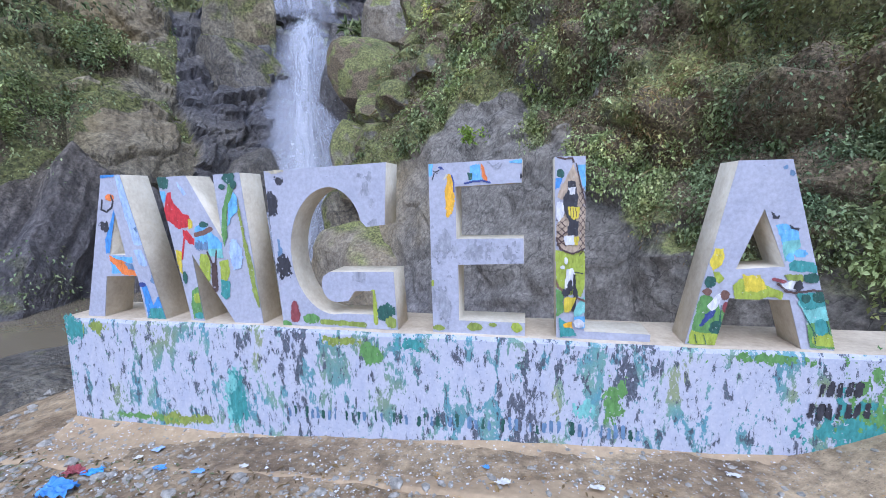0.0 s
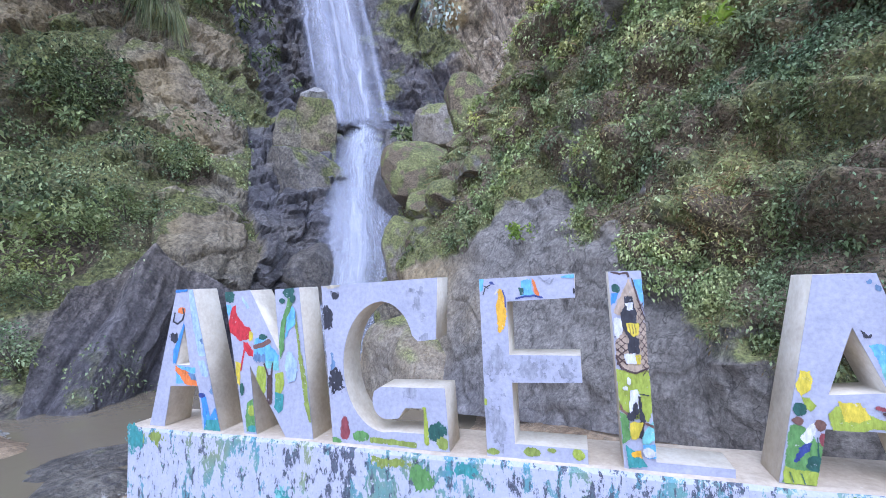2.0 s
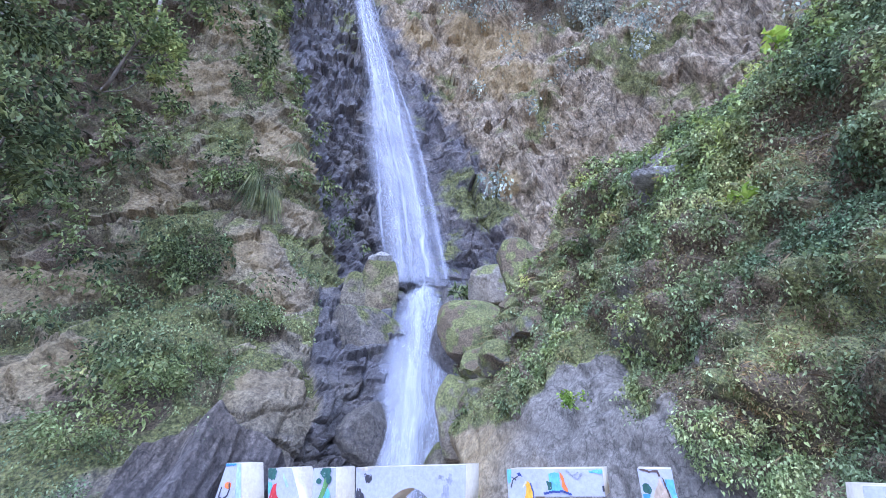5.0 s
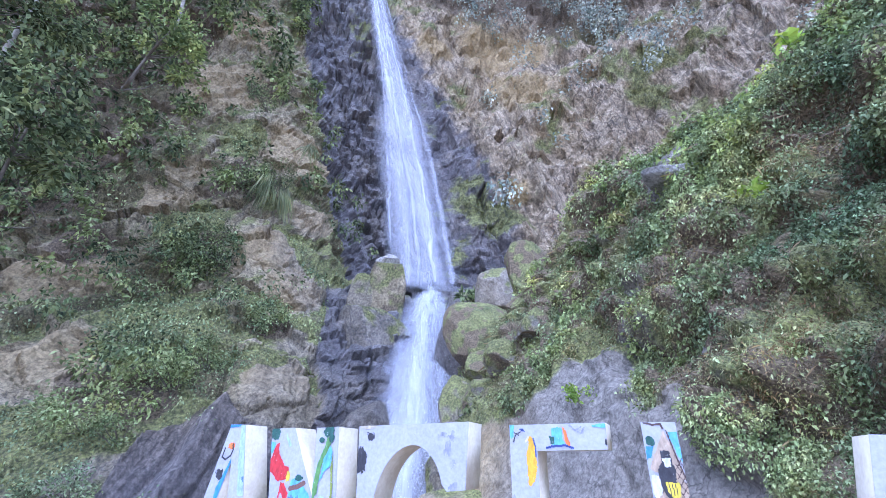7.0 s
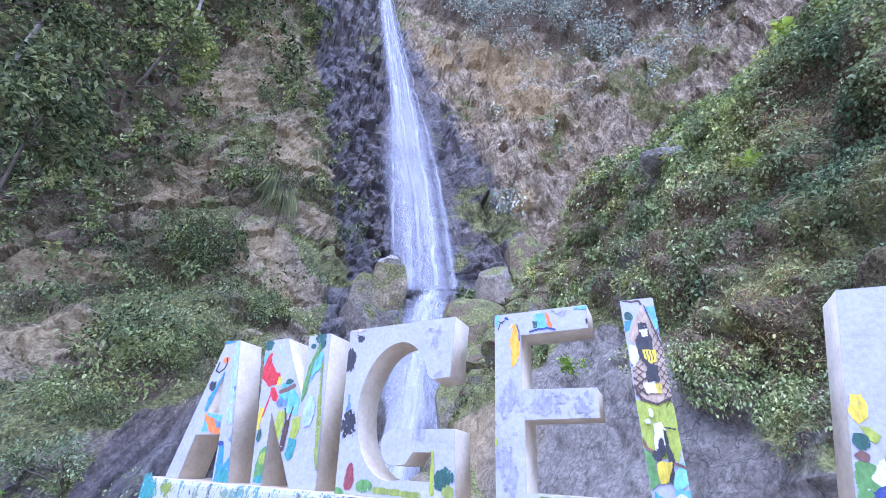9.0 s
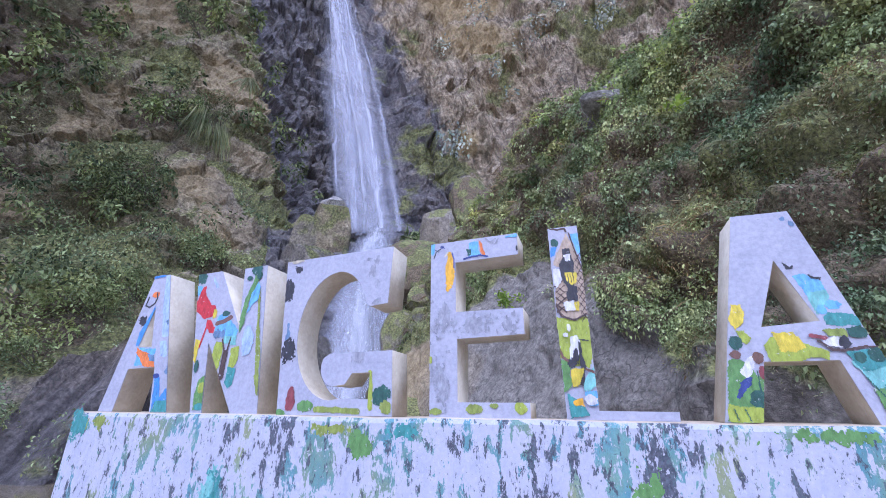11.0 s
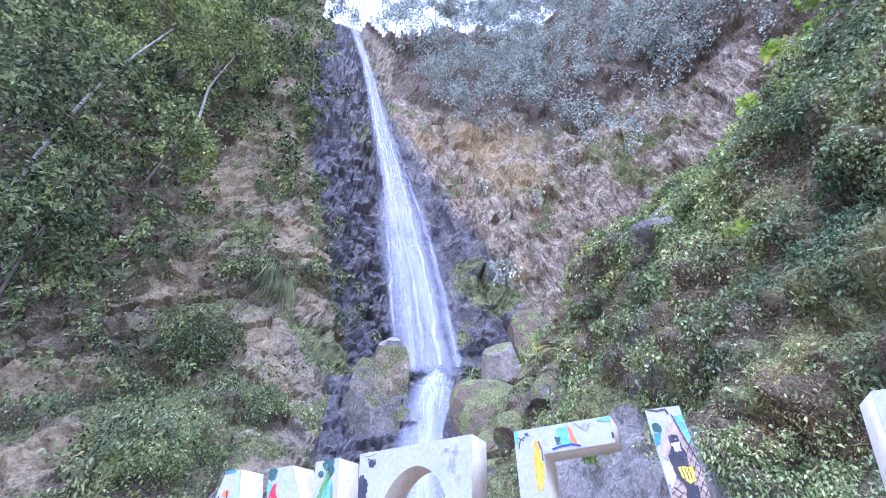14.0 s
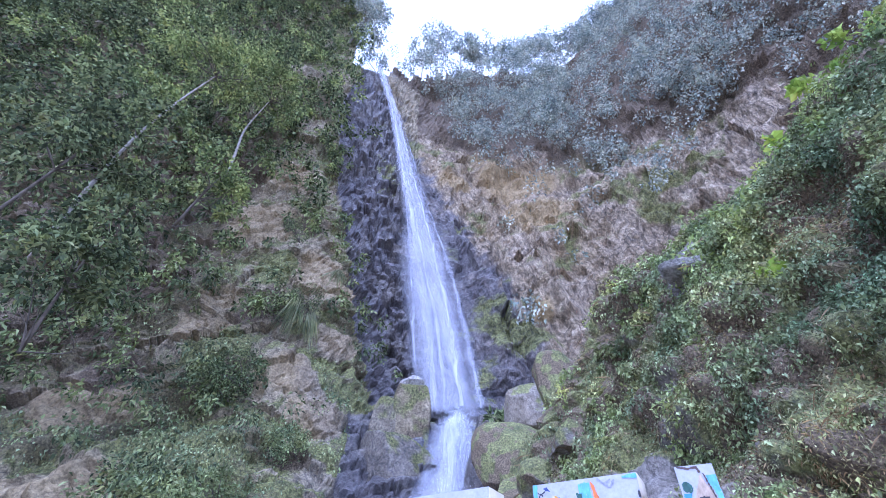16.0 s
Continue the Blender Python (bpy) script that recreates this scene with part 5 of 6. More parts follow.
L_PAINT += [
    shape("green", (0.79, 0.326), (0.836, 0.297), (0.839, 0.165), (0.796, 0.139)),
    shape("teal", (0.814, 0.134), (0.886, 0.082), (0.927, 0.023), (0.821, 0.008)),
    shape("sky", (0.902, 0.137), (0.969, 0.152), (0.972, 0.074), (0.92, 0.072)),
    stroke("brown", 0.014, (0.784, 0.379), (0.807, 0.326), (0.845, 0.3)),
    stroke("brown", 0.014, (0.916, 0.264), (0.965, 0.244)),
    shape("white", (0.856, 0.44), (0.895, 0.446), (0.907, 0.417), (0.896, 0.382), (0.892, 0.311), (0.842, 0.309), (0.846, 0.381)),
    shape("black", (0.896, 0.417), (0.91, 0.406), (0.912, 0.335), (0.924, 0.276), (0.901, 0.168), (0.884, 0.179), (0.898, 0.311)),
    stroke("black", 0.006, (0.903, 0.423), (0.948, 0.416)),
    blob("black", 0.88, 0.34, 0.016, 0.036),
    blob("black", 0.853, 0.298, 0.020, 0.017),
    shape("yellow", (0.839, 0.261), (0.913, 0.27), (0.884, 0.179), (0.844, 0.171)),
]
L_PAINT += [
    shape("amber", (0.838, 0.098), (0.891, 0.107), (0.897, 0.071), (0.846, 0.071)),
    blob("white", 0.828, 0.451, 0.016, 0.014),
    blob("white", 0.849, 0.492, 0.011, 0.021),
    blob("white", 0.931, 0.102, 0.033, 0.030),
]
LAST_A_PAINT = [
    shape("sky", (0.068, 0.706), (0.116, 0.718), (0.178, 0.676), (0.189, 0.602), (0.17, 0.578), (0.14, 0.54), (0.102, 0.614)),
    shape("teal_pale", (0.102, 0.614), (0.187, 0.627), (0.195, 0.59), (0.156, 0.541), (0.132, 0.503), (0.118, 0.552)),
    blob("sky", 0.202, 0.551, 0.037, 0.025),
    blob("sky", 0.152, 0.528, 0.019, 0.022),
    shape("teal", (0.149, 0.497), (0.174, 0.516), (0.261, 0.505), (0.286, 0.481), (0.287, 0.444), (0.222, 0.449), (0.152, 0.454)),
    shape("black", (0.036, 0.785), (0.065, 0.759), (0.086, 0.761), (0.077, 0.743), (0.049, 0.746)),
    shape("black", (0.132, 0.718), (0.155, 0.694), (0.182, 0.694), (0.178, 0.678), (0.145, 0.688)),
    blob("steel", 0.093, 1.03, 0.013, 0.016),
    blob("steel", 0.129, 0.997, 0.009, 0.014),
    shape("yellow", (-0.235, 0.58), (-0.189, 0.574), (-0.18, 0.524), (-0.205, 0.472), (-0.238, 0.446), (-0.256, 0.497)),
]
LAST_A_PAINT += [
    shape("lime", (-0.238, 0.44), (-0.204, 0.44), (-0.172, 0.396), (-0.199, 0.363), (-0.223, 0.382)),
    shape("green", (-0.3, 0.295), (-0.241, 0.297), (-0.179, 0.214), (-0.132, 0.268), (-0.147, 0.163), (-0.189, -0.001), (-0.35, 0.004), (-0.322, 0.155)),
    shape("lime", (-0.336, 0.081), (-0.185, 0.068), (-0.19, -0.004), (-0.347, 0.004)),
    shape("white", (-0.256, 0.237), (-0.213, 0.304), (-0.173, 0.318), (-0.193, 0.253), (-0.23, 0.199)),
    shape("navy", (-0.296, 0.117), (-0.264, 0.184), (-0.214, 0.219), (-0.223, 0.173), (-0.284, 0.11)),
    blob("dark_green", -0.254, 0.379, 0.032, 0.032),
    blob("brown", -0.266, 0.322, 0.025, 0.021),
    blob("brown", -0.167, 0.306, 0.025, 0.029),
    blob("maroon", -0.159, 0.234, 0.021, 0.029),
    blob("dark_green", -0.201, 0.107, 0.035, 0.040),
    stroke("dark_green", 0.006, (-0.184, 0.24), (-0.186, 0.135)),
]
LAST_A_PAINT += [
    shape("lime", (-0.13, 0.358), (-0.093, 0.404), (0.032, 0.375), (0.134, 0.327), (0.126, 0.292), (0.037, 0.297), (0.005, 0.278), (-0.121, 0.273)),
    shape("yellow", (-0.083, 0.424), (0.006, 0.425), (0.044, 0.35), (-0.009, 0.323), (-0.066, 0.334)),
    shape("olive", (0.127, 0.428), (0.213, 0.436), (0.221, 0.393), (0.151, 0.397)),
    shape("teal_pale", (0.204, 0.266), (0.233, 0.311), (0.352, 0.321), (0.376, 0.235), (0.399, 0.135), (0.268, 0.142), (0.234, 0.229)),
    shape("teal", (0.189, 0.329), (0.347, 0.334), (0.368, 0.259), (0.24, 0.23)),
    shape("green", (0.256, 0.154), (0.396, 0.173), (0.437, 0.014), (0.284, 0.011)),
    blob("lime", 0.361, 0.057, 0.065, 0.038),
    blob("teal", 0.334, 0.132, 0.037, 0.051),
    stroke("maroon", 0.019, (0.074, 0.404), (0.13, 0.39)),
    blob("white", 0.164, 0.369, 0.043, 0.025),
    blob("black", 0.199, 0.365, 0.021, 0.025),
]
LAST_A_PAINT += [
    stroke("dark_brown", 0.012, (0.098, 0.377), (0.145, 0.334), (0.189, 0.329), (0.274, 0.344), (0.346, 0.336)),
    blob("dark_green", 0.255, 0.416, 0.035, 0.032),
    blob("dark_green", 0.303, 0.305, 0.030, 0.032),
    blob("dark_green", 0.24, 0.299, 0.023, 0.025),
    stroke("dark_green", 0.005, (0.242, 0.204), (0.311, 0.08)),
    stroke("dark_green", 0.005, (0.352, 0.171), (0.374, 0.096)),
    stroke("dark_green", 0.005, (0.293, 0.104), (0.309, 0.041)),
    stroke("dark_green", 0.005, (-0.317, 0.062), (-0.305, 0.011)),
    stroke("dark_green", 0.005, (-0.269, 0.058), (-0.255, 0.009)),
]


def letter(name, shape, x, label, films=()):
    """A thick cast letter: its concrete body, the painted skin of its front and the coloured paint on it."""
    base = new(name, None)
    base.location = (x, 0, BASE_Z)
    attach("body", outline_mesh("body", shape, DEPTH, 0.008), concrete, base, "cream concrete sides")
    attach("painted_face", outline_mesh("painted_face", shape, 0.004, 0.0, -0.003), sign_white, base, "white painted front with flaked spots")
    for level, film in enumerate(films):
        thin = film[1] == "stroke" and film[2][0] < 0.02
        worn = film[0] in ("grey", "black", "steel", "cream") and film[1] == "blob"
        paint_film(base, shape, film, level, 0.004, 1.9 if film[0] == "grey" else 1.3 if worn else 0.1 if thin else 0.45, not worn and not thin)
    return tagged(base, label, "letter", "sign letters")


letter("sign_letter", A_FIRST, -2.425, "thick concrete letter A painted white with blue, standing on the plinth", FIRST_A_PAINT)
letter("sign_letter", N_SHAPE, -1.45, "thick concrete letter N painted in bright colours", N_PAINT)
letter("sign_letter", G_SHAPE, -0.69, "thick concrete letter G with peeling white paint", G_PAINT)
letter("sign_letter", E_SHAPE, 0.0, "thick concrete letter E with worn white and grey paint", E_PAINT)
letter("sign_letter", L_SHAPE, 0.0, "tall concrete letter L with a painted upright and low foot", L_PAINT)
letter("sign_letter", A_SHAPE, 1.91, "thick concrete letter A painted white over green leaves", LAST_A_PAINT)


# ---- waterfall ----
def falling_water(name, density, scale, low, high, tint=(0.72, 0.75, 0.82)):
    m, nt, b = material(name, 0.35)
    b.inputs["Base Color"].default_value = (*tint, 1)
    uv = nt.nodes.new("ShaderNodeUVMap")
    mp = node(nt, "ShaderNodeMapping", Scale=(scale, scale * 0.09, 1))
    nt.links.new(uv.outputs[0], mp.inputs["Vector"])
    a = noise_tex(nt, mp.outputs[0], 1.0, 6, 0.6, 0.3)
    edge = node(nt, "ShaderNodeAttribute", attribute="cover").outputs["Fac"]
    k = calc(nt, "ADD", calc(nt, "ADD", a, density - 0.6), calc(nt, "MULTIPLY", calc(nt, "SUBTRACT", edge, 0.0), 0.35))
    fac = ramp(nt, k, (0.4, (0, 0, 0)), (0.6, (low, low, low)), (0.95, (high, high, high)))
    fac = calc(nt, "MULTIPLY", fac, calc(nt, "MULTIPLY", edge, 1.25))
    t = nt.nodes.new("ShaderNodeBsdfTransparent")
    mx = nt.nodes.new("ShaderNodeMixShader")
    nt.links.new(fac, mx.inputs[0])
    nt.links.new(t.outputs[0], mx.inputs[1])
    nt.links.new(b.outputs[0], mx.inputs[2])
    nt.links.new(mx.outputs[0], nt.nodes["Material Output"].inputs["Surface"])
    return m


def water_sheet(name, mat, path, widths, stand_off, seed, parent, rows=110, cols=18, bulge=0.25, rough=0.14):
    """A ribbon of falling water along a path, standing off the rock and bulging in its middle."""
    path = np.array(path, float)
    t = np.linspace(0, 1, len(path))
    u = np.linspace(0, 1, rows)
    line = np.stack([np.interp(u, t, path[:, k]) for k in range(3)], 1)
    for _ in range(6):
        line[1:-1] = (line[:-2] + line[1:-1] + line[2:]) / 3
    w = np.interp(u, t, widths)
    side = np.linspace(-1, 1, cols)
    across = np.array((0.88, 0.47, 0.0))
    toward = np.array((0.47, -0.88, 0.0))
    w = w * (1 + 0.12 * vnoise(np.column_stack([u * 14, u * 0 + seed, u * 0]), seed))
    p = line[:, None] + side[None, :, None] * (w * 0.5)[:, None, None] * across + (stand_off + bulge * (1 - side**2))[None, :, None] * toward
    p = p.reshape(-1, 3)
    p = p + rough * np.stack([vnoise(p * 1.3 + seed + j * 9, seed + j) for j in range(3)], 1)
    uvs = np.column_stack([(side[None] * (w * 0.5)[:, None] + 20 + seed).ravel(), np.repeat(-np.cumsum(np.r_[0, np.linalg.norm(np.diff(line, axis=0), axis=1)]), cols)])
    cov = np.tile(1 - np.abs(side) ** 1.6, rows)
    q = (np.arange(rows - 1)[:, None] * cols + np.arange(cols - 1)[None]).ravel()
    f = np.stack([q, q + 1, q + cols + 1, q + cols], 1)
    me = quads_mesh(name, p, f, mat)
    layer = me.uv_layers.new(name="flow")
    layer.data.foreach_set("uv", uvs[f.ravel()].astype(np.float32).ravel())
    att = me.attributes.new("cover", "FLOAT", "POINT")
    att.data.foreach_set("value", cov.astype(np.float32))
    ob = new(name, me)
    ob.parent = parent
    return ob


spray_veil = falling_water("veil_of_water", 0.6, 1.6, 0.16, 0.5, (0.46, 0.48, 0.58))
spray_thin = falling_water("thin_white_water", 0.56, 2.6, 0.1, 0.46, (0.5, 0.52, 0.62))
spray_thick = falling_water("thick_white_water", 0.55, 3.6, 0.12, 0.62, (0.56, 0.58, 0.66))
fall = tagged(new("waterfall", None), "tall slanting white waterfall over dark wet rock", "waterfall")
def on_wall(x, z):
    return (x, -float(back_walls(np.array([[x, 0.0, z]]))[0][0]), z)


FALL_Z = (69.5, 65, 55.6, 47, 38, 31, 24.7, 19.6, 14.5, 11.3)
FALL_LEFT = (-26.9, -25.8, -23.1, -21.2, -19.2, -17.6, -16.6, -15.8, -15.0, -14.5)
FALL_RIGHT = (-26.1, -24.7, -22.1, -19.8, -17.5, -15.4, -13.5, -12.0, -10.8, -10.2)


def fall_band(f, share):
    """A band of the upper fall: where it runs between the fall's edges, and its widths."""
    line = [on_wall(a + (b - a) * f, z) for a, b, z in zip(FALL_LEFT, FALL_RIGHT, FALL_Z)]
    return line, [1.13 * (b - a) * share for a, b in zip(FALL_LEFT, FALL_RIGHT)]


for n, (mat, f, share, off) in enumerate((
    (spray_veil, 0.5, 1.35, 0.8), (spray_veil, 0.42, 1.0, 0.95), (spray_thin, 0.27, 0.62, 1.1), (spray_thin, 0.64, 0.55, 1.2), (spray_thin, 0.3, 0.32, 1.4),
    (spray_thin, 0.1, 0.12, 1.2), (spray_thick, 0.42, 0.16, 1.45), (spray_thick, 0.68, 0.16, 1.4), (spray_thin, 0.9, 0.14, 1.2),
)):
    line, widths = fall_band(f, share)
    water_sheet("upper_fall", mat, line, widths, off, 1 + n, fall, rough=0.1)
lower = [(-9.75, 17.4, 9.35), (-9.55, 16.9, 9.05), (-9.3, 16.3, 8.3), (-8.95, 15.4, 6.9), (-8.45, 14.4, 5.2), (-7.9, 13.5, 3.4), (-7.7, 12.6, 1.4), (-7.5, 11.7, -0.6)]
for n, (mat, share, off) in enumerate(((spray_veil, 1.7, 0.6), (spray_veil, 1.3, 0.75), (spray_thick, 1.0, 0.85), (spray_thick, 0.7, 1.1), (spray_thick, 0.45, 1.25), (spray_thick, 0.25, 1.4))):
    water_sheet("lower_cascade", mat, lower, [share * w for w in (1.1, 1.3, 1.8, 2.2, 2.6, 2.9, 3.2, 3.5)], off, 11 + n, fall, 90)

r_drop = np.random.default_rng(31)
k = r_drop.uniform(0.06, 1, 15000)
mid_line = np.stack([np.interp(k, np.linspace(0, 1, len(lower)), [q[j] for q in lower]) for j in range(3)], 1)
spread_m = (0.5 + 1.5 * k)[:, None]
drops = mid_line + spread_m * r_drop.normal(size=(len(k), 3)) * np.array((0.42, 0.2, 0.25)) + np.array((0.47, -0.88, 0.0)) * r_drop.uniform(0.6, 1.7, (len(k), 1))
drop_m, drop_nt, drop_b = material("white_spray", 0.3)
drop_b.inputs["Base Color"].default_value = (0.75, 0.78, 0.84, 1)
leaf_stuff("water_spray", drops, np.tile(np.array((0.0, 0.0, -1.0)), (len(k), 1)), r_drop.uniform(0.012, 0.05, len(k)), drop_m, "white spray of water drops round the cascade", "spray", narrow=0.25, droop=1.0, spread=0.15)


# ---- rocks ----
def boulder(name, label, at, size, turn=0.0, mossy=0.3, wet_part=0.0, mat=None, lumps=0.5, seed=0, square=4.0, lean=0.0, brown=0.0):
    """A broken block of rock: a rounded box, cut by facets and roughened."""
    bm = bmesh.new()
    bmesh.ops.create_icosphere(bm, subdivisions=5, radius=1)
    p = np.array([v.co for v in bm.verts])
    p /= (np.abs(p) ** square).sum(1)[:, None] ** (1 / square)
    q = p * np.array(size) / 2
    n = unit(p * np.abs(p) ** (square - 2))
    w = q + np.array(at) + seed * 3.7
    big = max(size)
    r = np.random.default_rng(900 + seed)
    half = np.array(size) / 2
    blocky = square >= 12
    for k in range(7 if blocky else 16):
        a = r.normal(size=3)
        a /= np.linalg.norm(a)
        reach = np.linalg.norm(half * a) * (r.uniform(0.95, 1.25) if blocky else r.uniform(0.72, 1.0))
        q -= a[None] * np.maximum(0, q @ a - reach)[:, None] * (0.5 + lumps)
    q += n * ((fbm(w / (big * 0.4), 403 + seed, 5) * 0.16) * lumps * big * 0.5 + fbm(w / (big * 0.07), 405, 4) * big * 0.016)[:, None]
    m = pose(*at, 0, lean, turn)
    q = q @ np.array(m.to_3x3()).T + np.array(at)
    for vert, c in zip(bm.verts, q):
        vert.co = c
    bm.normal_update()
    up_ = np.array([vert.normal.z for vert in bm.verts])
    me = bpy.data.meshes.new(name)
    bm.to_mesh(me)
    bm.free()
    me.materials.append(mat or rock_left)
    for key, values in (("soil", 0.85 * np.clip(mossy, 0, 1) * smooth(-0.2, 0.35, fbm(q / (big * 0.13), 411, 4))), ("moss", 0.92 * mossy - 0.08 + 0.4 * up_ + 0.6 * fbm(q / (big * 0.22), 407, 4)), ("wet", np.full(len(q), wet_part)), ("ochre", np.clip(brown * (1 + fbm(q / (big * 0.25), 409, 3)), 0, 1))):
        att = me.attributes.new(key, "FLOAT", "POINT")
        att.data.foreach_set("value", np.clip(values, 0, 1).astype(np.float32))
    return tagged(new(name, me), label, "rock")


pale_rock = rock_material("pale_rock", 1.4, (0.3, 0.29, 0.27), (0.5, 0.48, 0.45), (0.62, 0.6, 0.57), 0.4)
boulder("boulder", "pale cracked rock block standing beside the waterfall", (-11.45, 15.5, 8.3), (2.0, 2.1, 4.7), 30, 0.4, 0.15, rock_left, 0.25, 1, 14, 3, 0.3)
boulder("boulder", "narrow upright rock column beside the block", (-12.4, 14.8, 7.7), (1.3, 1.8, 4.6), 25, 0.2, 0.4, rock_left, 0.25, 31, 14, 2, 0.1)
boulder("boulder", "small white-topped rock on the block", (-11.3, 15.2, 10.75), (1.35, 1.3, 0.9), 20, -0.4, 0.0, pale_rock, 0.5, 2)
boulder("boulder", "grey flat-faced boulder above the mossy rocks", (-4.2, 13.4, 7.7), (2.5, 2.0, 1.9), 25, 0.12, 0.0, rock_near, 0.25, 3, 8, 0, 0.15)
boulder("mossy_boulder", "large block of rock covered with olive moss", (-4.75, 12.3, 5.4), (3.0, 2.8, 2.9), 15, 0.85, 0.0, rock_near, 0.3, 4, 8)
boulder("mossy_boulder", "mossy rock below the larger moss-covered block", (-3.9, 11.2, 4.1), (2.3, 2.0, 1.9), 40, 0.7, 0.0, rock_near, 0.5, 5)
boulder("mossy_boulder", "upright moss-covered rock at the slope's corner", (-2.35, 10.5, 6.9), (1.6, 1.6, 2.5), 30, 0.7, 0.0, rock_near, 0.35, 6, 8)
boulder("mossy_boulder", "rounded mossy rock among creepers", (-2.2, 9.7, 5.4), (1.7, 1.5, 1.6), 10, 0.55, 0.0, rock_near, 0.5, 7)
boulder("mossy_boulder", "low mossy rock beside the bare grey slope", (-2.6, 9.0, 3.9), (1.8, 1.4, 1.3), 25, 0.5, 0.0, rock_near, 0.6, 21)
boulder("mossy_boulder", "mossy rock shelf over the brown boulder", (-3.5, 9.6, 3.0), (2.0, 1.6, 1.2), -10, 0.55, 0.0, rock_near, 0.6, 22)
boulder("mossy_boulder", "rounded rock with moss and small plants", (-1.6, 8.4, 4.7), (1.5, 1.3, 1.2), 35, 0.5, 0.0, rock_near, 0.6, 23)
boulder("rock_slab", "pale bluish-grey flat rock jutting out of the slope", (1.92, 5.55, 6.62), (1.5, 1.1, 0.22), -15, -0.6, 0.0, pale_rock, 0.12, 8, 10, 12)
boulder("boulder", "angular brown stone lying on a ledge", (-23.6, 9.6, 15.6), (2.4, 1.8, 1.6), 20, -0.1, 0.0, rock_left, 0.5, 9)
boulder("boulder", "dark overhanging rock beside the lower cascade", (-10.7, 13.9, 6.2), (3.6, 2.8, 3.2), 40, 0.1, 0.6, rock_left, 0.2, 12, 9)
boulder("boulder", "dark wet rock at the foot of the cascade", (-9.2, 11.6, 2.0), (2.4, 2.2, 2.6), 60, -0.2, 0.7, rock_left, 0.4, 13)
boulder("boulder", "wet dark rock between the upper fall and the cascade", (-7.0, 17.6, 8.6), (4.4, 2.0, 1.2), 20, 0.1, 0.8, rock_left, 0.4, 14, 6)
boulder("boulder", "dark wet rock flanking the cascade", (-6.9, 14.6, 5.6), (1.7, 2.0, 3.6), 20, 0.05, 0.9, rock_left, 0.35, 32, 5, 12)
boulder("boulder", "upright grey rock with moss beside the cascade", (-4.9, 10.6, 2.6), (1.3, 1.5, 2.9), 25, 0.25, 0.1, rock_near, 0.3, 33, 6, -8, 0.2)
boulder("boulder", "grey mossy rock at the cascade's foot", (-5.6, 11.2, 0.9), (1.7, 1.6, 2.2), 5, 0.15, 0.4, rock_left, 0.3, 34, 6)
boulder("boulder", "low wet rock at the lip of the cascade", (-11.0, 17.0, 8.0), (1.6, 1.4, 1.1), 0, -0.1, 0.95, rock_left, 0.5, 15)
boulder("boulder", "smooth brown boulder behind the sign", (-2.5, 7.0, -0.55), (4.6, 3.2, 3.0), -35, 0.1, 0.0, rock_near, 0.3, 17, 3, 10, 0.3)
boulder("boulder", "low dark wet rock on the stream bank", (-4.9, 0.9, -0.75), (1.8, 1.4, 0.6), 20, -0.4, 0.6, rock_left, 0.4, 18)
boulder("boulder", "flat wet rock beside the muddy pool", (-6.0, 2.0, -0.95), (2.2, 1.4, 0.6), 50, -0.4, 0.7, rock_left, 0.4, 19)


# ---- plants ----
def foliage_mesh(name, at, out, size, mat, **shape):
    v = leaves(at, out, size, **shape)
    k = np.arange(len(at))[:, None] * 4
    return quads_mesh(name, v, np.concatenate([k + np.array((0, 1, 2)), k + np.array((0, 2, 3))]), mat, False)


def tube(points, r0, r1, sides=6):
    """A tapering stem along a smoothed line: places and faces."""
    pts = np.array(points, float)
    t = np.linspace(0, 1, len(pts))
    u = np.linspace(0, 1, 5 * len(pts))
    line = np.stack([np.interp(u, t, pts[:, k]) for k in range(3)], 1)
    for _ in range(3):
        line[1:-1] = (line[:-2] + line[1:-1] + line[2:]) / 3
    d = unit(np.gradient(line, axis=0))
    a = unit(np.cross(d, np.array((0.3, 0.2, 0.93))))
    b = np.cross(d, a)
    r = (r0 + (r1 - r0) * u)[:, None, None]
    ang = np.linspace(0, 2 * np.pi, sides, endpoint=False)
    ring = line[:, None] + r * (np.cos(ang)[None, :, None] * a[:, None] + np.sin(ang)[None, :, None] * b[:, None])
    n = len(line)
    i = np.arange(n - 1)[:, None] * sides + np.arange(sides)[None]
    j = np.arange(n - 1)[:, None] * sides + (np.arange(sides)[None] + 1) % sides
    return ring.reshape(-1, 3), np.stack([i, j, j + sides, i + sides], 2).reshape(-1, 4)


def join_tubes(tubes):
    vs, fs, n = [], [], 0
    for v, f in tubes:
        vs.append(v)
        fs.append(f + n)
        n += len(v)
    return np.concatenate(vs), np.concatenate(fs)


def crown_points(r, centre, radius, n):
    """Leaf places in an uneven crown made of smaller tufts."""
    k = max(4, n // 60)
    tufts = np.array(centre) + unit(r.normal(size=(k, 3))) * (radius * r.uniform(0.35, 1.0, k) ** 0.6)[:, None] * np.array((1, 1, 0.7))
    pick = r.integers(0, k, n)
    off = unit(r.normal(size=(n, 3))) * (radius * 0.36 * r.uniform(0, 1, n) ** 0.5)[:, None]
    return tufts[pick] + off, unit(off + 0.3 * (tufts[pick] - np.array(centre)) + np.array((0, 0, 0.2))), tufts


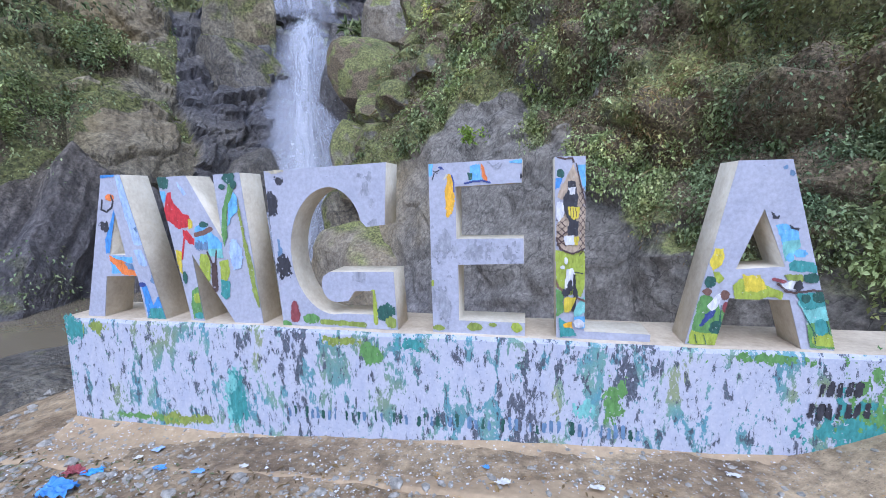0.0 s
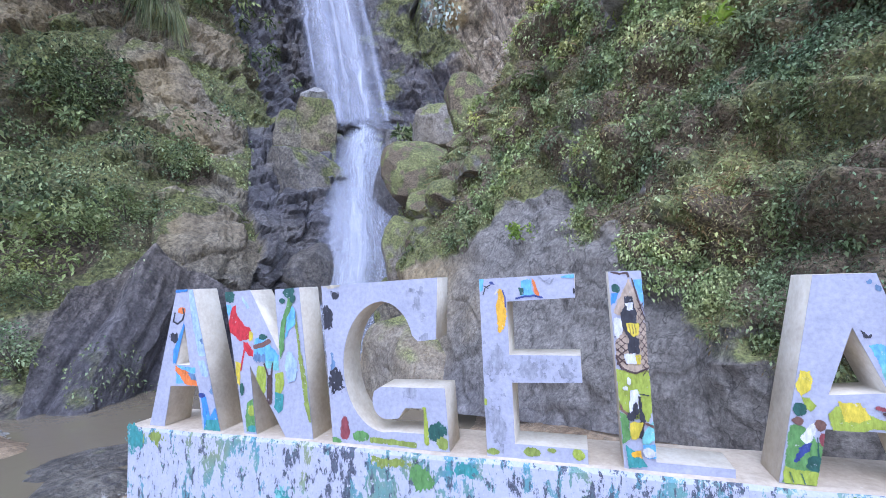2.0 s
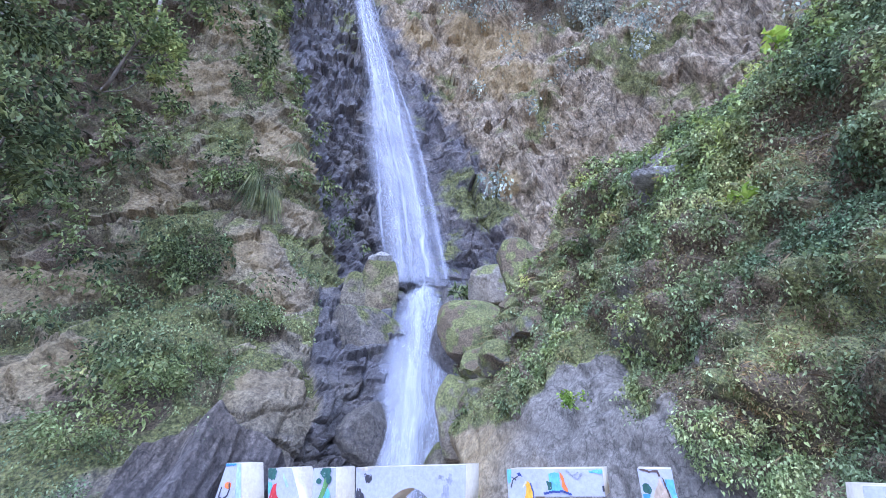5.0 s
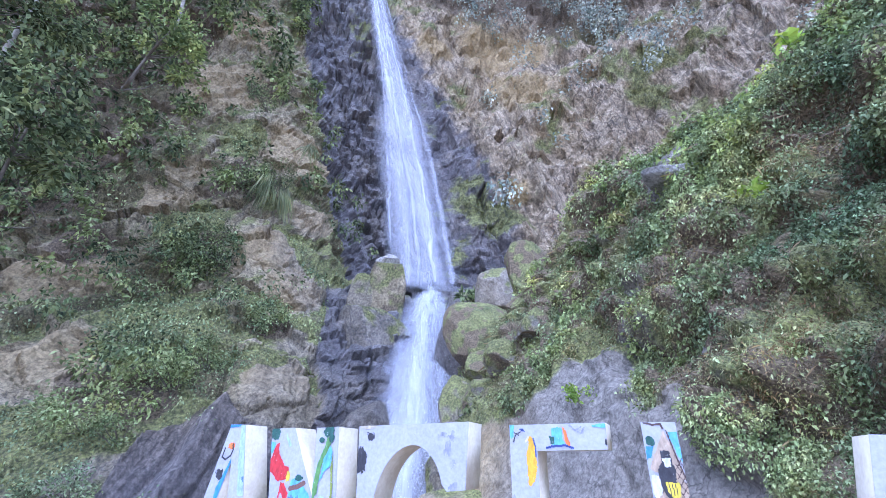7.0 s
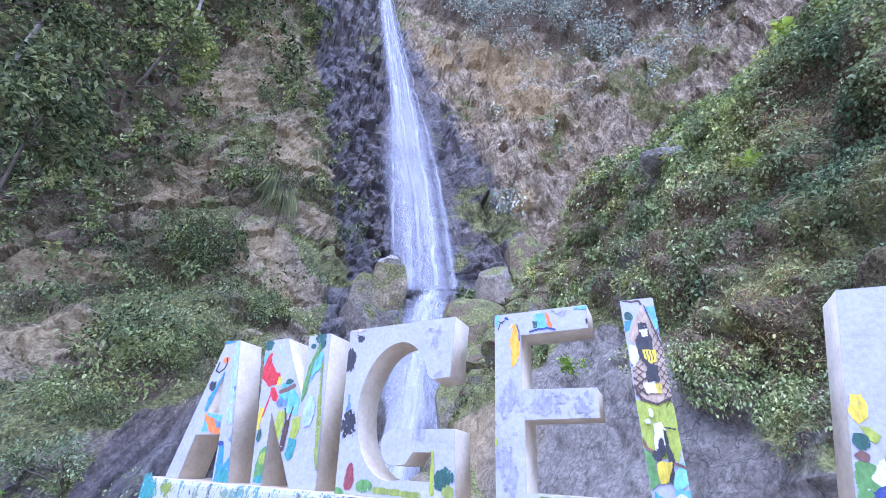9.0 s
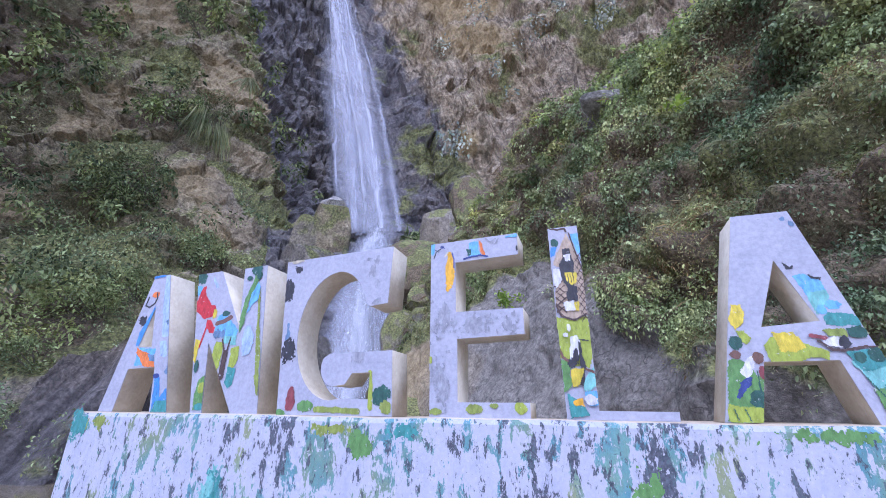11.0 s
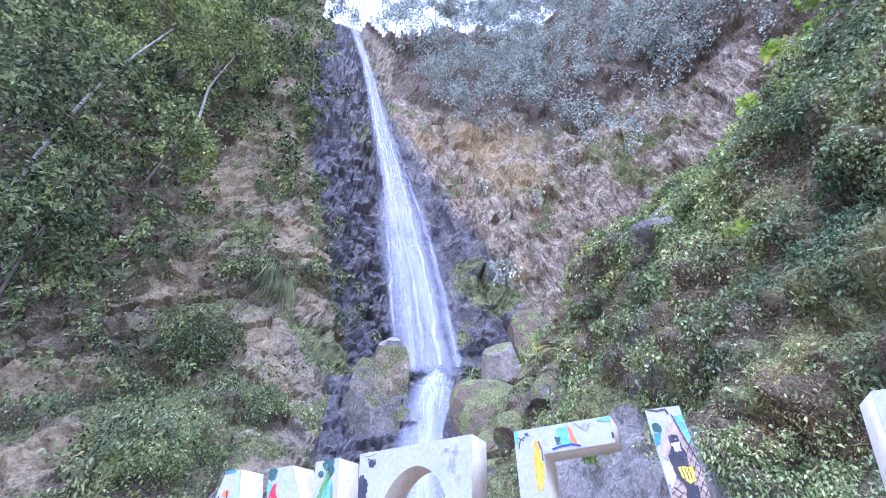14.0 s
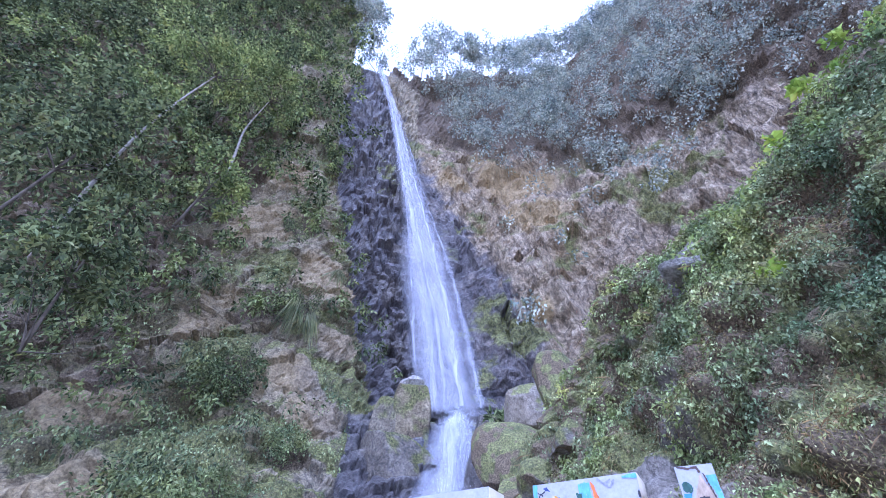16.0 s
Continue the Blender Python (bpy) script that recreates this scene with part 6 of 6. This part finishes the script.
def tree(label, trunk_line, r0, crowns, leaf_size, trunk_mat, leaf_mat, seed, density=300, name="tree", forward=1.0):
    """A trunk along a line, limbs out to the tufts of its crowns, and leaves."""
    r = np.random.default_rng(seed)
    base = tagged(new(name, None), label, "tree")
    if forward < 1:
        trunk_line = [trunk_line[0]] + [tuple(HUB + forward * (np.array(q) - HUB)) for q in trunk_line]
        crowns = [(*(HUB + forward * (np.array(c[:3]) - HUB)), c[3] * forward) for c in crowns]
    tubes, limbs, at, out = [tube(trunk_line, r0, r0 * 0.35)], [], [], []
    line = np.array(trunk_line, float)
    for c in crowns:
        a, o, tufts = crown_points(r, c[:3], c[3], int(density * c[3] ** 2))
        at.append(a)
        out.append(o)
        for t in tufts[:5]:
            below = np.abs(line[:, 2] - (t[2] - c[3])) + 0.4 * np.linalg.norm(line - t, axis=1)
            root = line[int(np.argmin(below))]
            bend = r.normal(size=3) * 0.16 * np.linalg.norm(t - root)
            limbs.append(tube([root, root * 0.65 + t * 0.35 + bend, root * 0.3 + t * 0.7 - bend * 0.5, t], r0 * 0.3, r0 * 0.06, 5))
    v, f = join_tubes(tubes)
    attach("trunk", quads_mesh("trunk", v, f, trunk_mat), None, base)
    for v, f in limbs:
        attach("limb", quads_mesh("limb", v, f, bark_dark), None, base)
    at, out = np.concatenate(at), np.concatenate(out)
    attach("crown", foliage_mesh("crown", at, out, np.full(len(at), leaf_size), leaf_mat, narrow=0.5), None, base)
    return base


tree("leaning pale-trunked tree growing from the rock wall", [(-24.8, 1.3, 14.0), (-25.2, 1.2, 19.5), (-25.4, 1.3, 25.0), (-25.6, 1.9, 30.5), (-25.7, 2.8, 36.0)], 0.13, [(-25.6, 3.2, 37.5, 3.2), (-25.5, 6.0, 42.5, 3.0), (-26.0, -0.3, 38.5, 2.6), (-24.6, 0.9, 28.0, 1.8)], 0.26, bark, leaf_tree, 11, forward=0.82)
tree("slim white-barked tree on the upper rock wall", [(-25.6, 7.6, 27.5), (-25.7, 7.3, 31.0), (-25.9, 7.0, 33.8), (-25.7, 7.6, 39.4)], 0.13, [(-25.6, 6.8, 41.5, 2.6), (-25.4, 8.6, 39.5, 2.0), (-26.0, 5.2, 42.0, 2.0)], 0.24, bark, leaf_tree, 12, forward=0.82)
tree("bushy green tree hanging over the rock wall", [(-23.6, 5.6, 19.5), (-23.2, 5.8, 22.0), (-22.8, 6.2, 24.5)], 0.12, [(-22.7, 6.0, 24.4, 2.2), (-22.2, 7.2, 22.6, 1.5)], 0.26, bark_dark, leaf_tree, 13, forward=0.82)
tree("dense dark tree rooted low on the rock wall", [(-21.8, 2.6, 9.0), (-21.6, 2.4, 12.0), (-21.2, 2.4, 15.5)], 0.09, [(-21.3, 2.4, 15.0, 2.6), (-21.0, 3.8, 13.0, 1.8), (-21.6, 1.0, 12.6, 2.2)], 0.26, bark_dark, leaf_broad, 14, forward=0.82)
tree("dark spreading tree with bare lower twigs", [(-23.5, -1.2, 13.0), (-23.4, -0.6, 18.0), (-23.4, 0.0, 23.0)], 0.1, [(-23.2, -0.6, 23.0, 3.0), (-23.0, -2.0, 19.0, 2.6), (-23.2, 1.4, 20.5, 2.0)], 0.26, bark_dark, leaf_broad, 15, forward=0.82)
tree("tall tree overhanging the cliff's top, leaf colour paled as haze", [(-30.5, 15.5, 72.0), (-29.5, 15.8, 78.0), (-28.5, 16.2, 84.0)], 0.3, [(-28.0, 16.2, 84.0, 3.4), (-28.0, 17.0, 78.0, 2.8), (-29.5, 15.4, 90.0, 4.0)], 0.4, bark_dark, leaf_hazed, 16, 160)

r_sky = np.random.default_rng(77)
for k in range(24):
    x = -24.5 + 2.0 * k + r_sky.uniform(-0.8, 0.8)
    z = float(np.interp(x, SKYLINE_X, SKYLINE_Z)) - 1.0
    y = -float(back_walls(np.array([[x, 0.0, z]]))[0][0])
    rad = r_sky.uniform(2.0, 4.2)
    tall = max(2.5, float(np.interp(x, TREETOP_X, TREETOP_Z)) + r_sky.uniform(-2.5, 1.0) - rad - z)
    foot, head = (x, y + 0.5, z - 1), (x + r_sky.uniform(-0.8, 0.8), y + 0.5, z + tall)
    tree("slender tree on the ravine's skyline, leaf colour paled as haze", [foot, (x, y + 0.4, z + tall * 0.5), head], 0.16, [(head[0], head[1], head[2] - 0.5, rad), (head[0] + r_sky.uniform(-2, 2), head[1], head[2] - rad * 1.2, rad * 0.8)], 0.42, bark, leaf_hazed, 500 + k, 110)


def shrub(label, at, radius, count, leaf_size, leaf_mat, seed, narrow=0.55, name="shrub", droop=0.3, stem_mat=None, spread=0.9):
    """Stems from one root and leaves about them."""
    r = np.random.default_rng(seed)
    if name == "shrub" and leaf_mat is not leaf_bright:
        count, leaf_size = int(1.6 * count), 0.68 * leaf_size
    base = tagged(new(name, None), label, "plant", "plants on the rock")
    a, o, tufts = crown_points(r, at, radius, count)
    root = np.array(at) + np.array((0.1, 0.5, -0.6)) * radius
    stalks = [tube([root, (root + t) / 2 + r.normal(size=3) * 0.1 * radius, t], 0.02 * radius + 0.004, 0.004, 5) for t in tufts[:9]]
    for v, f in stalks:
        attach("stem", quads_mesh("stem", v, f, stem_mat or bark_dark), None, base)
    attach("leaves", foliage_mesh("leaves", a, o, np.full(count, leaf_size), leaf_mat, narrow=narrow, droop=droop, spread=spread), None, base)


shrub("bright green leafy bush on the grey rock", (-0.3, 5.0, 2.5), 0.32, 420, 0.07, leaf_bright, 21)
shrub("pale green bush of small leaves by the rock's edge", (1.38, 2.95, 1.75), 0.24, 320, 0.06, leaf_creeper, 22)
shrub("green clump of serrated leaves hanging on the slope", (2.05, 2.2, 1.45), 0.25, 300, 0.055, leaf_creeper, 23)
shrub("green clump of serrated leaves on the slope", (1.75, 2.55, 1.95), 0.2, 220, 0.055, leaf_creeper, 24)
shrub("tall-stemmed shrub with bright yellow-green leaves", (5.55, 4.74, 9.7), 0.6, 260, 0.17, leaf_bright, 25, 0.75)
shrub("bright yellow-green large-leaved plant on the crest", (4.25, 5.3, 8.9), 0.3, 70, 0.2, leaf_bright, 26, 0.8)
shrub("small yellow-green plant standing out of the slope", (2.75, 3.95, 5.25), 0.32, 60, 0.2, leaf_bright, 27, 0.6)
shrub("bright leafy plants at the crest of the slope", (6.3, 4.6, 10.4), 0.6, 240, 0.16, leaf_bright, 37, 0.7)
shrub("bushes at the head of the waterfall, leaf colour paled as haze", (-27.6, 19.6, 71.5), 2.2, 420, 0.5, leaf_hazed, 38, 0.55)
shrub("broad-leaved green bush on a rock ledge", (-13.4, 10.1, 6.6), 1.0, 780, 0.17, leaf_creeper, 28, 0.45)
shrub("bright broad-leaved plants at the foot of the wall", (-12.6, 3.9, 2.3), 1.1, 900, 0.16, leaf_clump, 51, 0.55)
shrub("bushy plants growing beside the slab", (-10.9, 3.1, 0.5), 0.8, 800, 0.12, leaf_creeper, 52, 0.55)
shrub("leafy plants trailing over the slab", (-11.7, 4.2, 1.8), 0.6, 450, 0.12, leaf_clump, 53, 0.55)
shrub("low bright green grass by the pool's bank", (-11.4, 2.5, -0.2), 0.5, 500, 0.1, leaf_bright, 54, 0.3)
shrub("large dark green leafy bush low on the wall", (-12.7, 5.6, 3.5), 1.2, 1300, 0.16, leaf_clump, 55, 0.5)
shrub("leafy bush beside the larger bush on the wall", (-12.8, 6.7, 4.3), 0.9, 800, 0.15, leaf_clump, 56, 0.5)
shrub("dark leafy bush above the bare pink rock", (-14.6, 5.4, 4.5), 0.9, 700, 0.16, leaf_broad, 57, 0.5)
shrub("green leafy bush on the wall's grey face", (-13.6, 10.0, 6.8), 0.9, 800, 0.17, leaf_clump, 58, 0.5)
shrub("dark bush of broad leaves on the wall", (-17.6, 8.8, 9.4), 1.3, 1100, 0.19, leaf_broad, 59, 0.5)
shrub("dark hanging bush under the ledge", (-18.8, 10.8, 15.0), 1.5, 1200, 0.22, leaf_broad, 60, 0.5)
shrub("dense broad-leaved plants above the pool", (-15.2, 6.4, 4.0), 1.5, 1260, 0.18, leaf_creeper, 29, 0.45)
shrub("dark green bush hanging from the rock wall", (-17.3, 8.9, 10.3), 1.3, 1140, 0.15, leaf_broad, 30, 0.45)
shrub("green bush growing under a ledge", (-13.0, 8.0, 4.2), 0.9, 780, 0.13, leaf_creeper, 31, 0.45)
shrub("dark bush above the hanging grass", (-17.6, 12.0, 16.2), 1.3, 1200, 0.14, leaf_broad, 32, 0.45)
shrub("leafy bush on the rock wall near the corner", (-18.8, 10.6, 21.3), 1.1, 960, 0.14, leaf_broad, 33, 0.45)
shrub("tuft of long pale grass hanging from a ledge", (-17.1, 11.5, 14.9), 0.9, 260, 1.7, grass_blade, 34, 0.03, "grass_tuft", 3.4, None, 0.3)
shrub("hanging pale grass on the rock wall", (-15.6, 12.3, 18.0), 0.35, 70, 1.0, grass_blade, 35, 0.035, "grass_tuft", 2.0, None, 0.35)
shrub("dark green fern tuft beside the cascade", (-6.2, 14.6, 8.2), 0.45, 120, 0.4, leaf_broad, 36, 0.3, "fern")

# ---- the ground by the sign ----
def mortar_skirt():
    xs = np.linspace(-3.25, 3.3, 260)
    u = np.linspace(0, 1, 34)
    X, U = (g.ravel() for g in np.meshgrid(xs, u, indexing="ij"))
    q = np.column_stack([X, U, np.zeros(len(X))])
    width = 0.6 + 0.07 * fbm(np.column_stack([X * 2.2, X * 0, X * 0]), 611, 4) + 0.05 * np.sin(X * 1.3)
    Y = -0.02 - U * width
    end = smooth(-3.25, -2.95, X)
    Z = skirt_line(X) * (1 - U) + (ground_height(X, Y) + 0.03) * U - 0.09 * np.sin(np.pi * U) * (1 - U) + fbm(q * 5, 613, 4) * 0.012 - 0.09 * smooth(0.9, 1.0, U) - 0.35 * (1 - end)
    n, m = len(xs), len(u)
    i = (np.arange(n - 1)[:, None] * m + np.arange(m - 1)[None]).ravel()
    me = quads_mesh("mortar_skirt", np.column_stack([X, Y, Z]), np.stack([i, i + 1, i + m + 1, i + m], 1), mortar)
    tagged(new("mortar_skirt", me), "sloping sandy mortar apron along the plinth's foot", "pavement", kind="structure")


mortar_skirt()
stone_grey = plain_material("pebble_stone", (0.18, 0.17, 0.15), (0.46, 0.43, 0.38), 30.0, 0.85)


def pebbles(n, xr, yr, sizes, label, seed, lift=0.0):
    r = np.random.default_rng(seed)
    bm = bmesh.new()
    bmesh.ops.create_icosphere(bm, subdivisions=1, radius=1)
    unit_v = np.array([v.co for v in bm.verts])
    unit_f = np.array([[v.index for v in f.verts] for f in bm.faces])
    bm.free()
    x, y = r.uniform(*xr, n), r.uniform(*yr, n)
    s = sizes[0] * (sizes[1] / sizes[0]) ** (r.uniform(0, 1, n) ** 2.2)
    z = footing(x, y) + lift
    dims = np.stack([s, s * r.uniform(0.6, 1.0, n), s * r.uniform(0.3, 0.6, n)], 1)
    a = r.uniform(0, 6.28, n)
    v = unit_v[None] * (1 + 0.25 * r.normal(size=(n, len(unit_v), 1)) * 0.6) * dims[:, None]
    c, sn = np.cos(a)[:, None], np.sin(a)[:, None]
    v = np.stack([v[..., 0] * c - v[..., 1] * sn, v[..., 0] * sn + v[..., 1] * c, v[..., 2]], 2) + np.stack([x, y, z], 1)[:, None]
    f = (unit_f[None] + (np.arange(n) * len(unit_v))[:, None, None]).reshape(-1, 3)
    tagged(new("pebbles", quads_mesh("pebbles", v.reshape(-1, 3), f, stone_grey, False)), label, "pebbles", kind="stuff")


pebbles(5200, (-5.0, 3.2), (-2.0, 0.3), (0.005, 0.028), "small grey and brown pebbles on the sandy ground", 5, 0.0)
pebbles(500, (-5.5, -2.6), (-1.6, 1.0), (0.012, 0.06), "grey stones on the bank beside the sign", 6, 0.0)


def scrap(name, label, x, y, size, colour, seed, crumple=0.25):
    """A crumpled bit of litter lying on the ground."""
    m, nt, b = material(name + "_plastic", 0.45)
    col = ramp(nt, noise_tex(nt, coords(nt), 20.0, 4), (0.3, tuple(c * 0.7 for c in colour)), (0.7, colour))
    nt.links.new(col, b.inputs["Base Color"])
    n = 18
    g = np.linspace(-0.5, 0.5, n)
    X, Y = (k.ravel() for k in np.meshgrid(g, g, indexing="ij"))
    q = np.column_stack([X * 3 + seed, Y * 3, np.full(n * n, seed * 1.7)])
    r = np.hypot(X, Y)
    shrink = 1 + 0.35 * fbm(q * 1.5, 701, 3)
    z = np.abs(fbm(q * 1.7, 703, 4)) * crumple * size * 1.6 + 0.004
    px, py = x + X * size * shrink * 1.5, y + Y * size * shrink
    v = np.column_stack([px, py, footing(px, py) + z + 0.006])
    i = (np.arange(n - 1)[:, None] * n + np.arange(n - 1)[None]).ravel()
    f = np.stack([i, i + n, i + n + 1, i + 1], 1)
    torn = r + 0.35 * fbm(q * 1.1 + 4.0, 705, 3)
    f = f[torn[f].mean(1) < 0.42]
    me = quads_mesh(name, v, f, m, False)
    tagged(new(name, me), label, "litter", "litter on the ground")


scrap("plastic_scrap", "crumpled blue plastic scrap on the gravel", -2.22, -0.8, 0.24, (0.1, 0.3, 0.75), 1)
scrap("plastic_scrap", "small bright blue plastic scrap", -2.16, -0.6, 0.1, (0.08, 0.35, 0.85), 2)
scrap("cloth_scrap", "torn dark red cloth scrap on the gravel", -2.3, -0.6, 0.13, (0.3, 0.06, 0.07), 3)
scrap("plastic_scrap", "little blue wrapper lying on the mortar", -1.72, -0.52, 0.07, (0.12, 0.35, 0.8), 4)
scrap("plastic_scrap", "little pale blue wrapper on the ground", -1.42, -0.53, 0.08, (0.2, 0.42, 0.85), 5)
scrap("plastic_scrap", "pale blue flake of plastic by the plinth", -1.95, -0.3, 0.07, (0.4, 0.55, 0.9), 6)
scrap("paper_scrap", "crumpled white paper scrap", 0.5, -0.5, 0.07, (0.75, 0.74, 0.72), 7)
scrap("paper_scrap", "small white paper scrap on the sand", 1.0, -0.48, 0.06, (0.75, 0.74, 0.72), 8)
scrap("paper_scrap", "white paper flake on the mortar", -1.15, -0.45, 0.05, (0.75, 0.74, 0.72), 9)
scrap("paper_scrap", "pale paper flake beside the stones", -2.0, -0.42, 0.05, (0.72, 0.7, 0.66), 10)
scrap("plastic_scrap", "tiny blue scrap on the sand", 0.38, -0.33, 0.04, (0.12, 0.35, 0.8), 11)
scrap("paper_scrap", "whitish scrap by the slope's foot", 1.75, -0.25, 0.06, (0.7, 0.7, 0.7), 12)

# ---- paint and faded writing on the plinth ----
plinth_thing = bpy.data.objects["sign_plinth"]


def plinth_film(film, level, rag=1.3):
    before = set(bpy.data.objects)
    paint_film(plinth_thing, None, film, level, 0.006, rag * 1.25, False)
    for ob in set(bpy.data.objects) - before:
        ob.location.y = -0.0475
        tagged(ob, kind="stuff")


for level, film in enumerate([
    blob("teal", -2.88, 0.55, 0.08, 0.1), blob("olive", -2.66, 0.58, 0.09, 0.04), blob("olive", -2.0, -0.12, 0.24, 0.035), blob("green", -2.3, -0.13, 0.2, 0.02),
    blob("teal_pale", -1.5, 0.1, 0.05, 0.27), blob("teal", -1.47, 0.06, 0.06, 0.16), blob("green", -0.42, 0.5, 0.07, 0.08, -30), blob("olive", -0.62, 0.57, 0.1, 0.025),
]):
    plinth_film(film, level)
for level, film in enumerate([
    blob("teal", -0.15, 0.55, 0.1, 0.04), blob("green", 1.15, 0.3, 0.05, 0.12), blob("teal_pale", 0.98, 0.2, 0.05, 0.05),
    blob("green", 1.95, 0.59, 0.2, 0.025), blob("teal", 2.5, 0.2, 0.28, 0.14), blob("green", 2.75, 0.4, 0.28, 0.22), blob("olive", 2.95, 0.5, 0.2, 0.18),
]):
    plinth_film(film, level)
x, r_bar = -1.05, np.random.default_rng(19)
for word in (2, 6, 4, 2, 3, 4, 2, 4, 3, 5, 3, 6):
    for n in range(word):
        low = 0.012 + 0.022 * (x + 1) + r_bar.uniform(-0.006, 0.006)
        tall = r_bar.choice((0.03, 0.03, 0.05))
        colour = "steel" if r_bar.uniform() < 0.5 else "dark_green"
        plinth_film(stroke(colour, 0.02, (x, low - 0.02), (x + r_bar.uniform(-0.004, 0.004), low + tall)), 18, 1.1)
        x += 0.043
    x += 0.045
for left, right, base_z in ((2.24, 2.46, 0.4), (2.2, 2.5, 0.27)):
    for bar_x in np.arange(left, right, 0.045):
        low = base_z + 0.09 * (bar_x - left)
        plinth_film(stroke("black", 0.028, (bar_x, low), (bar_x + 0.008, low + 0.06)), 20, 1.2)



# ---- litter of flakes and twigs ----
def ground_litter(name, n, xr, yr, size, mat, label, category, seed, narrow):
    r = np.random.default_rng(seed)
    x, y = r.uniform(*xr, n), r.uniform(*yr, n)
    thick = fbm(np.column_stack([x * 1.7, y * 1.7, x * 0]), seed, 3)
    k = thick + r.uniform(-0.4, 0.4, n) > 0.0
    x, y = x[k], y[k]
    z = footing(x, y) + 0.008
    at = np.column_stack([x, y, z])
    out = np.column_stack([r.normal(size=len(x)), r.normal(size=len(x)), np.full(len(x), 0.15)])
    leaf_stuff(name, at, out, size * r.uniform(0.4, 1.6, len(x)), mat, label, category, narrow=narrow, droop=0.0, spread=0.1)


flake_white = plain_material("paint_flake", (0.55, 0.55, 0.58), (0.72, 0.72, 0.74), 20.0, 0.7)
ground_litter("paint_flakes", 2600, (-3.0, 3.2), (-0.75, -0.06), 0.013, flake_white, "tiny fallen white paint flakes on the sandy mortar", "flakes", 41, 0.7)
ground_litter("leaf_litter", 2400, (-4.2, 3.2), (-1.9, -0.4), 0.035, leaf_dry, "dry brown leaf scraps and twigs on the ground", "leaf litter", 42, 0.35)
ground_litter("leaf_litter", 900, (-4.2, -1.2), (-1.6, -0.45), 0.03, grass_blade, "pale straw and bark scraps on the gravel", "leaf litter", 43, 0.3)
pebbles(1600, (-12.5, -7.0), (0.6, 3.2), (0.02, 0.1), "dark wet gravel and stones on the pool's bank", 9, 0.0)
pebbles(700, (-3.4, 0.4), (-1.5, -0.5), (0.012, 0.05), "angular pale stones at the mortar's foot", 8, 0.004)
